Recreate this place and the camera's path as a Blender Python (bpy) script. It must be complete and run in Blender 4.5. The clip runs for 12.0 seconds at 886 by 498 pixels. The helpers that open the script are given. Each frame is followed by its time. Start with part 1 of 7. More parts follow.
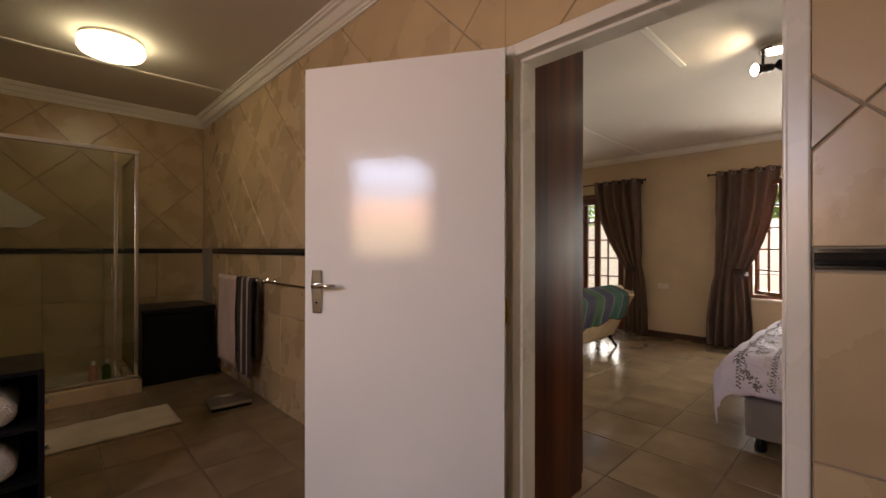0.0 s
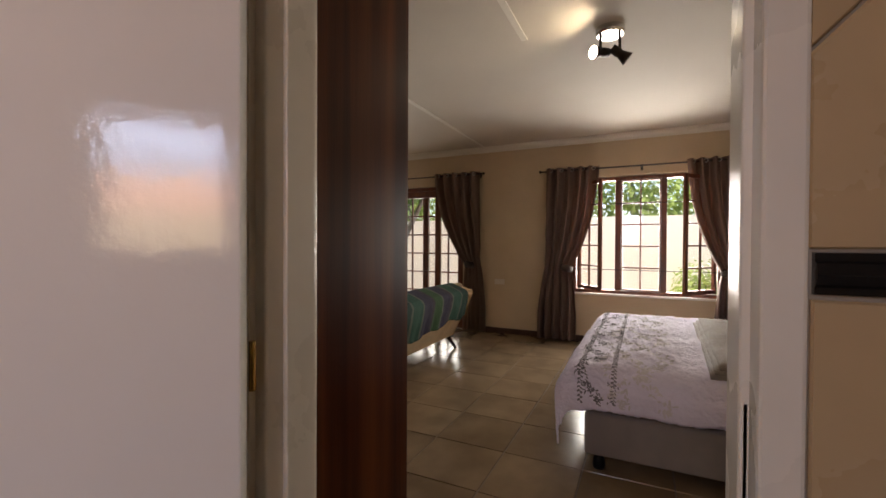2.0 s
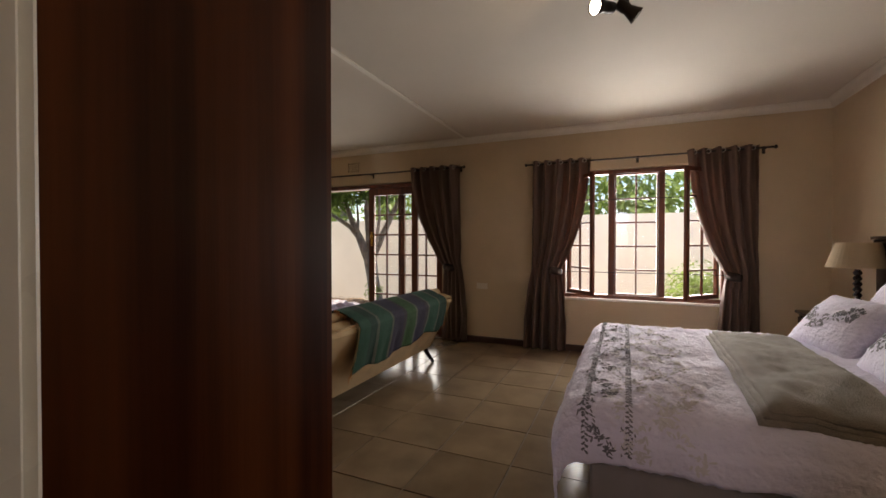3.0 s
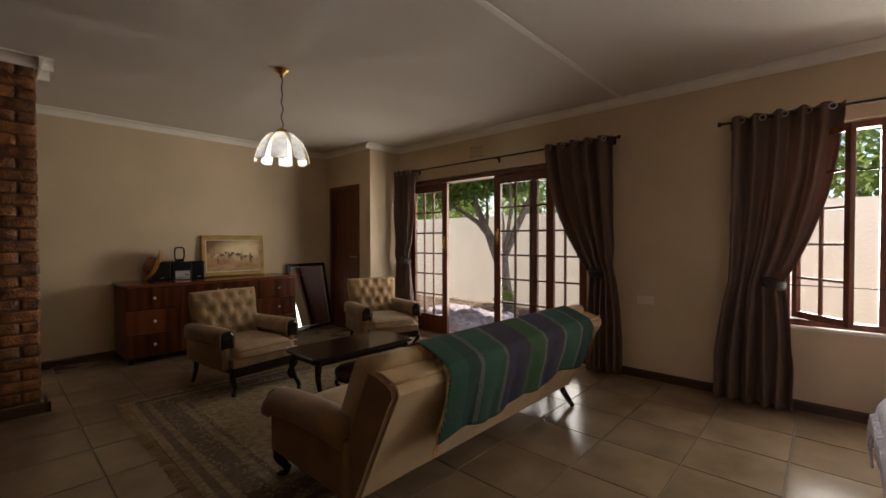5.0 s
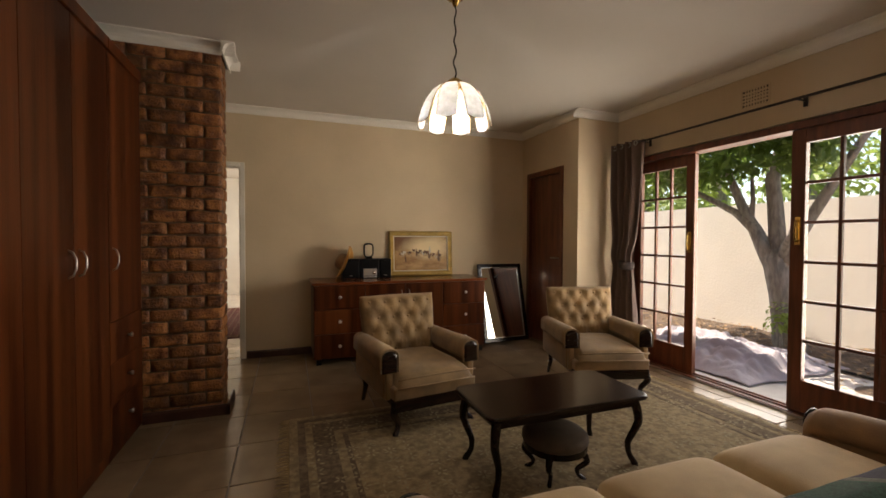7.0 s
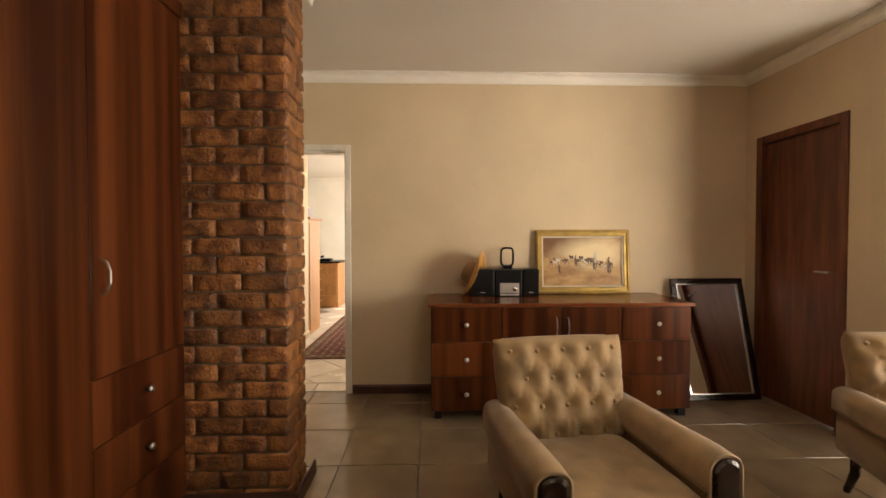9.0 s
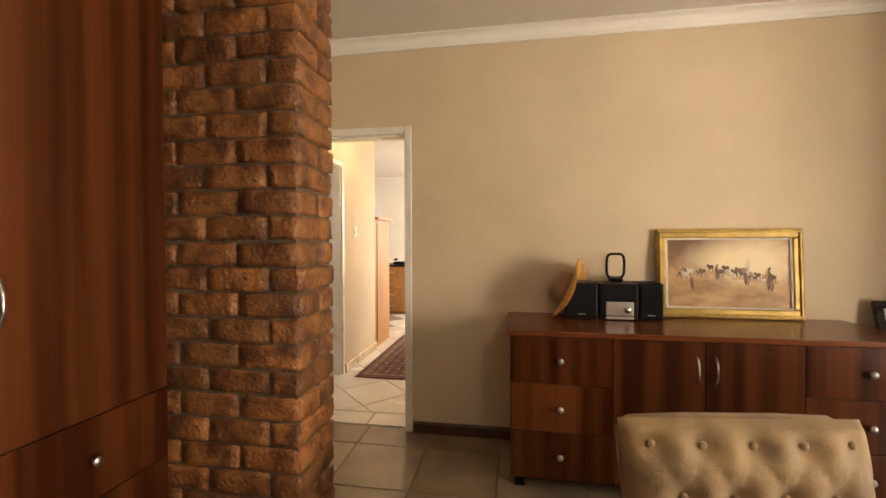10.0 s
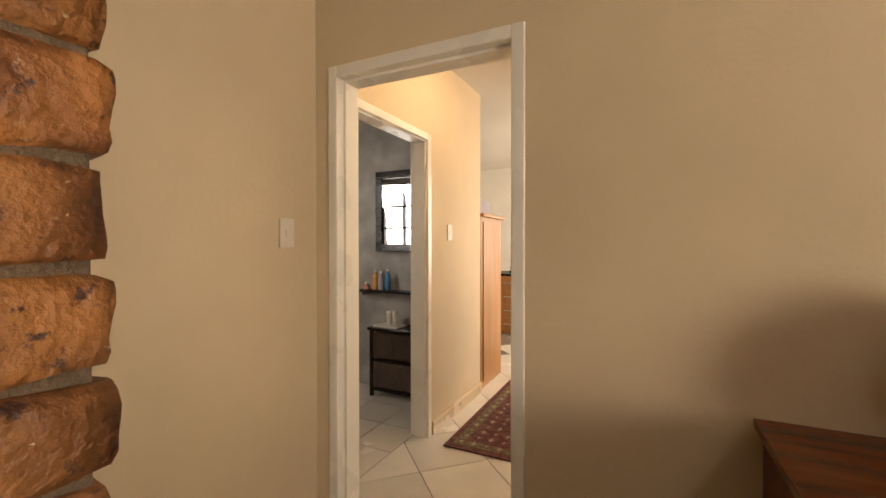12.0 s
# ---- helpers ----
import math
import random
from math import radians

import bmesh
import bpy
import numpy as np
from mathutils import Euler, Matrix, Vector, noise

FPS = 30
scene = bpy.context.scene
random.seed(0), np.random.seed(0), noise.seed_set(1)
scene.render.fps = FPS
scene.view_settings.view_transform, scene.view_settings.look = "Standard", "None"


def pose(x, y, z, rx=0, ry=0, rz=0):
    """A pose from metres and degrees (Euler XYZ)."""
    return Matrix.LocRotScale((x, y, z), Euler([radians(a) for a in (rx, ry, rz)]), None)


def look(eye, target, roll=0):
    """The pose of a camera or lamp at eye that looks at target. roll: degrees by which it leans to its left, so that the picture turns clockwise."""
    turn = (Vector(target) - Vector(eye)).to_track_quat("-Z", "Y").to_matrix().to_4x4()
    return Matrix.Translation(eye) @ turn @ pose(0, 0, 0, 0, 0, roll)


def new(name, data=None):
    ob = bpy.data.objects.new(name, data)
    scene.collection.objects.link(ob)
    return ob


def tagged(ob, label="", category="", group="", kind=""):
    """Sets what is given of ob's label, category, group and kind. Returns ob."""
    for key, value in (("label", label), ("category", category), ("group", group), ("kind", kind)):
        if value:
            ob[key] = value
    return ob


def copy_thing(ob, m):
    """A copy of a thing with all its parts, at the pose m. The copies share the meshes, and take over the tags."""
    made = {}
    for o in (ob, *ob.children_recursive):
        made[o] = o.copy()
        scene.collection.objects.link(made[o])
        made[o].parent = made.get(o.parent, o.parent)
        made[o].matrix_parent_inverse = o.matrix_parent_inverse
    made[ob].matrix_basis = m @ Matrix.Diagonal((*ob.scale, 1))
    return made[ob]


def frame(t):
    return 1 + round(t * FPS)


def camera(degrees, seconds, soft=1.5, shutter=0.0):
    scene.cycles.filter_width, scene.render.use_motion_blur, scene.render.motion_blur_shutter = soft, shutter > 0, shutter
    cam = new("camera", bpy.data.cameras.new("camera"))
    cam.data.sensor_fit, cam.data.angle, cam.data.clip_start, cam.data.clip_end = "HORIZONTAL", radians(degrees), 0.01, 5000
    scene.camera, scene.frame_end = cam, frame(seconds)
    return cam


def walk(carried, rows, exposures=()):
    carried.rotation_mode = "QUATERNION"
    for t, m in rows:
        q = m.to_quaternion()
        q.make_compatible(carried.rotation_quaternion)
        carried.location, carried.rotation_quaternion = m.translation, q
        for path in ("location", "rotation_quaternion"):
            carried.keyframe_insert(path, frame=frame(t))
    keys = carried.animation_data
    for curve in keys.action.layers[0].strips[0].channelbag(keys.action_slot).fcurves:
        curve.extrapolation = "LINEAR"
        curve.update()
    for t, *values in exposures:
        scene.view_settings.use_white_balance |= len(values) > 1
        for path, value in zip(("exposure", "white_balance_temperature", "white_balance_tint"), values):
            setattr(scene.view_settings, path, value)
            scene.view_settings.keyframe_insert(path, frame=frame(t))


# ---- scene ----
LENS = 93.22
ROWS = [
    (0.0, 0.0275, -0.0039, 1.2362, 0.05, -0.08, -43.84),
    (0.5, 0.1313, 0.0355, 1.2369, -0.14, -0.02, -49.30),
    (1.0, 0.3186, 0.0891, 1.2320, -0.34, 0.00, -54.43),
    (1.5, 0.5170, 0.1533, 1.2335, -0.52, -0.31, -58.90),
    (2.0, 0.7340, 0.2804, 1.2469, -0.66, -0.28, -64.30),
    (2.5, 0.9950, 0.3604, 1.2522, -0.68, -0.07, -66.56),
    (2.7, 1.1050, 0.3873, 1.2555, -0.69, 0.02, -66.78),
    (4.3, 1.9743, 0.7320, 1.2789, -0.97, -0.04, -57.26),
    (4.5, 2.0659, 0.7698, 1.2752, -1.00, 0.03, -54.44),
    (5.0, 2.2910, 0.8747, 1.2694, -1.03, 0.12, -47.32),
    (5.5, 2.5223, 1.0395, 1.2654, -1.07, 0.06, -40.53),
    (6.0, 2.7306, 1.2545, 1.2619, -1.19, 0.09, -33.01),
    (6.5, 2.8905, 1.5317, 1.2612, -1.32, -0.08, -25.85),
    (7.0, 2.9978, 1.8478, 1.2605, -1.34, -0.24, -20.09),
    (7.5, 3.0904, 2.1464, 1.2631, -1.33, -0.05, -15.33),
    (7.7, 3.1217, 2.2723, 1.2659, -1.39, -0.04, -13.55),
    (9.3, 3.2233, 3.4229, 1.2696, -1.16, 0.08, 1.44),
    (9.5, 3.2253, 3.5716, 1.2738, -1.10, 0.09, 3.59),
    (10.0, 3.2279, 3.9331, 1.2796, -1.02, 0.10, 9.49),
    (10.5, 3.2300, 4.2943, 1.2706, -0.89, 0.25, 15.85),
    (11.0, 3.1843, 4.6352, 1.2742, -0.76, 0.26, 20.81),
    (11.5, 3.0687, 4.9518, 1.2921, -0.62, 0.13, 23.67),
    (12.0, 2.9362, 5.2668, 1.3009, -0.67, 0.03, 26.14),
]
EXPOSURES = [(0.0, 1.64, 7050, 10), (2.5, 1.20, 6850, 12), (4.5, 0.84, 6750, 12), (6.0, 1.15, 7100, 13), (7.5, 1.55, 7300, 13), (9.5, 2.42, 7600, 14), (11.0, 2.32, 7750, 15), (12.0, 2.12, 7850, 15)]

cam = camera(LENS, 12.0, soft=1.6)
walk(cam, [(t, pose(x, y, z, 90 + pitch, roll, yaw)) for t, x, y, z, pitch, roll, yaw in ROWS], EXPOSURES)

# ---- world, sun, lights ----
world = bpy.data.worlds.new("sky")
scene.world = world
world.use_nodes = True
wn = world.node_tree.nodes
sky = wn.new("ShaderNodeTexSky")
sky.sky_type, sky.sun_disc = "NISHITA", False
sky.sun_elevation, sky.sun_rotation = radians(58), radians(344)
wn["Background"].inputs["Strength"].default_value = 0.15
world.node_tree.links.new(sky.outputs[0], wn["Background"].inputs["Color"])


def lamp(name, kind, m, energy, color=(1, 1, 1), size=0.1, size_y=None, angle=None, spot=None, spread=180):
    data = bpy.data.lights.new(name, kind)
    data.energy, data.color = energy, color
    if kind == "AREA":
        data.size, data.spread = size, radians(spread)
        if size_y:
            data.shape, data.size_y = "RECTANGLE", size_y
    elif kind == "SUN":
        data.angle = angle
    else:
        data.shadow_soft_size = size
        if kind == "SPOT":
            data.spot_size, data.spot_blend = spot, 0.5
    ob = new(name, data)
    ob.matrix_world = m
    return ob


lamp("sun", "SUN", look((0, 0, 10), (0.8, -2.8, 5.4)), 5.0, (1, 0.94, 0.84), angle=radians(0.6))
# area lamps standing in for sky light and bounce at the openings
lamp("daylight_bedroom_window", "AREA", look((6.86, 0.3, 1.40), (2.8, 0.0, 0.0)), 45, (1.0, 0.97, 0.93), 1.6, 1.4, spread=155)
lamp("daylight_bedroom_paving", "AREA", look((6.93, 0.3, 1.30), (3.6, 0.3, 2.7)), 12, (1.0, 0.95, 0.85), 1.6, 1.4, spread=150)
lamp("daylight_garden_door", "AREA", look((7.02, 4.05, 1.15), (4.8, 3.0, 0.2)), 11, (1.0, 0.97, 0.93), 2.4, 1.8, spread=120)
lamp("daylight_garden_paving", "AREA", look((7.20, 4.05, 1.00), (4.6, 3.3, 2.7)), 6.0, (1.0, 0.95, 0.85), 2.4, 1.8, spread=140)
lamp("daylight_open_leaf", "AREA", look((6.95, 4.05, 1.20), (3.5, 6.9, 1.9)), 9.5, (1.0, 0.95, 0.86), 1.1, 1.9, spread=95)
lamp("daylight_bath_window_sky", "AREA", look((-1.86, 0.75, 1.99), (1.4, 1.3, 0.2)), 4.4, (0.62, 0.72, 1.0), 0.80, 0.40, spread=125)
lamp("daylight_bath_window_wall", "AREA", look((-1.86, 0.75, 1.645), (1.4, 2.0, 2.1)), 2.7, (1.0, 0.58, 0.42), 0.80, 0.28, spread=125)
lamp("daylight_bath_window_yard", "AREA", look((-1.86, 0.75, 1.35), (1.4, 1.8, 2.3)), 1.6, (1.0, 0.76, 0.48), 0.80, 0.29, spread=125)
# added fill that brightens the far room from an unseen side
lamp("fill_far_room", "AREA", look((3.6, 10.8, 1.5), (0.5, 9.6, 0.8)), 26, (1.0, 0.95, 0.88), 1.6, 1.4)
lamp("daylight_guest_bath", "AREA", look((0.085, 6.63, 1.65), (0.5, 8.4, 1.0)), 5.0, (0.92, 0.96, 1.0), 0.66, 0.88)
# the lamps that are switched on
lamp("pendant_bulb", "POINT", Matrix.Translation((3.87, 4.05, 1.945)), 2.8, (0.97, 0.98, 1.0), 0.012)
lamp("spot_bulb", "SPOT", look((3.44, 0.53, 2.44), (3.25, 1.15, 2.60)), 1.6, (1, 0.80, 0.55), 0.03, spot=radians(130))
lamp("bath_bulb", "POINT", Matrix.Translation((0.385, 3.72, 2.54)), 0.35, (1, 0.74, 0.36), 0.10)
# added fill light to brighten the hall, from above the view
lamp("hall_fill", "POINT", Matrix.Translation((2.25, 7.6, 2.35)), 0.09, (1, 0.88, 0.70), 0.08)


# ---- building helpers ----
ORIGIN = {}


def part(name, bm, material, parent=None, label="", smooth=False):
    me = bpy.data.meshes.new(name)
    bmesh.ops.recalc_face_normals(bm, faces=bm.faces)
    bm.to_mesh(me)
    bm.free()
    if smooth:
        for p in me.polygons:
            p.use_smooth = True
    me.materials.append(material)
    ob = new(name, me)
    if parent is not None:
        ob.parent = parent
        ob.matrix_parent_inverse = ORIGIN.get(parent.name, Matrix.Identity(4)).inverted()
    if label:
        ob["label"] = label
    return ob


def thing(name, label, category, at=(0, 0, 0), group=""):
    ob = new(name)
    ob.empty_display_size = 0.05
    ob.matrix_basis = Matrix.Translation(at)
    ORIGIN[ob.name] = Matrix.Translation(at)
    return tagged(ob, label, category, group)


def solid(name, bm, material, label, category, kind="", smooth=False, group=""):
    return tagged(part(name, bm, material, None, "", smooth), label, category, group, kind)


def B():
    return bmesh.new()


def bx(bm, x0, x1, y0, y1, z0, z1, bev=0.0, m=None, seg=2):
    vs = bmesh.ops.create_cube(bm, size=1.0)["verts"]
    mm = Matrix.Translation(((x0 + x1) / 2, (y0 + y1) / 2, (z0 + z1) / 2)) @ Matrix.Diagonal((abs(x1 - x0), abs(y1 - y0), abs(z1 - z0), 1))
    if m is not None:
        mm = m @ mm
    bmesh.ops.transform(bm, matrix=mm, verts=vs)
    if bev:
        es = list({e for v in vs for e in v.link_edges})
        bmesh.ops.bevel(bm, geom=es, offset=bev, segments=seg, affect="EDGES", profile=0.5)
    return bm


def rod(bm, a, b, r0, r1=None, n=12):
    a, b = Vector(a), Vector(b)
    r1 = r0 if r1 is None else r1
    q = (b - a).to_track_quat("Z", "Y").to_matrix().to_4x4()
    bmesh.ops.create_cone(bm, cap_ends=True, segments=n, radius1=r0, radius2=r1, depth=(b - a).length,
                          matrix=Matrix.Translation((a + b) / 2) @ q)
    return bm


def ball(bm, c, r, n=12, s=(1, 1, 1)):
    bmesh.ops.create_uvsphere(bm, u_segments=n, v_segments=max(6, n // 2), radius=r,
                              matrix=Matrix.Translation(c) @ Matrix.Diagonal((*s, 1)))
    return bm


def loft(bm, rings, cap=True, closed=True):
    rows = [[bm.verts.new(p) for p in ring] for ring in rings]
    n = len(rows[0])
    for r0, r1 in zip(rows, rows[1:]):
        for i in range(n if closed else n - 1):
            j = (i + 1) % n
            bm.faces.new((r0[i], r0[j], r1[j], r1[i]))
    if cap and closed:
        bm.faces.new(rows[0][::-1])
        bm.faces.new(rows[-1])
    return bm


def lathe(bm, prof, c=(0, 0, 0), n=24, cap=True):
    rings = [[(c[0] + r * math.cos(2 * math.pi * i / n), c[1] + r * math.sin(2 * math.pi * i / n), c[2] + z) for i in range(n)] for r, z in prof]
    return loft(bm, rings, cap)


def tube(bm, pts, r, n=8):
    pts = [Vector(p) for p in pts]
    rings, q, last = [], None, None
    for i, p in enumerate(pts):
        d = (pts[min(i + 1, len(pts) - 1)] - pts[max(i - 1, 0)]).normalized()
        q = d.to_track_quat("Z", "Y") if q is None else last.rotation_difference(d) @ q
        last = d
        rr = r[i] if isinstance(r, (list, tuple)) else r
        rings.append([p + q @ Vector((rr * math.cos(2 * math.pi * k / n), rr * math.sin(2 * math.pi * k / n), 0)) for k in range(n)])
    return loft(bm, rings)


def sheet(bm, f, nu, nv):
    g = [[bm.verts.new(f(i / nu, j / nv)) for j in range(nv + 1)] for i in range(nu + 1)]
    for i in range(nu):
        for j in range(nv):
            bm.faces.new((g[i][j], g[i + 1][j], g[i + 1][j + 1], g[i][j + 1]))
    return bm


def thicken(ob, t):
    md = ob.modifiers.new("thickness", "SOLIDIFY")
    md.thickness, md.offset = t, 0
    return ob


def prism(bm, poly, axis, a, b, inset=0.0):
    """A polygon in the plane across an axis, drawn out along it from a to b; its far face is drawn in by inset."""
    cx, cy = sum(p[0] for p in poly) / len(poly), sum(p[1] for p in poly) / len(poly)

    def put(u, v, w):
        return {"x": (w, u, v), "y": (u, w, v), "z": (u, v, w)}[axis]

    far = []
    for u, v in poly:
        d = math.hypot(u - cx, v - cy) or 1
        k = max(0, 1 - inset * 1.4 / d)
        far.append((cx + (u - cx) * k, cy + (v - cy) * k))
    mid = a + (b - a) * 0.6
    return loft(bm, [[put(u, v, a) for u, v in poly], [put(u, v, mid) for u, v in poly], [put(u, v, b) for u, v in far]])


def clip(poly, u0, u1, v0, v1):
    for k, lim, sgn in ((0, u0, 1), (0, u1, -1), (1, v0, 1), (1, v1, -1)):
        out = []
        for i, p in enumerate(poly):
            q = poly[(i + 1) % len(poly)]
            pin, qin = sgn * (p[k] - lim) >= 0, sgn * (q[k] - lim) >= 0
            if pin:
                out.append(p)
            if pin != qin:
                t = (lim - p[k]) / (q[k] - p[k])
                out.append((p[0] + t * (q[0] - p[0]), p[1] + t * (q[1] - p[1])))
        poly = out
        if len(poly) < 3:
            return []
    clean = [p for i, p in enumerate(poly) if math.dist(p, poly[i - 1]) > 0.004]
    return clean if len(clean) >= 3 else []


# ---- materials ----
def mat(name, col, rough=0.5, metal=0.0, var=0.12, scale=6.0, bump=0.15, bscale=80.0, rnd=0.0, stretch=(1, 1, 1), col2=None,
        lo=0.35, hi=0.65, spec=0.5, coat=0.0, rvar=0.08, sheen=0.0, bdist=0.01):
    m = bpy.data.materials.new(name)
    m.use_nodes = True
    t = m.node_tree
    N, L = t.nodes, t.links
    b = N["Principled BSDF"]
    b.inputs["Metallic"].default_value = metal
    b.inputs["Specular IOR Level"].default_value = spec
    b.inputs["Coat Weight"].default_value = coat
    b.inputs["Sheen Weight"].default_value = sheen
    tc, mp, n1, n2, ramp, bp, oi = (N.new(k) for k in ("ShaderNodeTexCoord", "ShaderNodeMapping", "ShaderNodeTexNoise", "ShaderNodeTexNoise",
                                                      "ShaderNodeValToRGB", "ShaderNodeBump", "ShaderNodeObjectInfo"))
    mp.inputs["Scale"].default_value = stretch
    L.new(tc.outputs["Object"], mp.inputs["Vector"])
    sc = N.new("ShaderNodeVectorMath")
    sc.operation = "SCALE"
    sc.inputs["Scale"].default_value = 17.0
    one = N.new("ShaderNodeCombineXYZ")
    for k in ("X", "Y", "Z"):
        L.new(oi.outputs["Random"], one.inputs[k])
    L.new(one.outputs[0], sc.inputs[0])
    L.new(sc.outputs[0], mp.inputs["Location"])
    n1.inputs["Scale"].default_value, n1.inputs["Detail"].default_value = scale, 6
    n2.inputs["Scale"].default_value, n2.inputs["Detail"].default_value = bscale, 5
    L.new(mp.outputs[0], n1.inputs["Vector"])
    L.new(mp.outputs[0], n2.inputs["Vector"])
    c2 = col2 or tuple(min(1, c * (1 + var)) for c in col)
    c1 = col if col2 else tuple(c * (1 - var) for c in col)
    ramp.color_ramp.elements[0].position, ramp.color_ramp.elements[0].color = lo, (*c1, 1)
    ramp.color_ramp.elements[1].position, ramp.color_ramp.elements[1].color = hi, (*c2, 1)
    L.new(n1.outputs["Fac"], ramp.inputs[0])
    out = ramp.outputs[0]
    if rnd:
        hsv, mr = N.new("ShaderNodeHueSaturation"), N.new("ShaderNodeMapRange")
        mr.inputs["To Min"].default_value, mr.inputs["To Max"].default_value = 1 - rnd, 1 + rnd
        L.new(oi.outputs["Random"], mr.inputs["Value"])
        L.new(mr.outputs[0], hsv.inputs["Value"])
        L.new(out, hsv.inputs["Color"])
        out = hsv.outputs[0]
    L.new(out, b.inputs["Base Color"])
    mr2 = N.new("ShaderNodeMapRange")
    mr2.inputs["To Min"].default_value, mr2.inputs["To Max"].default_value = max(0.02, rough - rvar), min(1, rough + rvar)
    L.new(n1.outputs["Fac"], mr2.inputs["Value"])
    L.new(mr2.outputs[0], b.inputs["Roughness"])
    bp.inputs["Strength"].default_value, bp.inputs["Distance"].default_value = bump, bdist
    L.new(n2.outputs["Fac"], bp.inputs["Height"])
    L.new(bp.outputs[0], b.inputs["Normal"])
    return m


def glow(name, col, strength):
    m = bpy.data.materials.new(name)
    m.use_nodes = True
    b = m.node_tree.nodes["Principled BSDF"]
    b.inputs["Base Color"].default_value = (*col, 1)
    b.inputs["Emission Color"].default_value = (*col, 1)
    b.inputs["Emission Strength"].default_value = strength
    return m


def pane_glass(name, tint=(1, 1, 1), rough=0.0):
    m = bpy.data.materials.new(name)
    m.use_nodes = True
    t = m.node_tree
    N, L = t.nodes, t.links
    N.remove(N["Principled BSDF"])
    tr, gl, mx, fr = N.new("ShaderNodeBsdfTransparent"), N.new("ShaderNodeBsdfGlossy"), N.new("ShaderNodeMixShader"), N.new("ShaderNodeLayerWeight")
    tr.inputs["Color"].default_value = (*tint, 1)
    gl.inputs["Roughness"].default_value = rough
    fr.inputs["Blend"].default_value = 0.5
    pw, ma = N.new("ShaderNodeMath"), N.new("ShaderNodeMath")
    pw.operation, ma.operation = "POWER", "MULTIPLY_ADD"
    pw.inputs[1].default_value, ma.inputs[1].default_value, ma.inputs[2].default_value = 5.0, 0.5, 0.03
    L.new(fr.outputs["Facing"], pw.inputs[0])
    L.new(pw.outputs[0], ma.inputs[0])
    L.new(ma.outputs[0], mx.inputs[0])
    L.new(tr.outputs[0], mx.inputs[1])
    L.new(gl.outputs[0], mx.inputs[2])
    L.new(mx.outputs[0], N["Material Output"].inputs["Surface"])
    return m


def ramp_mat(name, axis, stops, rough, lo, hi, grain=60.0, wob=0.0, bump=0.4, vary=0.25, const=True, sheen=0.0):
    """Bands of colour along one axis of the object, with a fine grain over them."""
    m = mat(name, (0.5, 0.5, 0.5), rough, bump=bump, bscale=grain, sheen=sheen)
    t = m.node_tree
    N, L = t.nodes, t.links
    b = N["Principled BSDF"]
    tc, sp, mr, cr, nz, ad = (N.new(k) for k in ("ShaderNodeTexCoord", "ShaderNodeSeparateXYZ", "ShaderNodeMapRange", "ShaderNodeValToRGB",
                                                "ShaderNodeTexNoise", "ShaderNodeMath"))
    L.new(tc.outputs["Object"], sp.inputs[0])
    mr.inputs["From Min"].default_value, mr.inputs["From Max"].default_value = lo, hi
    nz.inputs["Scale"].default_value, nz.inputs["Detail"].default_value = 5.0, 4
    L.new(tc.outputs["Object"], nz.inputs["Vector"])
    mu = N.new("ShaderNodeMath")
    mu.operation = "MULTIPLY_ADD"
    mu.inputs[1].default_value, mu.inputs[2].default_value = wob, -wob / 2
    L.new(nz.outputs["Fac"], mu.inputs[0])
    L.new(sp.outputs["XYZ".index(axis)], ad.inputs[0])
    L.new(mu.outputs[0], ad.inputs[1])
    L.new(ad.outputs[0], mr.inputs["Value"])
    L.new(mr.outputs[0], cr.inputs[0])
    if const:
        cr.color_ramp.interpolation = "CONSTANT"
    el = cr.color_ramp.elements
    while len(el) < len(stops):
        el.new(0.5)
    for e, (p, c) in zip(el, stops):
        e.position = p
    for e, (p, c) in zip(el, stops):
        e.color = (*c, 1)
    n3, mr3, mx = N.new("ShaderNodeTexNoise"), N.new("ShaderNodeMapRange"), N.new("ShaderNodeHueSaturation")
    n3.inputs["Scale"].default_value, n3.inputs["Detail"].default_value = grain, 4
    L.new(tc.outputs["Object"], n3.inputs["Vector"])
    mr3.inputs["From Min"].default_value, mr3.inputs["From Max"].default_value = 0.3, 0.7
    mr3.inputs["To Min"].default_value, mr3.inputs["To Max"].default_value = 1 - vary, 1 + vary
    L.new(n3.outputs["Fac"], mr3.inputs["Value"])
    L.new(mr3.outputs[0], mx.inputs["Value"])
    L.new(cr.outputs[0], mx.inputs["Color"])
    L.new(mx.outputs[0], b.inputs["Base Color"])
    return m


PLASTER = mat("cream_wall_paint", (0.62, 0.495, 0.335), 0.75, var=0.06, scale=1.5, bump=0.12, bscale=45)
CEIL = mat("ceiling_paint", (0.66, 0.61, 0.54), 0.8, var=0.03, scale=1.2, bump=0.06, bscale=40)
CORNICE = mat("cornice_paint", (0.80, 0.77, 0.70), 0.55, var=0.03, scale=3, bump=0.05)
WHITEPAINT = mat("cream_gloss_enamel", (0.78, 0.74, 0.66), 0.28, var=0.04, scale=3, bump=0.05, bscale=30)
DOORPAINT = mat("white_enamel_door_paint", (0.80, 0.785, 0.76), 0.075, var=0.02, scale=2, bump=0.07, bscale=40, rvar=0.03, spec=0.36)
TILE = mat("beige_floor_tile", (0.228, 0.162, 0.100), 0.18, var=0.16, scale=3.5, bump=0.06, bscale=18, rnd=0.08, rvar=0.1)
GROUT = mat("dark_grout", (0.17, 0.13, 0.10), 0.85, var=0.2, scale=30, bump=0.3)
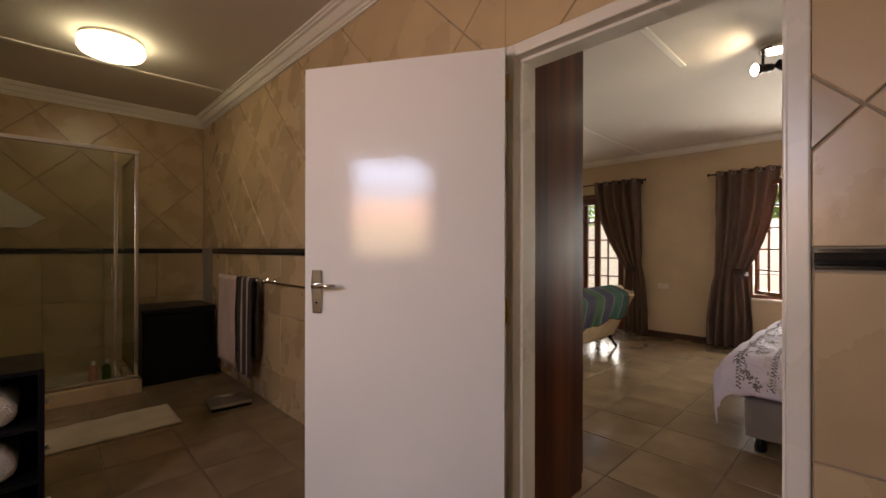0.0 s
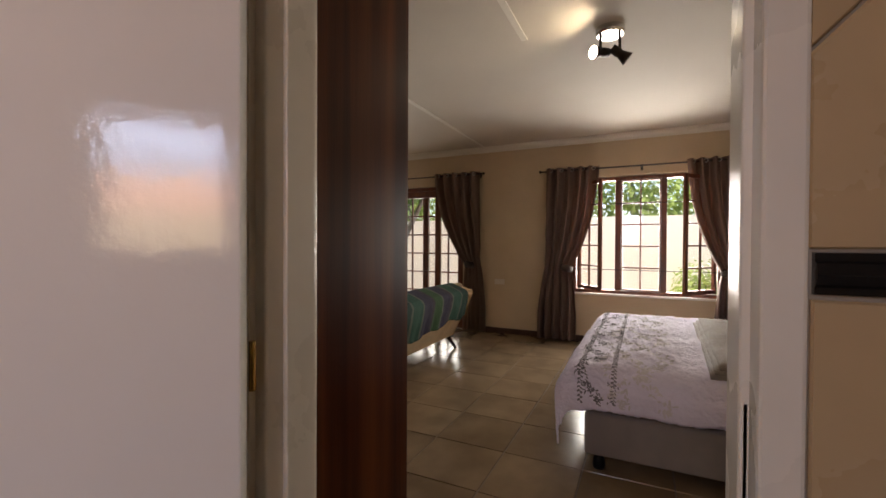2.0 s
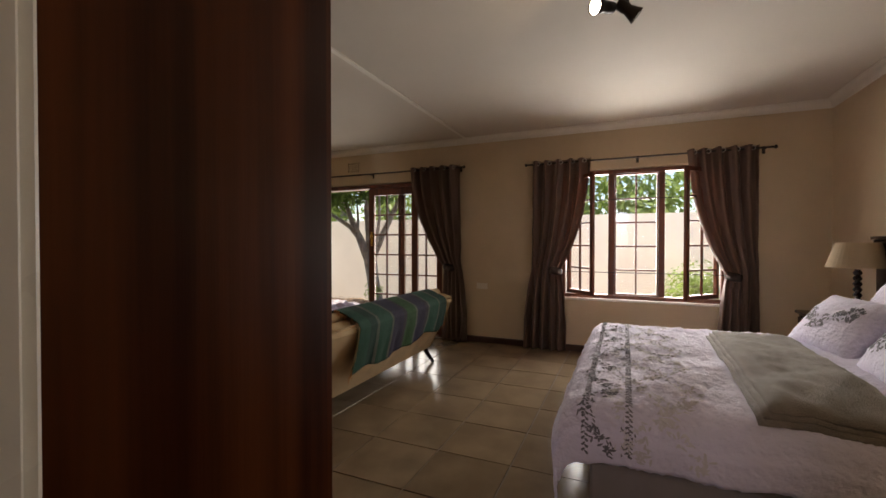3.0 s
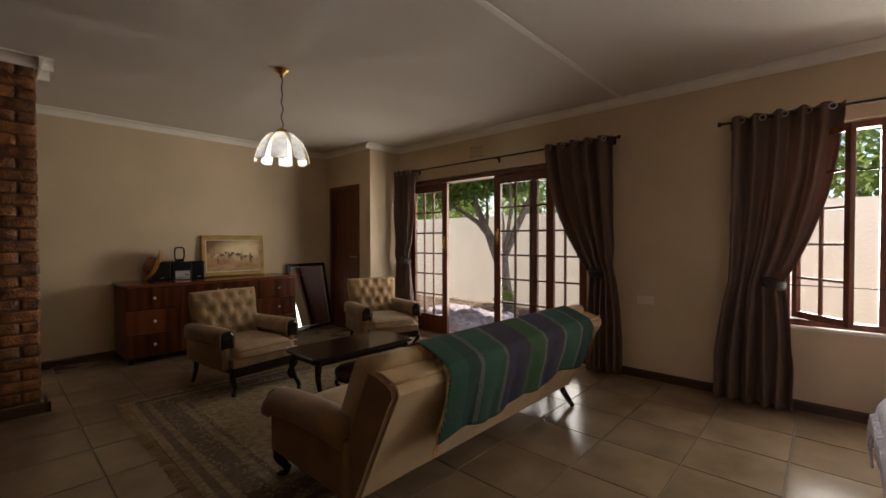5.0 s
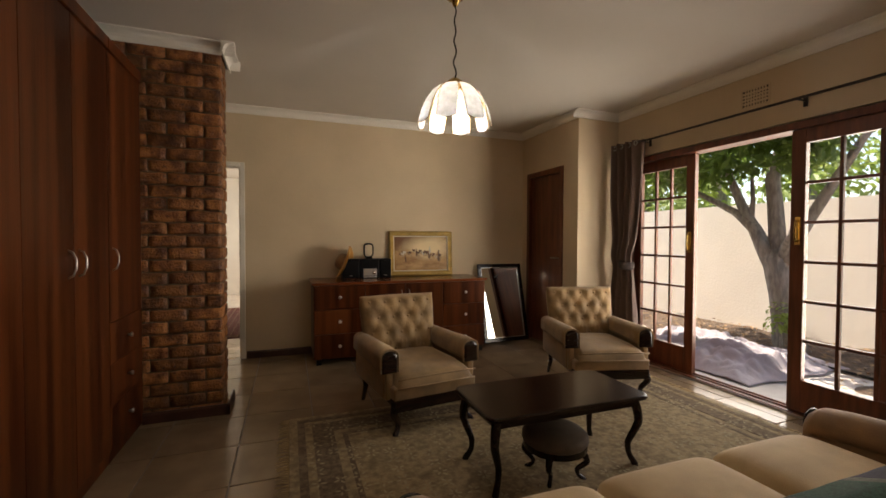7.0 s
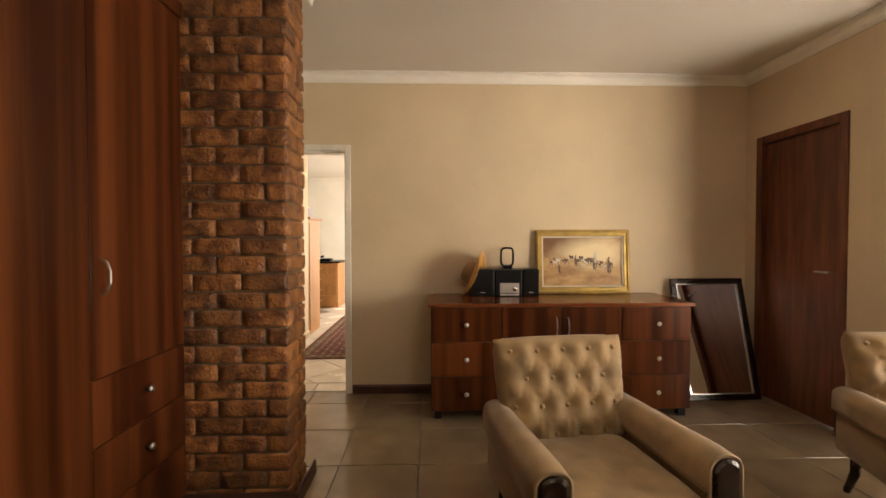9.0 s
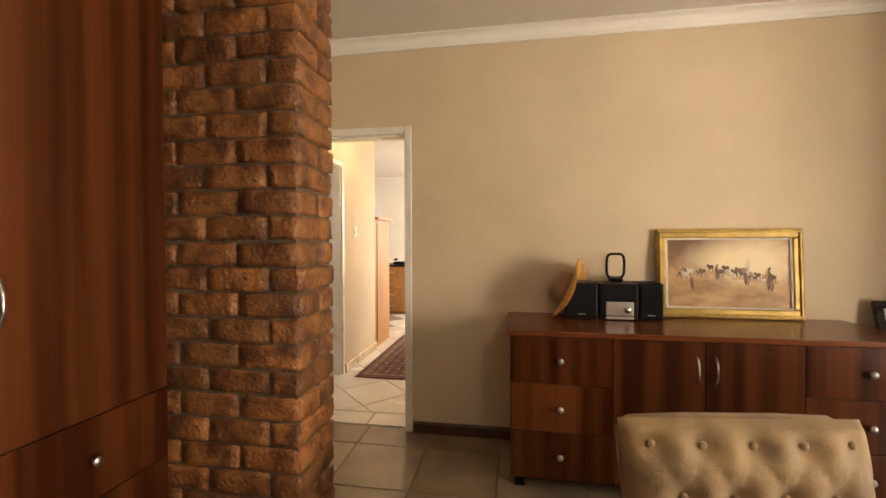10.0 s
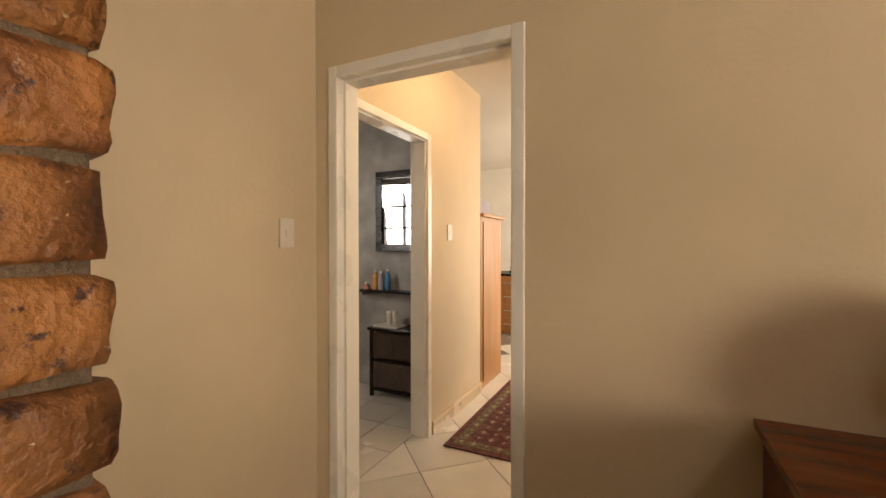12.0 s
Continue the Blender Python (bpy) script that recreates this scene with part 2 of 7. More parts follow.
BTILE = mat("bath_wall_tile", (0.52, 0.385, 0.225), 0.28, var=0.13, scale=3.2, bump=0.10, bscale=25, rnd=0.025, lo=0.25, hi=0.75)
BGROUT = mat("grey_tile_grout", (0.33, 0.29, 0.24), 0.9, var=0.1, bump=0.3)
BLACKTILE = mat("black_border_tile", (0.015, 0.014, 0.014), 0.15, var=0.3, bump=0.03)
GREYTILE = mat("grey_slate_tile", (0.30, 0.27, 0.24), 0.4, var=0.25, scale=4, bump=0.1, bscale=25, rnd=0.08)
PALETILE = mat("pale_floor_tile", (0.62, 0.57, 0.50), 0.25, var=0.06, scale=3, bump=0.04, rnd=0.04)
BRICK = mat("clay_brick", (0.100, 0.031, 0.011), 0.50, scale=13, bump=1.0, bscale=70, rnd=0.34, col2=(0.37, 0.150, 0.043), lo=0.34, hi=0.66, bdist=0.010)
bn, bl_k = BRICK.node_tree.nodes, BRICK.node_tree.links
pit, pr, pm = bn.new("ShaderNodeTexNoise"), bn.new("ShaderNodeValToRGB"), bn.new("ShaderNodeMixRGB")
pit.inputs["Scale"].default_value, pit.inputs["Detail"].default_value, pit.inputs["Roughness"].default_value = 48.0, 6, 0.7
pr.color_ramp.elements[0].position, pr.color_ramp.elements[1].position = 0.575, 0.65
pm.inputs[2].default_value = (0.055, 0.020, 0.014, 1)
col_in = bn["Principled BSDF"].inputs["Base Color"]
col_from = col_in.links[0].from_socket
bl_k.new(bn["Mapping"].outputs[0], pit.inputs["Vector"])
bl_k.new(pit.outputs["Fac"], pr.inputs[0])
bl_k.new(pr.outputs[0], pm.inputs[0])
bl_k.new(col_from, pm.inputs[1])
bl_k.new(pm.outputs[0], col_in)
fleck, fr_, fm = bn.new("ShaderNodeTexNoise"), bn.new("ShaderNodeValToRGB"), bn.new("ShaderNodeMixRGB")
fleck.inputs["Scale"].default_value, fleck.inputs["Detail"].default_value = 95.0, 3
fr_.color_ramp.elements[0].position, fr_.color_ramp.elements[1].position = 0.70, 0.74
fm.inputs[2].default_value = (0.50, 0.36, 0.22, 1)
bl_k.new(bn["Mapping"].outputs[0], fleck.inputs["Vector"])
bl_k.new(fleck.outputs["Fac"], fr_.inputs[0])
bl_k.new(fr_.outputs[0], fm.inputs[0])
bl_k.new(pm.outputs[0], fm.inputs[1])
bl_k.new(fm.outputs[0], col_in)
MORTAR = mat("grey_mortar", (0.135, 0.092, 0.056), 0.95, var=0.15, scale=25, bump=0.8, bscale=120)
CHERRY = mat("cherry_veneer", (0.036, 0.0078, 0.0024), 0.30, spec=0.17, scale=2.2, bump=0.05, bscale=40, rnd=0.12, stretch=(4.5, 4.5, 0.12),
             col2=(0.128, 0.036, 0.0106), lo=0.40, hi=0.68, rvar=0.05)
CHERRY_FLAT = mat("cherry_veneer_top", (0.10, 0.026, 0.008), 0.20, spec=0.4, scale=2.2, bump=0.04, bscale=40, stretch=(0.25, 7, 7), col2=(0.19, 0.056, 0.018), lo=0.35, hi=0.65)
MERANTI = mat("red_hardwood", (0.085, 0.021, 0.008), 0.34, scale=3.0, bump=0.12, bscale=50, rnd=0.1, stretch=(8, 8, 0.8), col2=(0.19, 0.055, 0.022), lo=0.35, hi=0.7)
DARKWOOD = mat("dark_stained_wood", (0.017, 0.008, 0.005), 0.20, spec=0.35, var=0.2, scale=5, bump=0.015, bscale=40, stretch=(1, 6, 6))
SKIRT = mat("dark_skirting_wood", (0.05, 0.019, 0.011), 0.4, var=0.25, scale=6, bump=0.1)
BLACK = mat("black_plastic", (0.007, 0.007, 0.008), 0.35, var=0.1, bump=0.05)
BLACK.node_tree.nodes["Principled BSDF"].inputs["Specular IOR Level"].default_value = 0.12
CHROME = mat("chrome", (0.75, 0.74, 0.72), 0.16, 1.0, var=0.05, bump=0.02)
STEEL = mat("brushed_steel", (0.55, 0.53, 0.50), 0.34, 1.0, var=0.08, bump=0.08, bscale=150)
BRASS = mat("brass", (0.60, 0.40, 0.13), 0.25, 1.0, var=0.12, bump=0.04)
IRON = mat("dark_bronze_rod", (0.035, 0.026, 0.022), 0.42, 0.6, var=0.2, bump=0.08)
GILT = mat("gilt_frame", (0.36, 0.235, 0.065), 0.40, 0.6, var=0.25, scale=12, bump=0.25, bscale=70)
VELVET = mat("gold_velvet", (0.25, 0.152, 0.062), 0.72, var=0.22, scale=9, bump=0.25, bscale=220, sheen=0.20, rvar=0.1)
SOFACLOTH = mat("cream_sofa_fabric", (0.50, 0.35, 0.18), 0.8, var=0.10, scale=7, bump=0.3, bscale=260, sheen=0.1)
# the hat's brown; on the sofa, its gold cloth with shade put in
HAT_SOFASHADE = mat("brown_hat_felt_and_shaded_sofa_cloth", (0.25, 0.138, 0.058), 0.75, var=0.2, scale=8, bump=0.2, bscale=200, sheen=0.2)
CURTAIN = mat("taupe_curtain_cloth", (0.185, 0.120, 0.094), 0.62, var=0.12, scale=5, bump=0.3, bscale=300, stretch=(1, 1, 0.3), sheen=0.1)
LINEN = mat("white_cotton", (0.70, 0.66, 0.79), 0.85, var=0.04, scale=6, bump=0.6, bscale=42, bdist=0.02)
EMBROID = mat("grey_embroidery", (0.15, 0.14, 0.165), 0.8, var=0.2, bump=0.3)
PALE_EMBROID = mat("pale_grey_embroidery", (0.61, 0.575, 0.60), 0.8, var=0.1, bump=0.3)
THROW = mat("grey_fleece", (0.215, 0.182, 0.148), 0.9, var=0.12, scale=12, bump=0.6, bscale=160, sheen=0.3)
TEAL, DEEP, PALEW, NAVY, GRASS, PLUM = (0.012, 0.062, 0.038), (0.006, 0.034, 0.024), (0.085, 0.095, 0.072), (0.019, 0.015, 0.038), (0.019, 0.064, 0.016), (0.026, 0.017, 0.027)
BLANKET = ramp_mat("striped_wool", "X", [(0.0, TEAL), (0.10, DEEP), (0.16, PALEW), (0.18, TEAL), (0.29, PALEW), (0.31, NAVY), (0.42, PLUM), (0.45, GRASS), (0.56, PALEW), (0.58, NAVY),
                                         (0.68, PLUM), (0.72, PALEW), (0.74, TEAL), (0.87, PALEW), (0.89, DEEP)], 0.9, 3.62, 5.14, grain=140, wob=0.035, vary=0.45, sheen=0.0)
STOOLPAD = mat("brown_stool_cloth", (0.085, 0.060, 0.040), 0.8, var=0.2, scale=12, bump=0.3, bscale=200)
TIEBACK = mat("dark_tieback_cloth", (0.045, 0.030, 0.026), 0.8, var=0.2, scale=20, bump=0.4, bscale=200)
ORANGEW = mat("orange_wool_fringe", (0.50, 0.20, 0.05), 0.9, var=0.2, bump=0.5)
BEDBASE = mat("grey_base_cloth", (0.23, 0.20, 0.185), 0.9, var=0.08, bump=0.3, bscale=240)
RUG = mat("faded_persian_pile", (0.165, 0.112, 0.056), 0.95, scale=26, bump=0.6, bscale=220, col2=(0.31, 0.23, 0.122), lo=0.36, hi=0.64)
RUGDARK = mat("dark_rug_band", (0.090, 0.056, 0.028), 0.95, scale=34, bump=0.6, bscale=220, col2=(0.17, 0.118, 0.066), lo=0.40, hi=0.64)
RUGMOTIF = mat("pale_rug_motif", (0.30, 0.24, 0.14), 0.95, var=0.2, bump=0.6, bscale=220)
RUGRED = mat("dark_red_rug", (0.07, 0.013, 0.012), 0.95, scale=22, bump=0.6, bscale=200, col2=(0.15, 0.045, 0.035), lo=0.45, hi=0.6)
FRINGE = mat("cream_fringe", (0.36, 0.25, 0.12), 0.95, var=0.2, bump=0.5)
SHADEGLASS = mat("frosted_shade_glass", (0.84, 0.84, 0.80), 0.3, var=0.30, scale=26, bump=0.1)
sg = SHADEGLASS.node_tree.nodes["Principled BSDF"]
sg.inputs["Transmission Weight"].default_value = 0.0
tl, mxs = SHADEGLASS.node_tree.nodes.new("ShaderNodeBsdfTranslucent"), SHADEGLASS.node_tree.nodes.new("ShaderNodeMixShader")
tl.inputs["Color"].default_value, mxs.inputs[0].default_value = (0.82, 0.85, 0.88, 1), 0.48
SHADEGLASS.node_tree.links.new(sg.outputs[0], mxs.inputs[1])
SHADEGLASS.node_tree.links.new(tl.outputs[0], mxs.inputs[2])
SHADEGLASS.node_tree.links.new(mxs.outputs[0], SHADEGLASS.node_tree.nodes["Material Output"].inputs["Surface"])
BULB = glow("lit_bulb", (1.0, 0.85, 0.62), 14.0)
CANVAS = mat("sepia_canvas", (0.30, 0.15, 0.05), 0.45, scale=9.0, bump=0.3, bscale=90, col2=(0.52, 0.32, 0.13), lo=0.35, hi=0.65, stretch=(1, 1, 2))
cn, cl_k = CANVAS.node_tree.nodes, CANVAS.node_tree.links
for centre, reach, tone, wob in (((4.22, 6.58, 1.30), (0.42, 1.0, 0.26), (0.13, 0.045, 0.012), 0.5), ((4.56, 6.58, 1.16), (0.36, 1.0, 0.15), (0.86, 0.70, 0.42), 0.35)):
    tco, vsub, vdiv, vlen, nzz, add, rmp, mxc = (cn.new(k) for k in ("ShaderNodeTexCoord", "ShaderNodeVectorMath", "ShaderNodeVectorMath", "ShaderNodeVectorMath", "ShaderNodeTexNoise",
                                                                     "ShaderNodeMath", "ShaderNodeMapRange", "ShaderNodeMixRGB"))
    vsub.operation, vdiv.operation, vlen.operation, add.operation = "SUBTRACT", "DIVIDE", "LENGTH", "MULTIPLY_ADD"
    vsub.inputs[1].default_value, vdiv.inputs[1].default_value = centre, reach
    nzz.inputs["Scale"].default_value, nzz.inputs["Detail"].default_value = 9.0, 5
    cl_k.new(tco.outputs["Object"], vsub.inputs[0])
    cl_k.new(tco.outputs["Object"], nzz.inputs["Vector"])
    cl_k.new(vsub.outputs[0], vdiv.inputs[0])
    cl_k.new(vdiv.outputs[0], vlen.inputs[0])
    cl_k.new(nzz.outputs["Fac"], add.inputs[0])
    add.inputs[1].default_value = wob
    cl_k.new(vlen.outputs["Value"], add.inputs[2])
    rmp.inputs["From Min"].default_value, rmp.inputs["From Max"].default_value = 0.55, 1.25
    rmp.inputs["To Min"].default_value, rmp.inputs["To Max"].default_value = 0.9, 0.0
    cl_k.new(add.outputs[0], rmp.inputs["Value"])
    cl_k.new(rmp.outputs[0], mxc.inputs[0])
    base_in = cn["Principled BSDF"].inputs["Base Color"]
    cl_k.new(base_in.links[0].from_socket, mxc.inputs[1])
    mxc.inputs[2].default_value = (*tone, 1)
    cl_k.new(mxc.outputs[0], base_in)
PAINTDARK = mat("dark_brown_paint", (0.10, 0.045, 0.02), 0.5, var=0.4, scale=20, bump=0.3)
PAINTPALE = mat("tan_paint", (0.40, 0.235, 0.10), 0.5, var=0.3, scale=20, bump=0.3)
PAPER = mat("cream_lampshade", (0.62, 0.50, 0.33), 0.8, var=0.06, bump=0.15, bscale=140)
TOWELP = mat("pink_towel", (0.62, 0.47, 0.42), 0.95, var=0.08, bump=0.8, bscale=200)
MATW = mat("cream_bath_mat", (0.60, 0.55, 0.46), 0.95, var=0.08, bump=0.9, bscale=140)
STRAW = mat("orange_wood", (0.55, 0.27, 0.07), 0.4, var=0.12, scale=10, bump=0.15, stretch=(1, 1, 4))
OAK = mat("golden_oak", (0.40, 0.19, 0.07), 0.4, var=0.15, scale=3, bump=0.08, stretch=(5, 5, 0.6))
WICKER = mat("dark_wicker", (0.10, 0.065, 0.045), 0.6, var=0.3, scale=30, bump=0.5, bscale=120)
PLASTIC = mat("white_plastic", (0.68, 0.62, 0.53), 0.35, var=0.02, bump=0.02)
MIRROR = mat("mirror_silver", (0.86, 0.87, 0.86), 0.02, 1.0, var=0.01, bump=0.0, rvar=0.0)
def see_through(m, col, k):
    """Lets part of the light pass through a thin leaf or cloth."""
    N, L = m.node_tree.nodes, m.node_tree.links
    tl, mx = N.new("ShaderNodeBsdfTranslucent"), N.new("ShaderNodeMixShader")
    tl.inputs["Color"].default_value, mx.inputs[0].default_value = (*col, 1), k
    L.new(N["Principled BSDF"].outputs[0], mx.inputs[1])
    L.new(tl.outputs[0], mx.inputs[2])
    L.new(mx.outputs[0], N["Material Output"].inputs["Surface"])


see_through(CURTAIN, (0.20, 0.10, 0.07), 0.25)
GLASS = pane_glass("window_glass")
SHGLASS = pane_glass("shower_glass", (0.88, 0.90, 0.86))
YARDWALL = mat("yard_wall_plaster", (0.80, 0.73, 0.64), 0.9, var=0.04, scale=1.2, bump=0.25, bscale=30)
PAVING = mat("pale_paving", (0.48, 0.44, 0.40), 0.9, var=0.12, scale=4, bump=0.3, bscale=60)
SOIL = mat("leafy_soil", (0.10, 0.065, 0.042), 0.95, var=0.4, scale=9, bump=0.9, bscale=60, bdist=0.03)
BARK = mat("grey_bark", (0.27, 0.235, 0.205), 0.9, var=0.3, scale=9, bump=0.8, bscale=40, stretch=(3, 3, 0.8), bdist=0.02)
LEAF = mat("leaf_green", (0.05, 0.10, 0.022), 0.45, scale=2.5, bump=0.1, rnd=0.3, col2=(0.16, 0.25, 0.05))
LEAF2 = mat("bright_leaf_green", (0.14, 0.21, 0.05), 0.5, scale=2.0, bump=0.1, col2=(0.30, 0.38, 0.10))
CLOTHG = mat("grey_dust_sheet", (0.34, 0.305, 0.33), 0.9, var=0.08, scale=5, bump=0.3, bscale=120)
REDBRICK = mat("red_neighbour_wall", (0.52, 0.20, 0.13), 0.8, var=0.2, scale=6, bump=0.3)
see_through(LEAF, (0.22, 0.34, 0.05), 0.4)
see_through(LEAF2, (0.36, 0.46, 0.10), 0.4)
see_through(PAPER, (0.7, 0.55, 0.35), 0.3)

# ---- large structure ----
H, HB, EX, EXO = 2.625, 2.70, 6.40, 6.62   # ceilings; east wall's inner and outer face
S = "structure"


def walled(name, axis, a0, a1, b0, b1, z1, holes, material, label):
    """A wall of thickness a0..a1 across an axis, from b0 to b1, with holes (b, b, z, z) through it."""
    bm = B()

    def put(u0, u1, w0, w1):
        if u1 - u0 > 1e-4 and w1 - w0 > 1e-4:
            if axis == "x":
                bx(bm, a0, a1, u0, u1, w0, w1)
            else:
                bx(bm, u0, u1, a0, a1, w0, w1)

    u = b0
    for h0, h1, w0, w1 in sorted(holes):
        put(u, h0, 0, z1)
        put(h0, h1, 0, w0)
        put(h0, h1, w1, z1)
        u = h1
    put(u, b1, 0, z1)
    return solid(name, bm, material, label, "wall", S)


walled("wall_east", "x", EX, EXO, -1.50, 5.64, 2.75, [(-0.53, 1.135, 0.63, 2.115), (2.68, 5.43, 0.0, 2.12)], PLASTER, "cream plastered outer wall with window and garden door")
walled("wall_south", "y", -1.50, -1.365, 1.49, EX, 2.75, [], PLASTER, "cream plastered wall behind the bed head")
walled("wall_west", "x", 1.375, 1.49, -1.50, 5.40, 2.75, [(0.135, 1.0, 0.0, 2.02)], PLASTER, "plastered wall between bathroom and bedroom")
walled("wall_north", "y", 6.66, 6.79, 1.50, 6.60, 2.75, [(1.74, 2.535, 0.0, 2.03)], PLASTER, "cream plastered end wall with doorway to the hall")
walled("wall_alcove", "x", 1.50, 1.638, 5.46, 6.66, 2.75, [], PLASTER, "cream plastered wall beside the hall doorway")
walled("wall_store", "x", 5.87, 5.99, 5.66, 6.66, 2.75, [(5.80, 6.53, 0.0, 2.08)], PLASTER, "cream plastered wall with a store room door")
walled("wall_return", "y", 5.54, 5.66, 5.87, EX, 2.75, [], PLASTER, "cream plastered return wall beside the curtain")
walled("wall_bath_north", "y", 5.32, 5.45, -1.85, 1.375, 2.75, [], BGROUT, "bathroom end wall under its tiles")
walled("wall_bath_west", "x", -1.85, -1.70, -1.50, 5.32, 2.75, [(0.30, 1.20, 1.15, 2.25)], PLASTER, "bathroom outer wall with window")
walled("wall_bath_south", "y", -1.50, -1.35, -1.70, 1.375, 2.75, [], PLASTER, "bathroom wall")
walled("wall_hall_west", "x", 1.49, 1.61, 6.79, 8.71, 2.75, [(6.90, 7.735, 0.0, 2.02)], PLASTER, "cream hall wall with a doorway to the guest bathroom")
walled("wall_hall_east", "x", 2.80, 2.92, 6.79, 9.3, 2.75, [], PLASTER, "cream hall wall")
walled("wall_guest_bath", "y", 8.45, 8.57, -0.6, 1.49, 2.75, [], GREYTILE, "grey tiled guest bathroom wall")
walled("wall_guest_bath_west", "x", -0.72, -0.6, 6.66, 8.57, 2.75, [], GREYTILE, "grey tiled guest bathroom wall")
walled("wall_guest_bath_south", "y", 6.66, 6.79, -0.6, 1.49, 2.75, [(-0.25, 0.42, 1.20, 2.10)], GREYTILE, "grey tiled guest bathroom wall with window")
walled("wall_far_north", "y", 12.2, 12.35, -0.8, 4.0, 2.75, [], CORNICE, "white far room wall")
walled("wall_far_west", "x", -0.8, -0.65, 8.57, 12.2, 2.75, [], CORNICE, "white far room wall")
# opening for an unseen window added as the far room's light source
walled("wall_far_east", "x", 3.85, 4.0, 9.3, 12.2, 2.75, [(10.1, 11.6, 0.9, 2.1)], CORNICE, "white far room wall with an added window opening")
walled("wall_far_south", "y", 9.18, 9.3, 2.92, 4.0, 2.75, [], CORNICE, "white far room wall")


def slab(name, x0, x1, y0, y1, z0, z1, material, label, cat):
    return solid(name, bx(B(), x0, x1, y0, y1, z0, z1), material, label, cat, S)


slab("ceiling", 1.375, EX, -1.50, 6.66, H, H + 0.10, CEIL, "off-white plasterboard ceiling with cover strips", "ceiling")
slab("ceiling_bath", -1.85, 1.375, -1.50, 5.45, HB, HB + 0.08, CEIL, "off-white bathroom ceiling", "ceiling")
slab("ceiling_hall", -0.8, 4.0, 6.66, 12.35, 2.60, 2.70, CEIL, "off-white hall ceiling", "ceiling")
# unseen slab, added so that no sun falls into the rooms
slab("roof", -2.0, 6.72, -1.8, 12.5, 2.80, 2.95, MORTAR, "unseen flat slab added over the house to keep the sun out", "roof")
floor = slab("floor", 1.40, EX - 0.002, -1.36, 6.72, -0.12, -0.006, GROUT, "dark grouted floor with beige ceramic tiles", "floor")
bath_floor = slab("floor_bath", -1.70, 1.40, -1.35, 5.32, -0.12, -0.006, GROUT, "dark grouted bathroom floor with beige tiles", "floor")
hall_floor = slab("floor_hall", -0.65, 4.0, 6.72, 12.2, -0.12, -0.006, GROUT, "grouted hall floor with pale tiles laid diagonally", "floor")
slab("threshold", 6.40, 6.64, 2.68, 5.43, -0.10, 0.012, PAVING, "pale concrete threshold of the garden door", "threshold")

# ceiling cover strips
for x0, x1, y in ((1.49, 6.40, 2.33), (1.49, 3.52, 1.02)):
    slab("trim_ceiling_strip", x0, x1, y - 0.02, y + 0.02, H - 0.009, H, CORNICE, "painted cover strip on the ceiling", "trim")
slab("trim_bath_strip", -1.7, 1.36, 4.19, 4.23, HB - 0.009, HB, CORNICE, "painted cover strip on the bathroom ceiling", "trim")


def cornice(name, p, q, n, z, d=0.075, steps=1):
    """A coved cornice from p to q; n points into the room."""
    prof = [(0, 0), (0.012, 0), (0.014, 0.010)]
    prof += [(0.014 + (d - 0.024) * (1 - math.cos(a)), 0.010 + (d - 0.022) * math.sin(a)) for a in (0.3, 0.7, 1.1, 1.57)]
    prof += [(d, d - 0.010), (d, d), (0, d)]
    if steps > 1:
        prof = [(0, 0), (0.012, 0), (0.012, 0.012), (0.022, 0.016), (0.024, 0.030), (0.040, 0.036), (0.055, 0.055), (0.068, 0.075), (0.085, 0.080), (0.088, 0.092), (0.10, 0.094), (0.10, 0.11), (0, 0.11)]
        d = 0.11
    rings = [[(e[0] + n[0] * u, e[1] + n[1] * u, z - d + w) for u, w in prof] for e in (p, q)]
    return solid(name, loft(B(), rings), CORNICE, "white coved plaster cornice", "cornice", S)


for p, q, n in (((6.40, -1.365), (6.40, 5.54), (-1, 0)), ((1.49, -1.365), (6.40, -1.365), (0, 1)), ((1.638, 6.66), (5.87, 6.66), (0, -1)),
                ((5.87, 5.54), (5.87, 6.66), (-1, 0)), ((5.795, 5.54), (6.40, 5.54), (0, -1)), ((1.49, 5.190), (2.640, 5.190), (0, -1)),
                ((2.556, 5.105), (2.556, 5.543), (1, 0)), ((1.49, 1.06), (1.49, 5.24), (1, 0)), ((1.49, -1.365), (1.49, 1.06), (1, 0)),
                ((1.638, 5.46), (1.638, 6.66), (1, 0)), ((1.638, 5.460), (2.640, 5.460), (0, 1))):
    cornice("trim_cornice", p, q, n, H)
for p, q, n in (((1.358, -1.35), (1.358, 5.30), (-1, 0)), ((-1.7, 5.30), (1.36, 5.30), (0, -1)), ((-1.7, -1.35), (-1.7, 5.3), (1, 0))):
    cornice("trim_cornice_bath", p, q, n, HB, steps=2)


def skirting(p, q, n, material=SKIRT, h=0.075, label="dark stained wooden skirting"):
    prof = [(0, 0), (0.017, 0), (0.017, h - 0.014), (0.010, h), (0, h)]
    rings = [[(e[0] + n[0] * u, e[1] + n[1] * u, w) for u, w in prof] for e in (p, q)]
    return solid("baseboard", loft(B(), rings), material, label, "skirting", S)


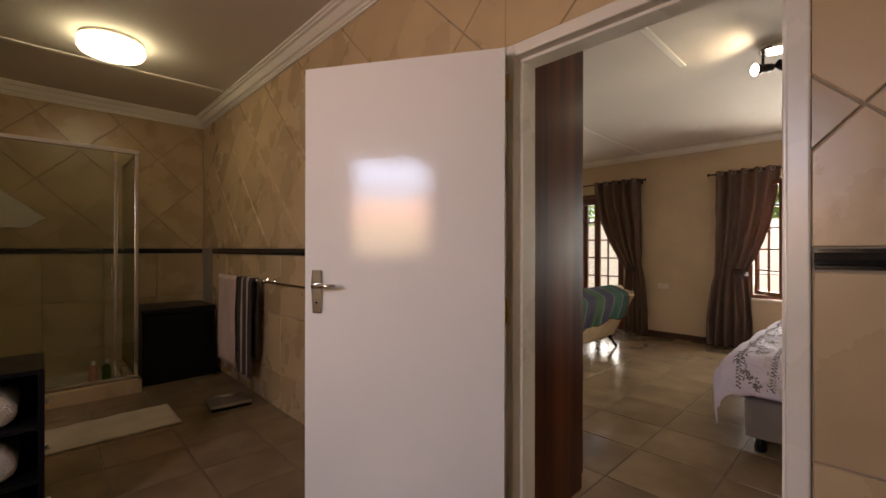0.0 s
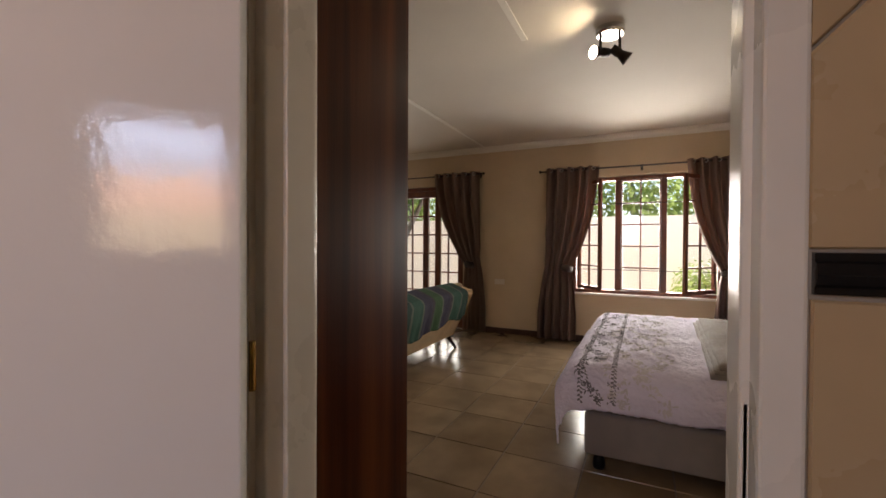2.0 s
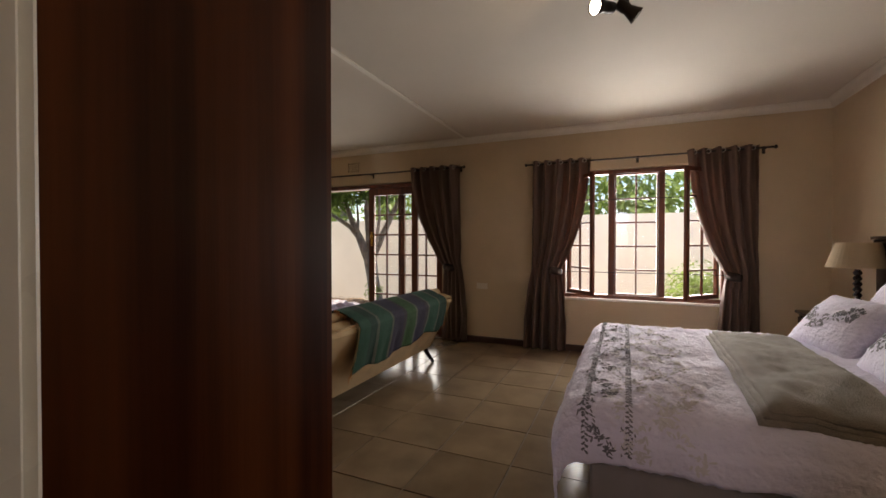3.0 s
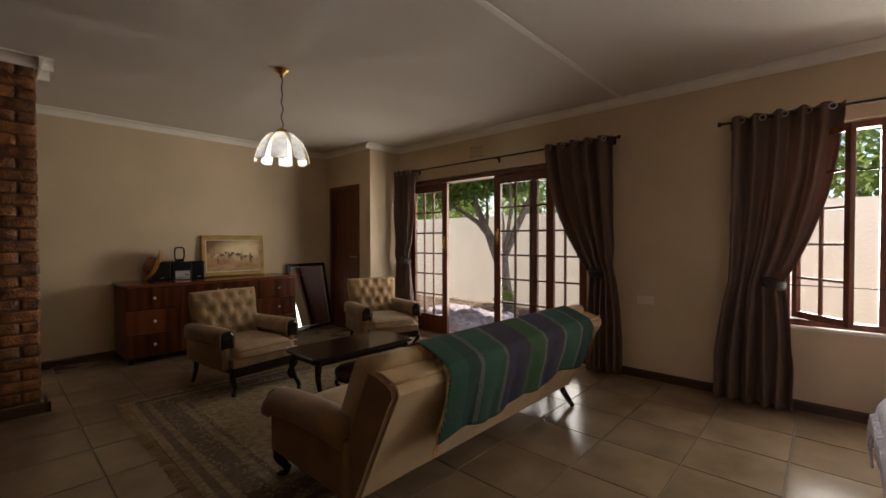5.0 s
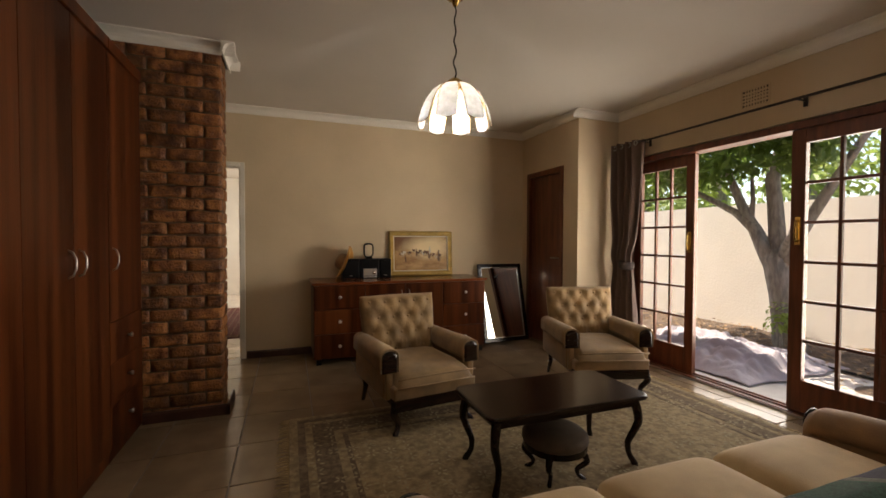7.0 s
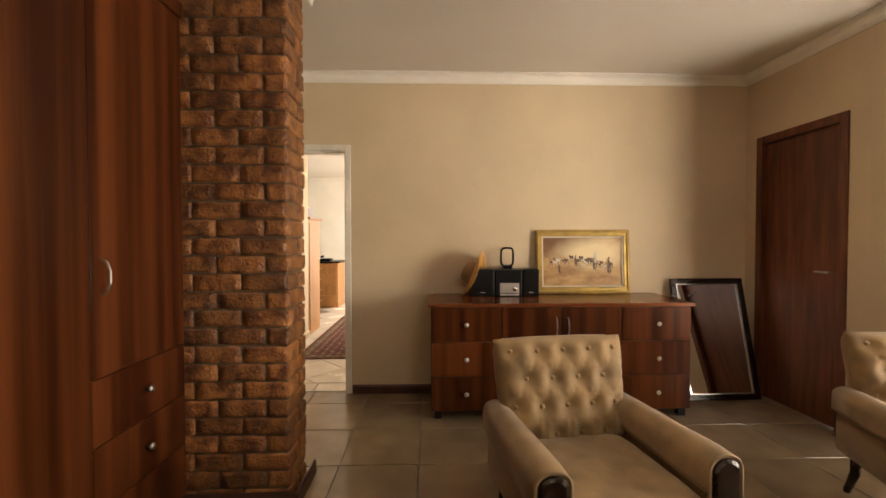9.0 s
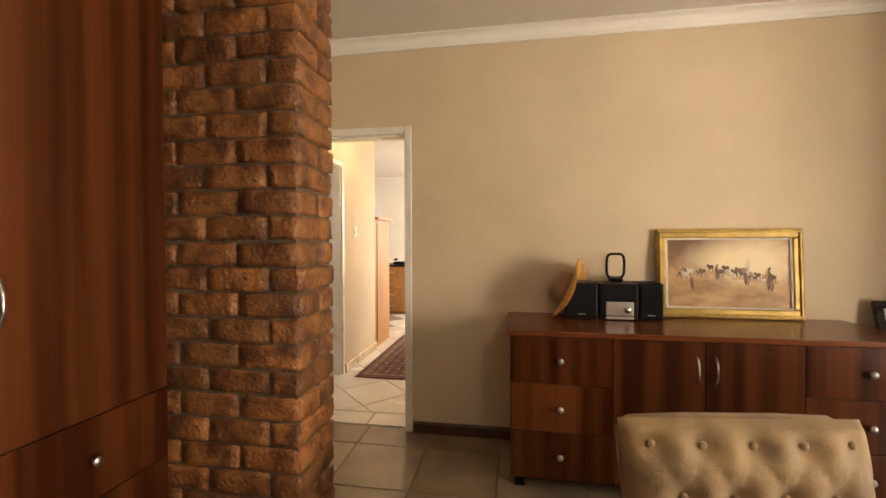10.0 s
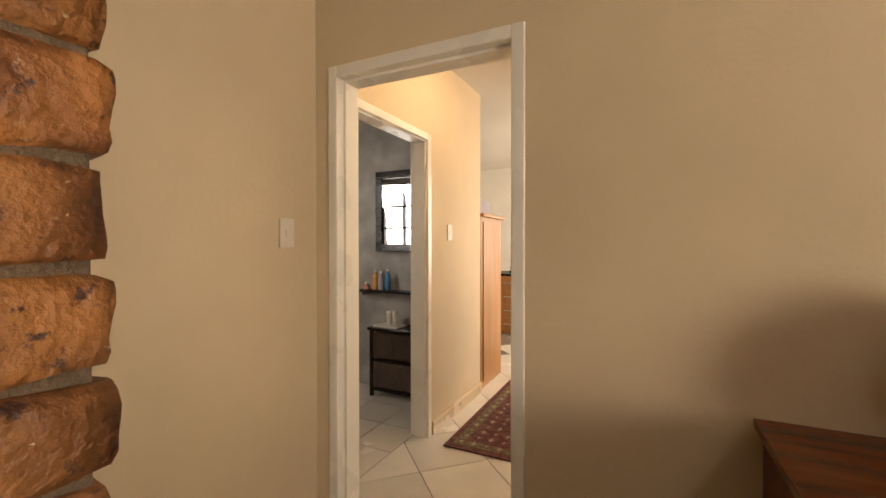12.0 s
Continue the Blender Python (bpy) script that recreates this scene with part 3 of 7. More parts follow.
for p, q, n in (((6.40, -1.365), (6.40, 2.66), (-1, 0)), ((6.40, 5.45), (6.40, 5.54), (-1, 0)), ((5.87, 5.54), (6.40, 5.54), (0, -1)),
                ((5.87, 5.54), (5.87, 5.74), (-1, 0)), ((2.57, 6.66), (5.87, 6.66), (0, -1)), ((2.06, 5.180), (2.590, 5.180), (0, -1)),
                ((2.572, 5.163), (2.572, 5.480), (1, 0)), ((1.49, -1.365), (6.40, -1.365), (0, 1)), ((1.49, -1.365), (1.49, 0.09), (1, 0)), ((1.638, 5.46), (1.638, 6.66), (1, 0))):
    skirting(p, q, n)
skirting((1.61, 7.79), (1.61, 8.71), (1, 0), BTILE, 0.09, "beige tile skirting in the hall")


def steel_frame(name, axis, a0, a1, b0, b1, top, label, w=0.047):
    """A pressed door frame wrapped round the wall a0..a1 in the opening b0..b1."""
    ob = tagged(new(name), label, "door frame", kind=S)
    a0, a1 = a0 - 0.010, a1 + 0.010
    for nm, u0, u1, z0, z1 in (("jamb", b0 - w * 0.55, b0 + w * 0.45, 0, top + w * 0.5), ("jamb", b1 - w * 0.45, b1 + w * 0.55, 0, top + w * 0.5), ("head", b0 + w * 0.45, b1 - w * 0.45, top - w * 0.5, top + w * 0.5)):
        bm = B()
        bx(bm, *((a0, a1, u0, u1) if axis == "x" else (u0, u1, a0, a1)), z0, z1, 0.005)
        mid = (a0 + a1) / 2
        s = 0.012
        if nm == "head":
            bx(bm, *((mid - 0.03, a1 - 0.02, u0, u1) if axis == "x" else (u0, u1, mid - 0.03, a1 - 0.02)), z0 - s, z0 + 0.004, 0.003)
        else:
            v0, v1 = (u1 - 0.004, u1 + s) if u0 < (b0 + b1) / 2 - 0.1 else (u0 - s, u0 + 0.004)
            bx(bm, *((mid - 0.03, a1 - 0.02, v0, v1) if axis == "x" else (v0, v1, mid - 0.03, a1 - 0.02)), z0, top - w * 0.5, 0.003)
        part(nm, bm, WHITEPAINT, ob)
    return ob


f1 = steel_frame("door_frame_bath", "x", 1.36, 1.49, 0.135, 1.0, 2.01, "cream painted steel frame of the bathroom door")
part("strike_plate", bx(B(), 1.395, 1.425, 0.158, 0.162, 0.90, 1.04), STEEL, f1, "steel lock strike plate")
f2 = steel_frame("door_frame_hall", "y", 6.66, 6.79, 1.74, 2.535, 2.025, "cream painted steel frame of the hall doorway")
part("strike_plate", bx(B(), 1.760, 1.766, 6.755, 6.780, 1.16, 1.30), IRON, f2, "dark lock strike plate")
f3 = steel_frame("door_frame_guest_bath", "x", 1.49, 1.61, 6.90, 7.75, 2.015, "cream painted steel frame of the guest bathroom doorway")
part("strike_plate", bx(B(), 1.53, 1.55, 7.724, 7.732, 1.19, 1.30), IRON, f3, "dark lock strike plate")
for zc in (1.86, 1.0, 0.2):
    part("hinge", rod(B(), (1.326, 0.990, zc - 0.05), (1.326, 0.990, zc + 0.05), 0.007), BRASS, f1, "worn brass hinge")

# store room door
d = tagged(new("door_1"), "closed dark red hardwood store room door with wooden frame", "door", kind=S)
part("door_leaf", bx(B(), 5.90, 5.94, 5.85, 6.48, 0.01, 2.03, 0.003), MERANTI, d)
for y0, y1, z0, z1 in ((5.79, 5.85, 0, 2.09), (6.48, 6.54, 0, 2.09), (5.85, 6.48, 2.03, 2.09)):
    part("frame_member", bx(B(), 5.858, 5.985, y0, y1, z0, z1, 0.004), MERANTI, d)
part("lever_handle", rod(rod(B(), (5.90, 5.91, 1.05), (5.855, 5.91, 1.05), 0.008), (5.862, 5.91, 1.05), (5.862, 6.01, 1.05), 0.008), STEEL, d, "small steel lever handle")


# ---- garden door, sliding, with small panes ----
def glazed(parent, y0, y1, z0, z1, x, cols, rows, stile=0.09, top=0.10, bottom=0.23, depth=0.045, bar=0.022, mtl=MERANTI, m=None, holder="leaf"):
    """A glazed leaf in the plane x; m, if given, turns it as a whole."""
    def fix(ob):
        if m is not None:
            ob.matrix_basis = m
        return ob
    leaf = fix(part(holder, bx(bx(bx(bx(B(), x, x + depth, y0, y0 + stile, z0, z1, 0.004), x, x + depth, y1 - stile, y1, z0, z1, 0.004),
                                  x + 0.001, x + depth - 0.001, y0 + stile, y1 - stile, z0, z0 + bottom, 0.004),
                               x + 0.001, x + depth - 0.001, y0 + stile, y1 - stile, z1 - top, z1, 0.004), mtl, parent))
    ya, yb, za, zb = y0 + stile, y1 - stile, z0 + bottom, z1 - top
    for i in range(1, cols):
        yy = ya + (yb - ya) * i / cols
        part("muntin", bx(B(), x + 0.008, x + depth - 0.008, yy - bar / 2, yy + bar / 2, za, zb, 0.004), mtl, leaf)
    for j in range(1, rows):
        zz = za + (zb - za) * j / rows
        part("muntin", bx(B(), x + 0.010, x + depth - 0.010, ya, yb, zz - bar / 2, zz + bar / 2, 0.004), mtl, leaf)
    for i in range(cols):
        for j in range(rows):
            p = part("pane", bx(B(), x + depth / 2 - 0.002, x + depth / 2 + 0.002, ya + (yb - ya) * i / cols + bar / 3, ya + (yb - ya) * (i + 1) / cols - bar / 3,
                                za + (zb - za) * j / rows + bar / 3, za + (zb - za) * (j + 1) / rows - bar / 3), GLASS, leaf)
            p.visible_shadow = False
    return leaf


gd = tagged(new("door_2"), "open sliding garden door of red hardwood with small glass panes", "sliding door", kind=S)
for y0, y1, z0, z1, nm in ((2.68, 2.73, 0, 2.11, "side_frame"), (5.38, 5.43, 0, 2.11, "side_frame"), (2.73, 5.38, 2.055, 2.11, "head_frame")):
    part(nm, bx(B(), 6.405, 6.56, y0, y1, z0, z1, 0.005), MERANTI, gd)
part("track", bx(bx(bx(B(), 6.41, 6.56, 2.73, 5.38, 0.011, 0.020), 6.455, 6.463, 2.73, 5.38, 0.020, 0.030), 6.51, 6.518, 2.73, 5.38, 0.020, 0.030), MERANTI, gd, "hardwood sill with sliding tracks")
la = glazed(gd, 4.67, 5.38, 0.022, 2.055, 6.485, 3, 6)
lb = glazed(gd, 3.065, 3.85, 0.030, 2.055, 6.425, 3, 6)
lc = glazed(gd, 2.73, 3.37, 0.022, 2.055, 6.485, 3, 6, stile=0.07)
for yy, zz, xx, pr in ((4.715, 1.24, 6.485, la), (3.80, 1.33, 6.425, lb)):
    bm = B()
    bx(bm, xx - 0.004, xx, yy - 0.018, yy + 0.018, zz - 0.10, zz + 0.10, 0.002)
    tube(bm, [(xx, yy, zz - 0.075), (xx - 0.03, yy, zz - 0.07), (xx - 0.035, yy, zz), (xx - 0.03, yy, zz + 0.07), (xx, yy, zz + 0.075)], 0.007)
    part("pull_handle", bm, BRASS, pr, "brass pull handle")

# ---- bedroom window, casements ajar ----
w1 = tagged(new("window_1"), "dark wooden cottage pane window with open casements", "window", kind=S)
for y0, y1, z0, z1, nm in ((-0.53, -0.485, 0.655, 2.105, "side_frame"), (1.09, 1.135, 0.655, 2.105, "side_frame"), (-0.485, 1.09, 2.06, 2.105, "head_frame"), (-0.53, 1.135, 0.63, 0.675, "bottom_frame"),
                           (0.552, 0.618, 0.675, 2.06, "mullion"), (0.039, 0.102, 0.675, 2.06, "mullion")):
    part(nm, bx(B(), 6.44, 6.53, y0, y1, z0, z1, 0.005), MERANTI, w1)
glazed(w1, 0.102, 0.552, 0.675, 2.06, 6.46, 2, 5, stile=0.018, top=0.018, bottom=0.018, depth=0.04, bar=0.020, holder="fixed_light")
for y0, y1, piv, ang in ((0.622, 1.088, 1.088, -48), (-0.483, 0.035, -0.483, 48)):
    mm = Matrix.Translation((6.53, piv, 0)) @ Matrix.Rotation(radians(ang), 4, "Z") @ Matrix.Translation((-6.53, -piv, 0)) @ Matrix.Translation((0.045, 0, 0))
    leaf = glazed(w1, y0, y1, 0.68, 2.055, 6.485, 2, 5, stile=0.042, top=0.045, bottom=0.05, depth=0.04, bar=0.020, holder="casement")
    leaf.matrix_basis = mm
    part("stay_bar", rod(B(), (6.54, (y0 + y1) / 2, 0.70), (6.60, piv * 0.6 + 0.4 * (y0 + y1) / 2, 0.70), 0.006), IRON, w1, "black window stay")
part("window_sill", bx(B(), 6.385, 6.60, -0.53, 1.135, 0.605, 0.632, 0.005), CORNICE, w1, "white plastered sill")
part("burglar_bar", bx(bx(B(), 6.425, 6.432, -0.53, 1.135, 0.93, 0.938), 6.425, 6.432, -0.53, 1.135, 1.76, 1.768), IRON, w1, "thin dark security bars")

# bathroom window
w2 = tagged(new("window_2"), "white bathroom window with a transom", "window", kind=S)
for y0, y1, z0, z1, nm in ((0.30, 0.35, 1.15, 2.25, "side_frame"), (1.15, 1.20, 1.15, 2.25, "side_frame"), (0.35, 1.15, 2.20, 2.25, "head_frame"), (0.35, 1.15, 1.15, 1.20, "bottom_frame"), (0.35, 1.15, 1.88, 1.92, "transom")):
    part(nm, bx(B(), -1.82, -1.76, y0, y1, z0, z1, 0.004), WHITEPAINT, w2)
pp = part("pane", bx(B(), -1.795, -1.790, 0.35, 1.15, 1.20, 2.20), GLASS, w2)
pp.visible_shadow = False

part("frame_lip", bx(B(), 1.334, 1.3585, 1.010, 1.034, 0.0, 2.03, 0.002), WHITEPAINT, f1)

# air brick over the garden door
vb = tagged(new("air_vent"), "cream plaster air brick with rows of holes above the garden door", "air vent", kind=S)
bm = B()
y0, y1, z0, z1 = 3.985, 4.205, 2.30, 2.455
bx(bm, 6.392, 6.40, y0, y1, z0, z0 + 0.014)
bx(bm, 6.392, 6.40, y0, y1, z1 - 0.014, z1)
bx(bm, 6.392, 6.40, y0, y0 + 0.014, z0 + 0.014, z1 - 0.014)
bx(bm, 6.392, 6.40, y1 - 0.014, y1, z0 + 0.014, z1 - 0.014)
part("vent_frame", bm, PLASTER, vb)
for i in range(1, 9):
    yy = y0 + 0.014 + (y1 - y0 - 0.028) * i / 9
    part("vent_slat", bx(B(), 6.3955, 6.398, yy - 0.0060, yy + 0.0060, z0 + 0.014, z1 - 0.014), PLASTER, vb)
for i in range(1, 5):
    zz = z0 + 0.014 + (z1 - z0 - 0.028) * i / 5
    part("vent_slat", bx(B(), 6.3957, 6.3978, y0 + 0.014, y1 - 0.014, zz - 0.0075, zz + 0.0075), PLASTER, vb)
# thin black sheet on the wall face paints the shade inside the holes
part("vent_backing", bx(B(), 6.398, 6.4005, y0 + 0.012, y1 - 0.012, z0 + 0.012, z1 - 0.012), BLACK, vb, "black sheet painting the shade in the vent holes")

# ---- outdoors ----
slab("ground", -400, 400, -400, 400, -0.60, -0.12, SOIL, "leaf-strewn bare earth of the garden", "ground")
solid("yard_soil", sheet(B(), lambda u, v: (6.62 + 2.6 * u, -4 + 14 * v, -0.05 + 0.06 * u + 0.05 * noise.noise((u * 9, v * 40, 0)) * min(1, u * 3)), 26, 120), SOIL, "brown garden soil with dry leaves", "soil", S)
slab("paving", 6.62, 7.95, -4, 10, -0.10, -0.01, PAVING, "pale sunlit concrete paving outside the garden door", "paving")
slab("yard_wall", 9.2, 9.42, -9, 16, -0.12, 1.78, YARDWALL, "pale plastered garden boundary wall", "wall")
slab("wall_neighbour", -5.2, -5.0, -4, 6, -0.12, 2.3, REDBRICK, "sunlit red neighbouring wall", "wall")

# ---- built-in cupboards ----
def bow_handle(z, x, y, material=STEEL, h=0.13):
    return tube(B(), [(x - 0.004, y, z - h / 2), (x + 0.018, y, z - h / 2 + 0.012), (x + 0.030, y, z - 0.02), (x + 0.030, y, z + 0.02), (x + 0.018, y, z + h / 2 - 0.012), (x - 0.004, y, z + h / 2)], 0.005)


def knob_x(x, y, z):
    return lathe_dir(B(), [(0.006, 0), (0.006, 0.012), (0.014, 0.016), (0.016, 0.022), (0.012, 0.028), (0.002, 0.030)], (x, y, z), (1, 0, 0))


def lathe_dir(bm, prof, c, d, n=14):
    q = Vector(d).to_track_quat("Z", "Y").to_matrix().to_4x4()
    rings = [[Matrix.Translation(c) @ q @ Vector((r * math.cos(2 * math.pi * i / n), r * math.sin(2 * math.pi * i / n), z)) for i in range(n)] for r, z in prof]
    return loft(bm, rings)


CX, CT = 2.06, 2.36


def cupboard(y0, y1, doors, drawers=0):
    ob = thing("wardrobe_unit", "built-in cherry veneer wardrobe unit with steel bow handles" if not drawers else "built-in cherry veneer wardrobe unit with door over three drawers", "wardrobe", (1.80, (y0 + y1) / 2, 0), "built-in wardrobes")
    part("body", bx(B(), 1.492, CX - 0.020, y0, y1, 0.0, CT - 0.07), CHERRY, ob)
    part("plinth", bx(B(), CX - 0.022, CX - 0.012, y0 + 0.002, y1 - 0.002, 0.0, 0.07), CHERRY, ob)
    part("top_rail", bx(B(), 1.492, CX + 0.012, y0 + 0.0005, y1 - 0.0005, CT - 0.07, CT, 0.004), CHERRY, ob)
    zb = 0.785 if drawers else 0.075
    w = (y1 - y0) / doors
    for i in range(doors):
        a, b = y0 + w * i + 0.0015, y0 + w * (i + 1) - 0.0015
        dr = part("door", bx(B(), CX - 0.020, CX, a, b, zb + 0.002, CT - 0.073, 0.0015), CHERRY, ob)
        hy = (b - 0.05 if i == 0 else a + 0.05) if doors > 1 else a + 0.05
        part("handle", bow_handle(1.14, CX, hy), STEEL, dr, "curved steel bow handle", smooth=True)
    for k in range(drawers):
        z0, z1 = 0.075 + (zb - 0.075) * k / drawers, 0.075 + (zb - 0.075) * (k + 1) / drawers
        dw = part("drawer", bx(B(), CX - 0.020, CX, y0 + 0.0015, y1 - 0.0015, z0 + 0.0015, z1 - 0.0015, 0.0015), CHERRY, ob)
        part("knob", knob_x(CX, y0 + 0.27, (z0 + z1) / 2), STEEL, dw, "round steel knob", smooth=True)
    return ob


for y0, y1, n, k in ((1.06, 1.45, 1, 0), (1.45, 2.25, 2, 0), (2.25, 3.05, 2, 0), (3.05, 3.85, 2, 0), (3.85, 4.65, 2, 0), (4.65, 5.186, 1, 3)):
    cupboard(y0, y1, n, k)


# ---- curtains ----
def curtain(y0, y1, ztop, tie, bot, label, folds=7, x=6.30, seed=0):
    """y0..y1 at the rod; tie (y0, y1, z) where it is gathered; bot (y0, y1) at the floor."""
    ob = thing("curtain", label, "curtain", (x, (bot[0] + bot[1]) / 2, 0.02), "taupe curtains")
    rg = random.Random(seed)
    ph = [rg.uniform(-0.5, 0.5) for _ in range(folds + 2)]
    zt = tie[2]

    def f(u, v):
        z = ztop + 0.035 - (ztop + 0.02) * v
        if z > zt:
            t = (ztop + 0.035 - z) / (ztop + 0.035 - zt)
            k0 = 0.25 * t + 0.75 * t ** 2.4
            k1 = k0
            a, b = y0 + (tie[0] - y0) * k0, y1 + (tie[1] - y1) * k1
            amp = 0.055 * (1 - 0.5 * t)
        else:
            t = (zt - z) / zt
            k = min(1, t * 1.6) ** 0.7
            a, b = tie[0] + (bot[0] - tie[0]) * k, tie[1] + (bot[1] - tie[1]) * k
            amp = 0.022 + 0.035 * min(1, t * 2)
        i = u * folds
        w = math.sin(2 * math.pi * (i + 0.15 * ph[int(i)] * (0.4 + v))) + 0.25 * math.sin(6.3 * i * 1.7 + v * 6)
        sag = 0.03 * math.exp(-((z - zt - 0.10) / 0.10) ** 2)
        return (x + amp * w - sag - 0.012 * noise.noise((u * 6, v * 5, seed)), a + (b - a) * u + 0.006 * noise.noise((u * 9, v * 12, seed + 5)), max(0.004, z))

    cl = part("drape", sheet(B(), f, folds * 14, 60), CURTAIN, ob, smooth=True)
    thicken(cl, 0.004)
    inner = tie[0] + 0.062 if abs(tie[0] - y0) > abs(tie[1] - y1) else tie[1] - 0.062
    rows = []
    for h, k in ((-0.045, 0.80), (-0.030, 1.0), (-0.010, 1.06), (0.012, 1.06), (0.030, 0.98), (0.042, 0.80)):
        rows.append([(x + 0.078 * k * math.cos(a) - 0.010, inner + 0.070 * k * math.sin(a) + 0.004 * math.sin(5 * a), zt + h + 0.010 * math.sin(a)) for a in [2 * math.pi * i / 24 for i in range(24)]])
    part("tieback", loft(B(), rows), TIEBACK, ob, "dark gathered tieback knot", smooth=True)
    for i in range(folds):
        yy = y0 + (y1 - y0) * (i + 0.5) / folds
        bm = B()
        n = 14
        for k in range(n):
            a0, a1 = 2 * math.pi * k / n, 2 * math.pi * (k + 1) / n
            rod(bm, (x - 0.035 + 0.01 * (i % 2), yy + 0.021 * math.cos(a0), ztop + 0.021 * math.sin(a0)), (x - 0.035 + 0.01 * (i % 2), yy + 0.021 * math.cos(a1), ztop + 0.021 * math.sin(a1)), 0.004, n=6)
        part("eyelet", bm, STEEL, ob, "steel curtain eyelet")
    return ob


curtain(0.80, 1.45, 2.205, (1.12, 1.46, 0.95), (1.06, 1.56), "taupe eyelet curtain tied back beside the bedroom window", folds=5, seed=1)
curtain(-0.77, -0.15, 2.205, (-0.77, -0.50, 0.93), (-0.79, -0.43), "taupe eyelet curtain tied back beside the bedside lamp", folds=5, seed=2)
curtain(2.39, 3.10, 2.245, (2.36, 2.60, 0.96), (2.30, 2.63), "dark taupe eyelet curtain tied back beside the sofa", folds=5, seed=3)
curtain(5.11, 5.50, 2.235, (5.22, 5.46, 1.00), (5.17, 5.50), "taupe eyelet curtain hanging by the garden door", folds=4, seed=4)


def curtain_rod(y0, y1, z, x=6.30):
    ob = thing("curtain_rod", "thin dark bronze curtain rod with finials on wall brackets", "curtain rod", (x, (y0 + y1) / 2, z))
    part("pole", rod(B(), (x, y0, z), (x, y1, z), 0.010), IRON, ob, smooth=False)
    for y, s in ((y0, -1), (y1, 1)):
        part("finial", ball(B(), (x, y + s * 0.015, z), 0.020, 12, (1, 0.8, 1)), IRON, ob, smooth=True)
    for y in (y0 + 0.06, (y0 + y1) / 2, y1 - 0.06):
        bm = rod(B(), (x, y, z - 0.006), (6.40, y, z - 0.006), 0.006)
        bx(bm, 6.392, 6.3995, y - 0.014, y + 0.014, z - 0.045, z + 0.03, 0.002)
        part("bracket", bm, IRON, ob)
    return ob


curtain_rod(-0.885, 1.52, 2.205)
curtain_rod(2.345, 5.16, 2.245)


# ---- seating ----
def cabriole(bm, x, y, h, sx, sy, r=0.026):
    """A curved leg whose knee swells towards (sx, sy)."""
    pts, rr = [], []
    for i in range(23):
        t = i / 22
        f = max(0, t - 0.80) / 0.20
        f = f * f * (3 - 2 * f)
        o = 0.030 * math.sin(math.pi * min(1, t * 1.5)) - 0.020 * math.sin(math.pi * max(0, t - 0.35) / 0.65) + 0.020 * f
        pts.append((x + sx * o, y + sy * o, h * (1 - t) + 0.004))
        rr.append(r * (1.20 - 0.68 * t ** 0.8 + 0.22 * f))
    return tube(bm, pts, rr, 12)


def tufted(W0, W1, h, lean, rows, cols, puff=0.030):
    """A buttoned back cushion: sheet with diamonds drawn in at buttons; gives bmesh and the buttons' places."""
    spots = []
    for r in range(rows):
        n = cols if r % 2 == 0 else cols - 1
        for c in range(n):
            spots.append(((c + 0.5 + (0.5 if r % 2 else 0)) / cols, 0.90 - 0.265 * r))

    def surf(u, v):
        W = W0 + (W1 - W0) * v
        e = (1 - abs(2 * u - 1) ** 5) ** 0.5 * (1 - abs(2 * v - 1) ** 9) ** 0.5
        d = 0.0
        for a, b in spots:
            q = ((u - a) * cols) ** 2 + ((v - b) / 0.265) ** 2
            d = max(d, math.exp(-q * 9.0))
        # creases between buttons run on the diagonals
        fu, fv = u * cols - 0.5, (0.90 - v) / 0.265
        c1, c2 = (fu + fv * 0.5) % 1.0, (fu - fv * 0.5) % 1.0
        cr = max(math.exp(-(min(c1, 1 - c1) / 0.06) ** 2), math.exp(-(min(c2, 1 - c2) / 0.06) ** 2)) * 0.42
        if v < 0.30:
            p = (fu % 1.0)
            cr = max(cr * min(1, v / 0.30), 0.40 * math.exp(-(min(p, 1 - p) / 0.07) ** 2))
        y = -e * (0.05 + puff * (1 - max(d, cr)))
        return ((u - 0.5) * W, y + lean * v * h, v * h)

    return sheet(B(), surf, 54, 54), [surf(a, b) for a, b in spots]


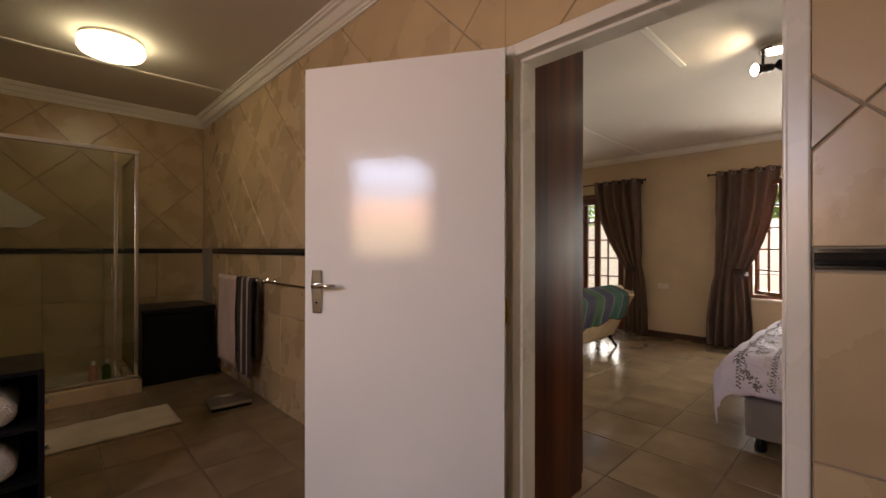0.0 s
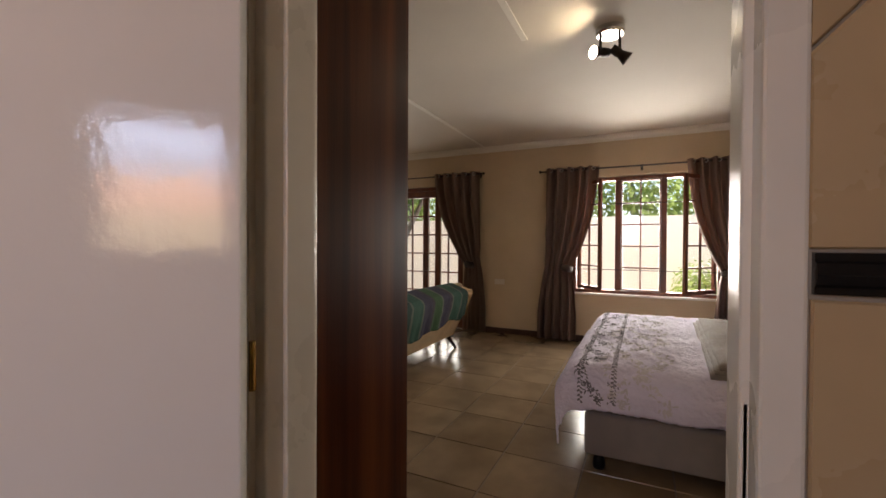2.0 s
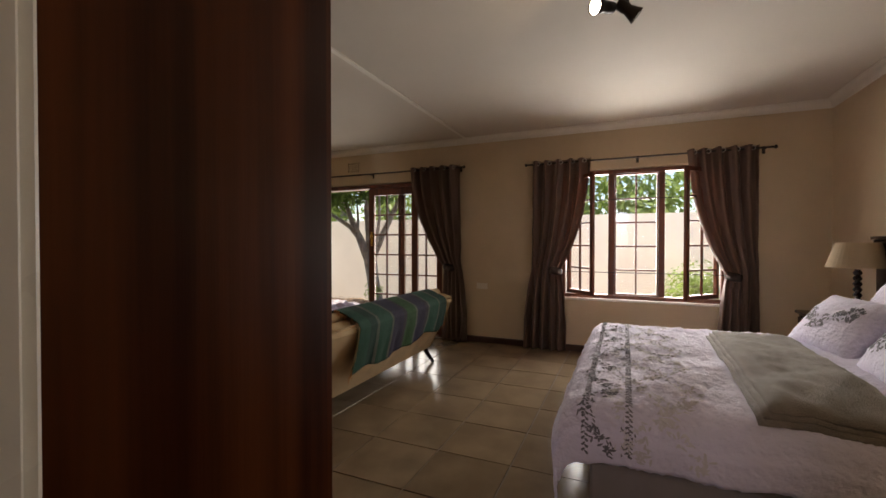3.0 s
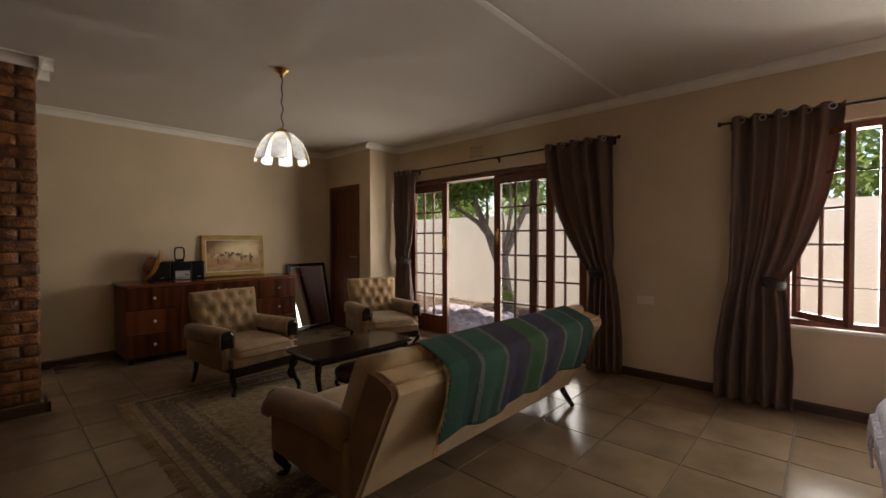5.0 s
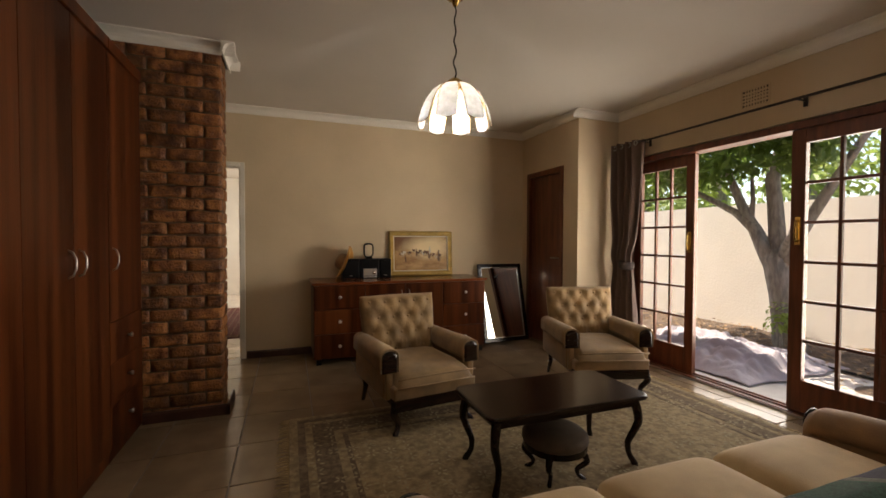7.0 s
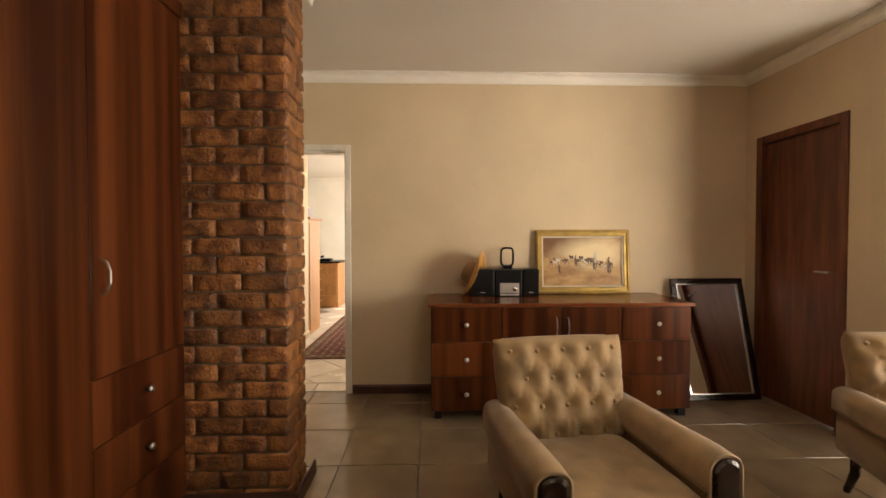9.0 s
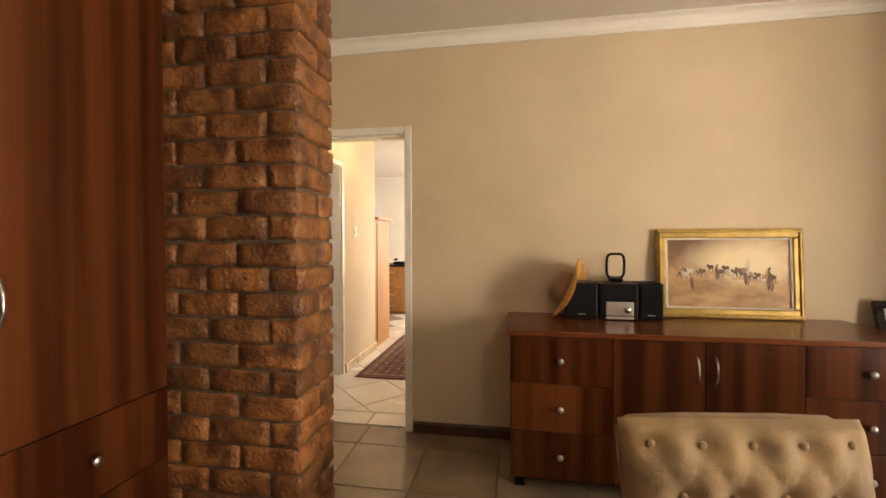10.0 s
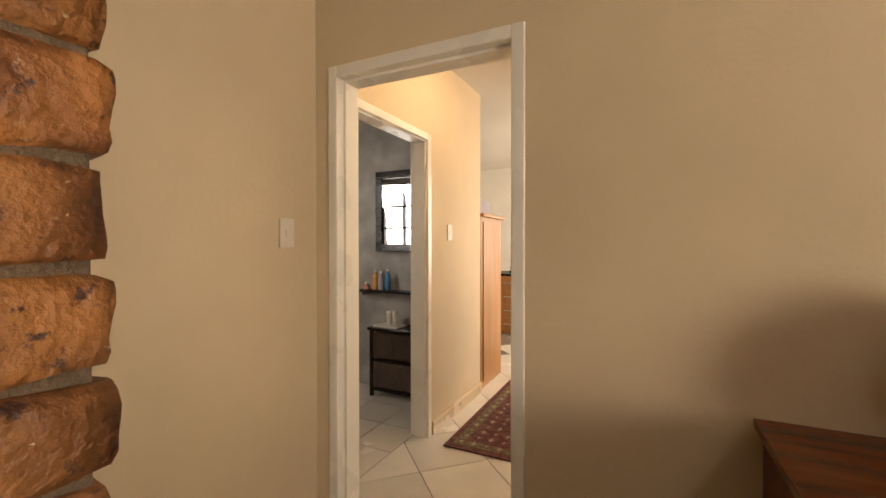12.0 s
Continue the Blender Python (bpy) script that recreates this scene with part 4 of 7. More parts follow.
def armchair():
    ob = thing("armchair", "buttoned gold velvet armchair with dark carved wooden legs", "armchair", (0, 0, 0), "gold armchairs")
    for sx in (-1, 1):
        part("front_leg", cabriole(B(), sx * 0.270, -0.33, 0.225, sx * 0.8, -0.7), DARKWOOD, ob, "dark carved cabriole leg", smooth=True)
        part("back_leg", tube(B(), [(sx * 0.27, 0.30, 0.23), (sx * 0.27, 0.31, 0.12), (sx * 0.275, 0.36, 0.004)], [0.024, 0.020, 0.015]), DARKWOOD, ob, smooth=True)
    bm = B()
    bx(bm, -0.295, 0.295, -0.378, -0.335, 0.165, 0.240, 0.008)
    bx(bm, -0.300, -0.270, -0.335, 0.33, 0.195, 0.235, 0.006)
    bx(bm, 0.270, 0.300, -0.335, 0.33, 0.195, 0.235, 0.006)
    part("apron", bm, DARKWOOD, ob, "dark shaped wooden apron")
    part("seat_frame", bx(B(), -0.300, 0.300, -0.37, 0.34, 0.235, 0.315, 0.014, seg=3), VELVET, ob, "pale velvet seat rail", smooth=True)

    def cush(u, v):
        a, b = 2 * u - 1, 2 * v - 1
        e = (1 - abs(a) ** 6) ** 0.35 * (1 - abs(b) ** 6) ** 0.22
        return (a * 0.272, -0.045 + b * 0.345, 0.315 + e * (0.085 + 0.022 * (1 - b * b)) + 0.006 * noise.noise((a * 3, b * 3, 1)))
    part("seat_cushion", sheet(B(), cush, 26, 26), VELVET, ob, "worn gold velvet seat cushion", smooth=True)
    part("piping", tube(B(), [(-0.285, -0.388, 0.375), (-0.15, -0.393, 0.380), (0, -0.394, 0.382), (0.15, -0.393, 0.380), (0.285, -0.388, 0.375)], 0.006, 8), VELVET, ob, smooth=True)
    part("piping", tube(B(), [(-0.285, -0.384, 0.318), (-0.15, -0.389, 0.318), (0, -0.390, 0.318), (0.15, -0.389, 0.318), (0.285, -0.384, 0.318)], 0.006, 8), VELVET, ob, smooth=True)
    bm, spots = tufted(0.575, 0.625, 0.44, 0.20, 4, 5)
    bmesh.ops.translate(bm, verts=bm.verts, vec=(0, 0.25, 0.375))
    back = part("backrest", bm, VELVET, ob, "deep-buttoned gold velvet backrest", smooth=True)
    half = [(0.275, 0.20), (0.282, 0.40), (0.300, 0.66), (0.304, 0.745), (0.301, 0.775), (0.288, 0.796), (0.265, 0.807), (0.12, 0.812)]
    line = half + [(-a, b) for a, b in reversed(half)]

    def back_ring(y, k):
        return [(a * k, y + 0.18 * (b - 0.20), 0.50 + (b - 0.50) * (k if b > 0.5 else 1)) for a, b in line]
    part("back_frame", loft(B(), [back_ring(0.235, 0.985), back_ring(0.245, 1.0), back_ring(0.272, 1.0), back_ring(0.286, 0.975), back_ring(0.292, 0.93)]), VELVET, ob, "plain velvet outside back", smooth=True)
    for p in spots:
        part("button", ball(B(), (p[0], p[1] + 0.245, p[2] + 0.375), 0.011, 10, (1, 0.6, 1)), VELVET, back)
    for sx in (-1, 1):
        cx = sx * 0.305

        def over_arm(k, w, top, low, n=16):
            """A point on the padded arm's outline: up one side, over the top, down the other."""
            t = k / n
            if t < 0.22:
                return cx - w, low + (top - w * 0.8 - low) * t / 0.22
            if t > 0.78:
                return cx + w, top - w * 0.8 - (top - w * 0.8 - low) * (t - 0.78) / 0.22
            a = math.pi * (1 - (t - 0.22) / 0.56)
            return cx + w * math.cos(a), top - w * 0.8 + w * 0.8 * math.sin(a)
        rings = []
        for y, top, w in ((-0.292, 0.548, 0.058), (-0.280, 0.556, 0.066), (-0.22, 0.560, 0.068), (0.0, 0.552, 0.065), (0.18, 0.548, 0.062), (0.33, 0.545, 0.056)):
            rings.append([(p, y, q + 0.003 * noise.noise((p * 20, y * 9, q * 20))) for p, q in (over_arm(k, w, top, 0.425) for k in range(17))])
        part("arm_pad", loft(B(), rings), VELVET, ob, "padded velvet arm rolled over the sides", smooth=True)
        part("arm_panel", bx(B(), cx - 0.034, cx + 0.034, -0.272, 0.34, 0.225, 0.45, 0.012), VELVET, ob, smooth=True)
        face = [over_arm(k, 0.050, 0.540, 0.40) for k in range(17)]
        af = part("arm_front", loft(B(), [[(p, -0.285, q) for p, q in face], [(p, -0.302, q) for p, q in face], [(cx + (p - cx) * 0.8, -0.308, 0.46 + (q - 0.46) * 0.85) for p, q in face]]), DARKWOOD, ob, "dark wooden arm facing")
        part("piping", tube(B(), [(p, -0.296, q) for p, q in (over_arm(k, 0.061, 0.551, 0.400) for k in range(17))], 0.006, 6), VELVET, af, "pale velvet piping", smooth=True)
        part("arm_post", bx(B(), cx - 0.024, cx + 0.024, -0.296, -0.266, 0.225, 0.41, 0.008), VELVET, ob, smooth=True)
    return ob


chair = armchair()
chair.matrix_basis = pose(3.855, 4.80, 0.0, 0, 0, 8)
copy_thing(chair, pose(5.47, 4.80, 0.0, 0, 0, -16))

# sofa, its back to the bedroom
sofa = thing("sofa", "cream and gold upholstered three-seat sofa with dark curved legs", "sofa", (4.33, 2.6, 0))
SX0, SX1 = 3.27, 5.40
outer = [(2.355, 0.155), (2.115, 0.635), (2.095, 0.668), (2.10, 0.695), (2.125, 0.712), (2.20, 0.735), (2.245, 0.735), (2.40, 0.40), (2.42, 0.155)]
inner = [(2.225, 0.735), (2.235, 0.768), (2.265, 0.787), (2.315, 0.785), (2.360, 0.752), (2.395, 0.68), (2.455, 0.55), (2.52, 0.40), (2.53, 0.30), (2.40, 0.30), (2.30, 0.52)]


def along(prof, x0, x1, n, sag=0.012):
    """The sofa's section drawn out along its length, its top a little hollow in the middle."""
    rows = []
    for i in range(n + 1):
        dip = -sag * math.sin(math.pi * i / n)
        rows.append([(x0 + (x1 - x0) * i / n, y, z + (dip if z > 0.6 else 0) + 0.004 * noise.noise((i * 0.9, y * 9, z * 9))) for y, z in prof])
    return loft(B(), rows)


part("outside_back", along(outer, SX0 + 0.088, SX1 - 0.088, 12), SOFACLOTH, sofa, "leaning cream fabric outside back")
# back ends, and the arms below: same sofa cloth, darkened to paint shade
for x0, x1 in ((SX0 + 0.058, SX0 + 0.088), (SX1 - 0.088, SX1 - 0.058)):
    part("back_side", along([(y + (0.004 if y < 2.3 else 0), z - 0.003) for y, z in outer], x0, x1, 1, 0), HAT_SOFASHADE, sofa, "end of the sofa back, gold cloth coloured brown for shade")
for x in (SX0 + 0.088, SX1 - 0.088):
    part("piping", tube(B(), [(x, y - 0.002, z + 0.001) for y, z in outer[:7]], 0.007), SOFACLOTH, sofa, smooth=True)
part("piping", tube(B(), [(SX0 + 0.06 + (SX1 - SX0 - 0.12) * i / 12, 2.116, 0.712 - 0.012 * math.sin(math.pi * i / 12)) for i in range(13)], 0.007), SOFACLOTH, sofa, smooth=True)
part("backrest", along(inner, SX0 + 0.075, SX1 - 0.075, 12), SOFACLOTH, sofa, "cream fabric inside back", smooth=True)
part("seat_base", bx(B(), SX0 + 0.06, SX1 - 0.06, 2.50, 3.08, 0.155, 0.30, 0.015, seg=3), SOFACLOTH, sofa, smooth=True)
part("front_apron", bx(B(), SX0 + 0.05, SX1 - 0.05, 3.07, 3.10, 0.125, 0.175, 0.008), DARKWOOD, sofa, "dark wooden front rail")
w = (SX1 - SX0 - 0.36) / 3
for i in range(3):
    c = SX0 + 0.18 + w * (i + 0.5)

    def scush(u, v, c=c):
        a, b = 2 * u - 1, 2 * v - 1
        e = (1 - abs(a) ** 8) ** 0.35 * (1 - abs(b) ** 8) ** 0.35
        return (c + a * (w / 2 - 0.003), 2.78 + b * 0.33, 0.295 + e * (0.10 + 0.020 * (1 - b * b) * (1 - a * a)))
    part("seat_cushion", sheet(B(), scush, 22, 22), SOFACLOTH, sofa, "cream sofa seat cushion", smooth=True)
for s, x in ((-1, SX0 + 0.085), (1, SX1 - 0.085)):
    rings = []
    for y, zt in ((2.40, 0.50), (2.55, 0.515), (2.75, 0.51), (2.95, 0.495), (3.05, 0.48), (3.085, 0.455)):
        ring = []
        for k in range(20):
            a = 2 * math.pi * k / 20
            wx = 0.088 if math.sin(a) > -0.35 else 0.062
            ring.append((x + s * 0.01 + wx * math.cos(a), y, zt - 0.075 + 0.080 * math.sin(a) if math.sin(a) > -0.5 else zt - 0.13))
        rings.append(ring)
    part("arm_pad", loft(B(), rings), HAT_SOFASHADE, sofa, "rolled sofa arm, gold cloth coloured brown for shade", smooth=True)
    part("arm_panel", bx(B(), x - 0.055, x + 0.055, 2.38, 3.07, 0.155, 0.42, 0.02, seg=3), HAT_SOFASHADE, sofa, "sofa arm side, gold cloth coloured brown for shade", smooth=True)
    bm = lathe_dir(B(), [(0.060, 0.0), (0.064, 0.012), (0.052, 0.022), (0.020, 0.026), (0.003, 0.027)], (x + s * 0.01, 3.082, 0.405), (0, 1, 0), 20)
    part("arm_front", bm, DARKWOOD, sofa, "dark carved arm front", smooth=True)
    part("front_leg", cabriole(B(), x, 3.03, 0.16, s * 0.6, 0.9, 0.030), DARKWOOD, sofa, "dark curved front leg", smooth=True)
    part("back_leg", tube(B(), [(x - s * 0.02, 2.42, 0.17), (x - s * 0.015, 2.37, 0.09), (x, 2.31, 0.004)], [0.028, 0.023, 0.018]), DARKWOOD, sofa, "dark splayed back leg", smooth=True)

# striped blanket over the sofa's back
BL = [(2.455, 0.60), (2.405, 0.70), (2.370, 0.762), (2.29, 0.800), (2.21, 0.775), (2.105, 0.728), (2.080, 0.69), (2.085, 0.64), (2.10, 0.55), (2.125, 0.46), (2.15, 0.36)]


def on_blanket(u, v):
    t = v * (len(BL) - 1)
    i = min(int(t), len(BL) - 2)
    y = BL[i][0] + (BL[i + 1][0] - BL[i][0]) * (t - i)
    z = BL[i][1] + (BL[i + 1][1] - BL[i][1]) * (t - i)
    hang = max(0, v - 0.6) / 0.4
    z += hang * (0.075 * u + 0.035 * noise.noise((u * 5, 0, 3)) + 0.012 * math.sin(u * 19))
    wave = 0.015 * hang * math.sin(u * 26 + 2 * noise.noise((u * 3, 1, 1))) + 0.004 * noise.noise((u * 14, v * 12, 0))
    return (3.64 + 1.49 * u + 0.05 * hang * (u - 0.3), y - abs(wave), z)


bl = thing("blanket", "green, teal and purple striped wool blanket draped over the sofa back", "blanket", (4.38, 2.2, 0.775))
cl = part("cloth", sheet(B(), on_blanket, 90, 44), BLANKET, bl, smooth=True)
thicken(cl, 0.007)
rf = random.Random(8)
for u, nm in ((0.0, -1), (1.0, 1)):
    bm, bo = B(), B()
    for k in range(46):
        v = (k + rf.random()) / 46
        p = Vector(on_blanket(u, v))
        end = p + Vector((nm * rf.uniform(0.01, 0.03), rf.uniform(-0.012, 0.004), -rf.uniform(0.03, 0.06)))
        tube(bo if v < 0.42 or v > 0.93 else bm, [p + Vector((0, -0.003, 0.002)), (p + end) / 2 + Vector((nm * 0.008, -0.004, 0.008)), end + Vector((0, -0.006, 0))], [0.0028, 0.0024, 0.001], 5)
    tagged(part("fringe", bm, FRINGE, bl, "pale wool fringe"), kind="stuff")
    tagged(part("fringe", bo, ORANGEW, bl, "orange wool fringe"), kind="stuff")

# coffee table and stool
ct = thing("coffee_table", "low dark polished wooden table with cabriole legs", "coffee table", (4.365, 3.83, 0))
pts = []
for cx, cy, a0 in ((4.80, 4.02, 0), (3.93, 4.02, 90), (3.93, 3.64, 180), (4.80, 3.64, 270)):
    for k in range(6):
        a = radians(a0 + 18 * k)
        pts.append((cx + 0.055 * math.cos(a), cy + 0.055 * math.sin(a)))
rings = [[(4.365 + (x - 4.365) * k, 3.83 + (y - 3.83) * k, z) for x, y in pts] for k, z in ((0.965, 0.386), (0.99, 0.390), (1.0, 0.398), (1.0, 0.404), (0.992, 0.412), (0.975, 0.415))]
part("tabletop", loft(B(), rings), DARKWOOD, ct, "glossy dark tabletop with rounded corners")
part("apron", bx(bx(bx(bx(B(), 3.93, 4.80, 3.635, 3.65, 0.34, 0.388, 0.003), 3.93, 4.80, 4.01, 4.025, 0.34, 0.388, 0.003), 3.925, 3.94, 3.65, 4.01, 0.34, 0.388, 0.003), 4.79, 4.805, 3.65, 4.01, 0.34, 0.388, 0.003), DARKWOOD, ct)
for sx, x in ((-1, 3.945), (1, 4.785)):
    for sy, y in ((-1, 3.655), (1, 4.005)):
        part("leg", cabriole(B(), x, y, 0.385, sx * 0.8, sy * 0.7, 0.024), DARKWOOD, ct, smooth=True)
st = thing("footstool", "small round dark wooden footstool with a padded top", "stool", (4.33, 3.73, 0))
part("seat_pad", lathe(B(), [(0.165, 0.175), (0.175, 0.19), (0.172, 0.215), (0.15, 0.236), (0.09, 0.246), (0.004, 0.249)], (4.33, 3.73, 0.010), 28), STOOLPAD, st, "brown padded stool top", smooth=True)
part("seat_rail", lathe(B(), [(0.160, 0.140), (0.168, 0.145), (0.168, 0.176), (0.02, 0.177)], (4.33, 3.73, 0.010), 28), DARKWOOD, st)
for a in (45, 135, 225, 315):
    ca, sa = math.cos(radians(a)), math.sin(radians(a))
    part("leg", cabriole(B(), 4.33 + 0.135 * ca, 3.73 + 0.135 * sa, 0.155, ca, sa, 0.017), DARKWOOD, st, smooth=True)

# rug with fringes
RX0, RX1, RY0, RY1 = 2.99, 6.08, 2.66, 4.90
rug = thing("rug", "worn beige and brown patterned rug with fringed ends", "rug", (4.55, 3.78, 0))
part("carpet", bx(B(), RX0, RX1, RY0, RY1, 0.002, 0.012, 0.003), RUG, rug)
for k, (o, wd, mt) in enumerate(((0.05, 0.045, RUGDARK), (0.14, 0.13, RUGDARK), (0.32, 0.03, RUGDARK))):
    bm = B()
    z = 0.0135
    bx(bm, RX0 + o, RX1 - o, RY0 + o, RY0 + o + wd, 0.010, z)
    bx(bm, RX0 + o, RX1 - o, RY1 - o - wd, RY1 - o, 0.010, z)
    bx(bm, RX0 + o, RX0 + o + wd, RY0 + o + wd, RY1 - o - wd, 0.010, z)
    bx(bm, RX1 - o - wd, RX1 - o, RY0 + o + wd, RY1 - o - wd, 0.010, z)
    part("border_band", bm, mt, rug, "dark woven border band")
bm = B()
rg = random.Random(3)
for i in range(28):
    for j in range(20):
        x, y = RX0 + 0.09 + (RX1 - RX0 - 0.18) * (i + 0.5) / 28, RY0 + 0.09 + (RY1 - RY0 - 0.18) * (j + 0.5) / 20
        if (i * 5 + j * 3) % 7 in (2, 5):
            continue
        edge = min(x - RX0, RX1 - x, y - RY0, RY1 - y) < 0.30
        a0 = rg.uniform(0, 6.3)
        n = 4 if edge else rg.choice((4, 5, 6))
        for k in range(n):
            a = a0 + 2 * math.pi * k / n
            r = rg.uniform(0.018, 0.034)
            c = (x + r * math.cos(a), y + r * math.sin(a))
            ring = [(c[0] + 0.016 * math.cos(a) * math.cos(q) - 0.007 * math.sin(a) * math.sin(q), c[1] + 0.016 * math.sin(a) * math.cos(q) + 0.007 * math.cos(a) * math.sin(q)) for q in [1.05 * w for w in range(6)]]
            bm.faces.new([bm.verts.new((*p, 0.0148)) for p in ring])
tagged(part("woven_pattern", bm, RUGMOTIF, rug, "pale woven flower motifs"), kind="stuff")
for x, s in ((RX0, -1), (RX1, 1)):
    bm = B()
    for k in range(150):
        y = RY0 + (RY1 - RY0) * (k + 0.5) / 150
        q = rg.uniform(-0.02, 0.02)
        tube(bm, [(x, y, 0.007), (x + s * 0.03, y + q * 0.5, 0.010), (x + s * rg.uniform(0.055, 0.075), y + q, 0.004)], [0.0035, 0.003, 0.0015], 5)
    tagged(part("fringe", bm, FRINGE, rug, "knotted cream fringe"), kind="stuff")

# ---- sideboard and the things on it ----
sb = thing("sideboard", "cherry veneer sideboard with drawers and steel knobs against the end wall", "sideboard", (4.135, 6.37, 0))
part("body", bx(B(), 3.215, 5.055, 6.105, 6.640, 0.05, 0.783, 0.002), CHERRY, sb)
part("top", bx(B(), 3.195, 5.080, 6.075, 6.652, 0.784, 0.809, 0.003), CHERRY_FLAT, sb, "polished cherry veneer top")
for x in (3.24, 5.00):
    for y in (6.14, 6.58):
        part("foot", bx(B(), x, x + 0.05, y, y + 0.05, -0.018, 0.051), BLACK, sb)


def knob_y(x, y, z):
    return lathe_dir(B(), [(0.006, 0), (0.006, 0.010), (0.014, 0.014), (0.017, 0.020), (0.013, 0.027), (0.002, 0.029)], (x, y, z), (0, -1, 0))


for x0, x1, kx in ((3.217, 3.715, 3.462), (4.557, 5.053, 4.816)):
    for k in range(3):
        z0 = 0.055 + 0.2425 * k
        dw = part("drawer", bx(B(), x0 + 0.0015, x1 - 0.0015, 6.087, 6.106, z0 + 0.001, z0 + 0.240, 0.0015), CHERRY, sb)
        part("knob", knob_y(kx, 6.087, z0 + 0.122), STEEL, dw, "round steel knob", smooth=True)
for x0, x1, hx in ((3.716, 4.135, 4.093), (4.136, 4.556, 4.175)):
    dr = part("door", bx(B(), x0 + 0.0015, x1 - 0.0015, 6.087, 6.106, 0.056, 0.781, 0.0015), CHERRY, sb)
    z = 0.645
    part("handle", tube(B(), [(hx, 6.090, z - 0.065), (hx, 6.068, z - 0.053), (hx, 6.057, z - 0.02), (hx, 6.057, z + 0.02), (hx, 6.068, z + 0.053), (hx, 6.090, z + 0.065)], 0.005), STEEL, dr, "curved steel bow handle", smooth=True)

sb.location += Vector((0, 0.008, 0.018))

ra = thing("radio", "black portable stereo with silver panel and loop aerial on the sideboard", "radio", (3.77, 6.38, 0.809))
part("body", bx(B(), 3.69, 3.90, 6.27, 6.46, 0.812, 1.02, 0.008), BLACK, ra)
for x0, x1 in ((3.50, 3.685), (3.905, 4.04)):
    sp = part("speaker", bx(B(), x0, x1, 6.28, 6.46, 0.810, 1.022, 0.010), BLACK, ra, "black speaker box")
    part("grille", bx(B(), x0 + 0.012, x1 - 0.012, 6.275, 6.281, 0.835, 1.008, 0.002), BLACK, sp)
    part("badge", bx(B(), (x0 + x1) / 2 - 0.02, (x0 + x1) / 2 + 0.02, 6.272, 6.2755, 0.838, 0.843), STEEL, sp, "thin silver bar")
pn = part("front_panel", bx(B(), 3.725, 3.875, 6.262, 6.271, 0.838, 0.915, 0.002), STEEL, ra, "silver control panel")
part("dial", lathe_dir(B(), [(0.020, 0), (0.020, 0.008), (0.016, 0.014), (0.002, 0.015)], (3.840, 6.262, 0.872), (0, -1, 0), 20), CHROME, pn, "round volume dial", smooth=True)
part("slot", bx(B(), 3.725, 3.875, 6.262, 6.271, 0.817, 0.832, 0.002), STEEL, ra, "silver tray slot")
lo = []
for k in range(29):
    a = 2 * math.pi * k / 28
    c, s = math.cos(a), math.sin(a)
    lo.append((3.805 + 0.050 * math.copysign(abs(c) ** 0.5, c), 6.40, 1.115 + 0.072 * math.copysign(abs(s) ** 0.5, s)))
part("loop_aerial", tube(B(), lo, 0.008), BLACK, ra, "black square loop aerial", smooth=True)
part("aerial_base", bx(B(), 3.770, 3.840, 6.36, 6.44, 1.02, 1.046, 0.006), BLACK, ra)

ra.location += Vector((0.03, 0.185, 0.017))

ha = thing("straw_hat", "orange straw hat with a brown crown leaning beside the radio", "hat", (3.49, 6.45, 0.809))
ax = Vector((0.90, -0.27, -0.40)).normalized()
hc_ = Vector((3.572, 6.505, 0.995))
qh = ax.to_track_quat("Z", "Y")


def brim(u, v):
    a, r = 2 * math.pi * u, 0.085 + 0.105 * v
    return hc_ + qh @ Vector((r * math.cos(a), r * math.sin(a), 0.035 * v * v * math.cos(2 * a) - 0.012 * math.sin(math.pi * v)))


br = part("brim", sheet(B(), brim, 48, 10), STRAW, ha, "curled orange straw brim", smooth=True)
thicken(br, 0.006)
part("crown", lathe_dir(B(), [(0.090, 0.0), (0.092, -0.03), (0.088, -0.075), (0.070, -0.100), (0.035, -0.108), (0.002, -0.100)], hc_, ax, 32), HAT_SOFASHADE, ha, "brown felt crown", smooth=True)

pic = thing("framed_painting", "gilt framed sepia landscape painting leaning on the wall above the sideboard", "painting", (4.45, 6.6, 0.81))
PM = Matrix.Translation((4.075, 6.615, 0.828)) @ Matrix.Rotation(radians(-3.8), 4, "X")
W, HH = 0.785, 0.525
bm = B()
for x0, x1, z0, z1 in ((0, W, 0, 0.055), (0, W, HH - 0.055, HH), (0, 0.055, 0.055, HH - 0.055), (W - 0.055, W, 0.055, HH - 0.055)):
    bx(bm, x0, x1, -0.022, 0.0, z0, z1, 0.007, PM)
for x0, x1, z0, z1 in ((0.010, W - 0.010, 0.012, 0.026), (0.010, W - 0.010, HH - 0.026, HH - 0.012), (0.012, 0.026, 0.026, HH - 0.026), (W - 0.026, W - 0.012, 0.026, HH - 0.026)):
    bx(bm, x0, x1, -0.032, -0.018, z0, z1, 0.005, PM)
part("picture_frame", bm, GILT, pic)
bm = B()
for x0, x1, z0, z1 in ((0.050, W - 0.050, 0.050, 0.066), (0.050, W - 0.050, HH - 0.066, HH - 0.050), (0.050, 0.066, 0.066, HH - 0.066), (W - 0.066, W - 0.050, 0.066, HH - 0.066)):
    bx(bm, x0, x1, -0.016, -0.006, z0, z1, 0.002, PM)
part("slip", bm, MATW, pic, "cream inner slip")
cv = part("canvas", bx(B(), 0.05, W - 0.05, -0.006, -0.001, 0.05, HH - 0.05, 0, PM), CANVAS, pic, "hazy sepia canvas with a pale glow in dark brown dust")
rp = random.Random(11)


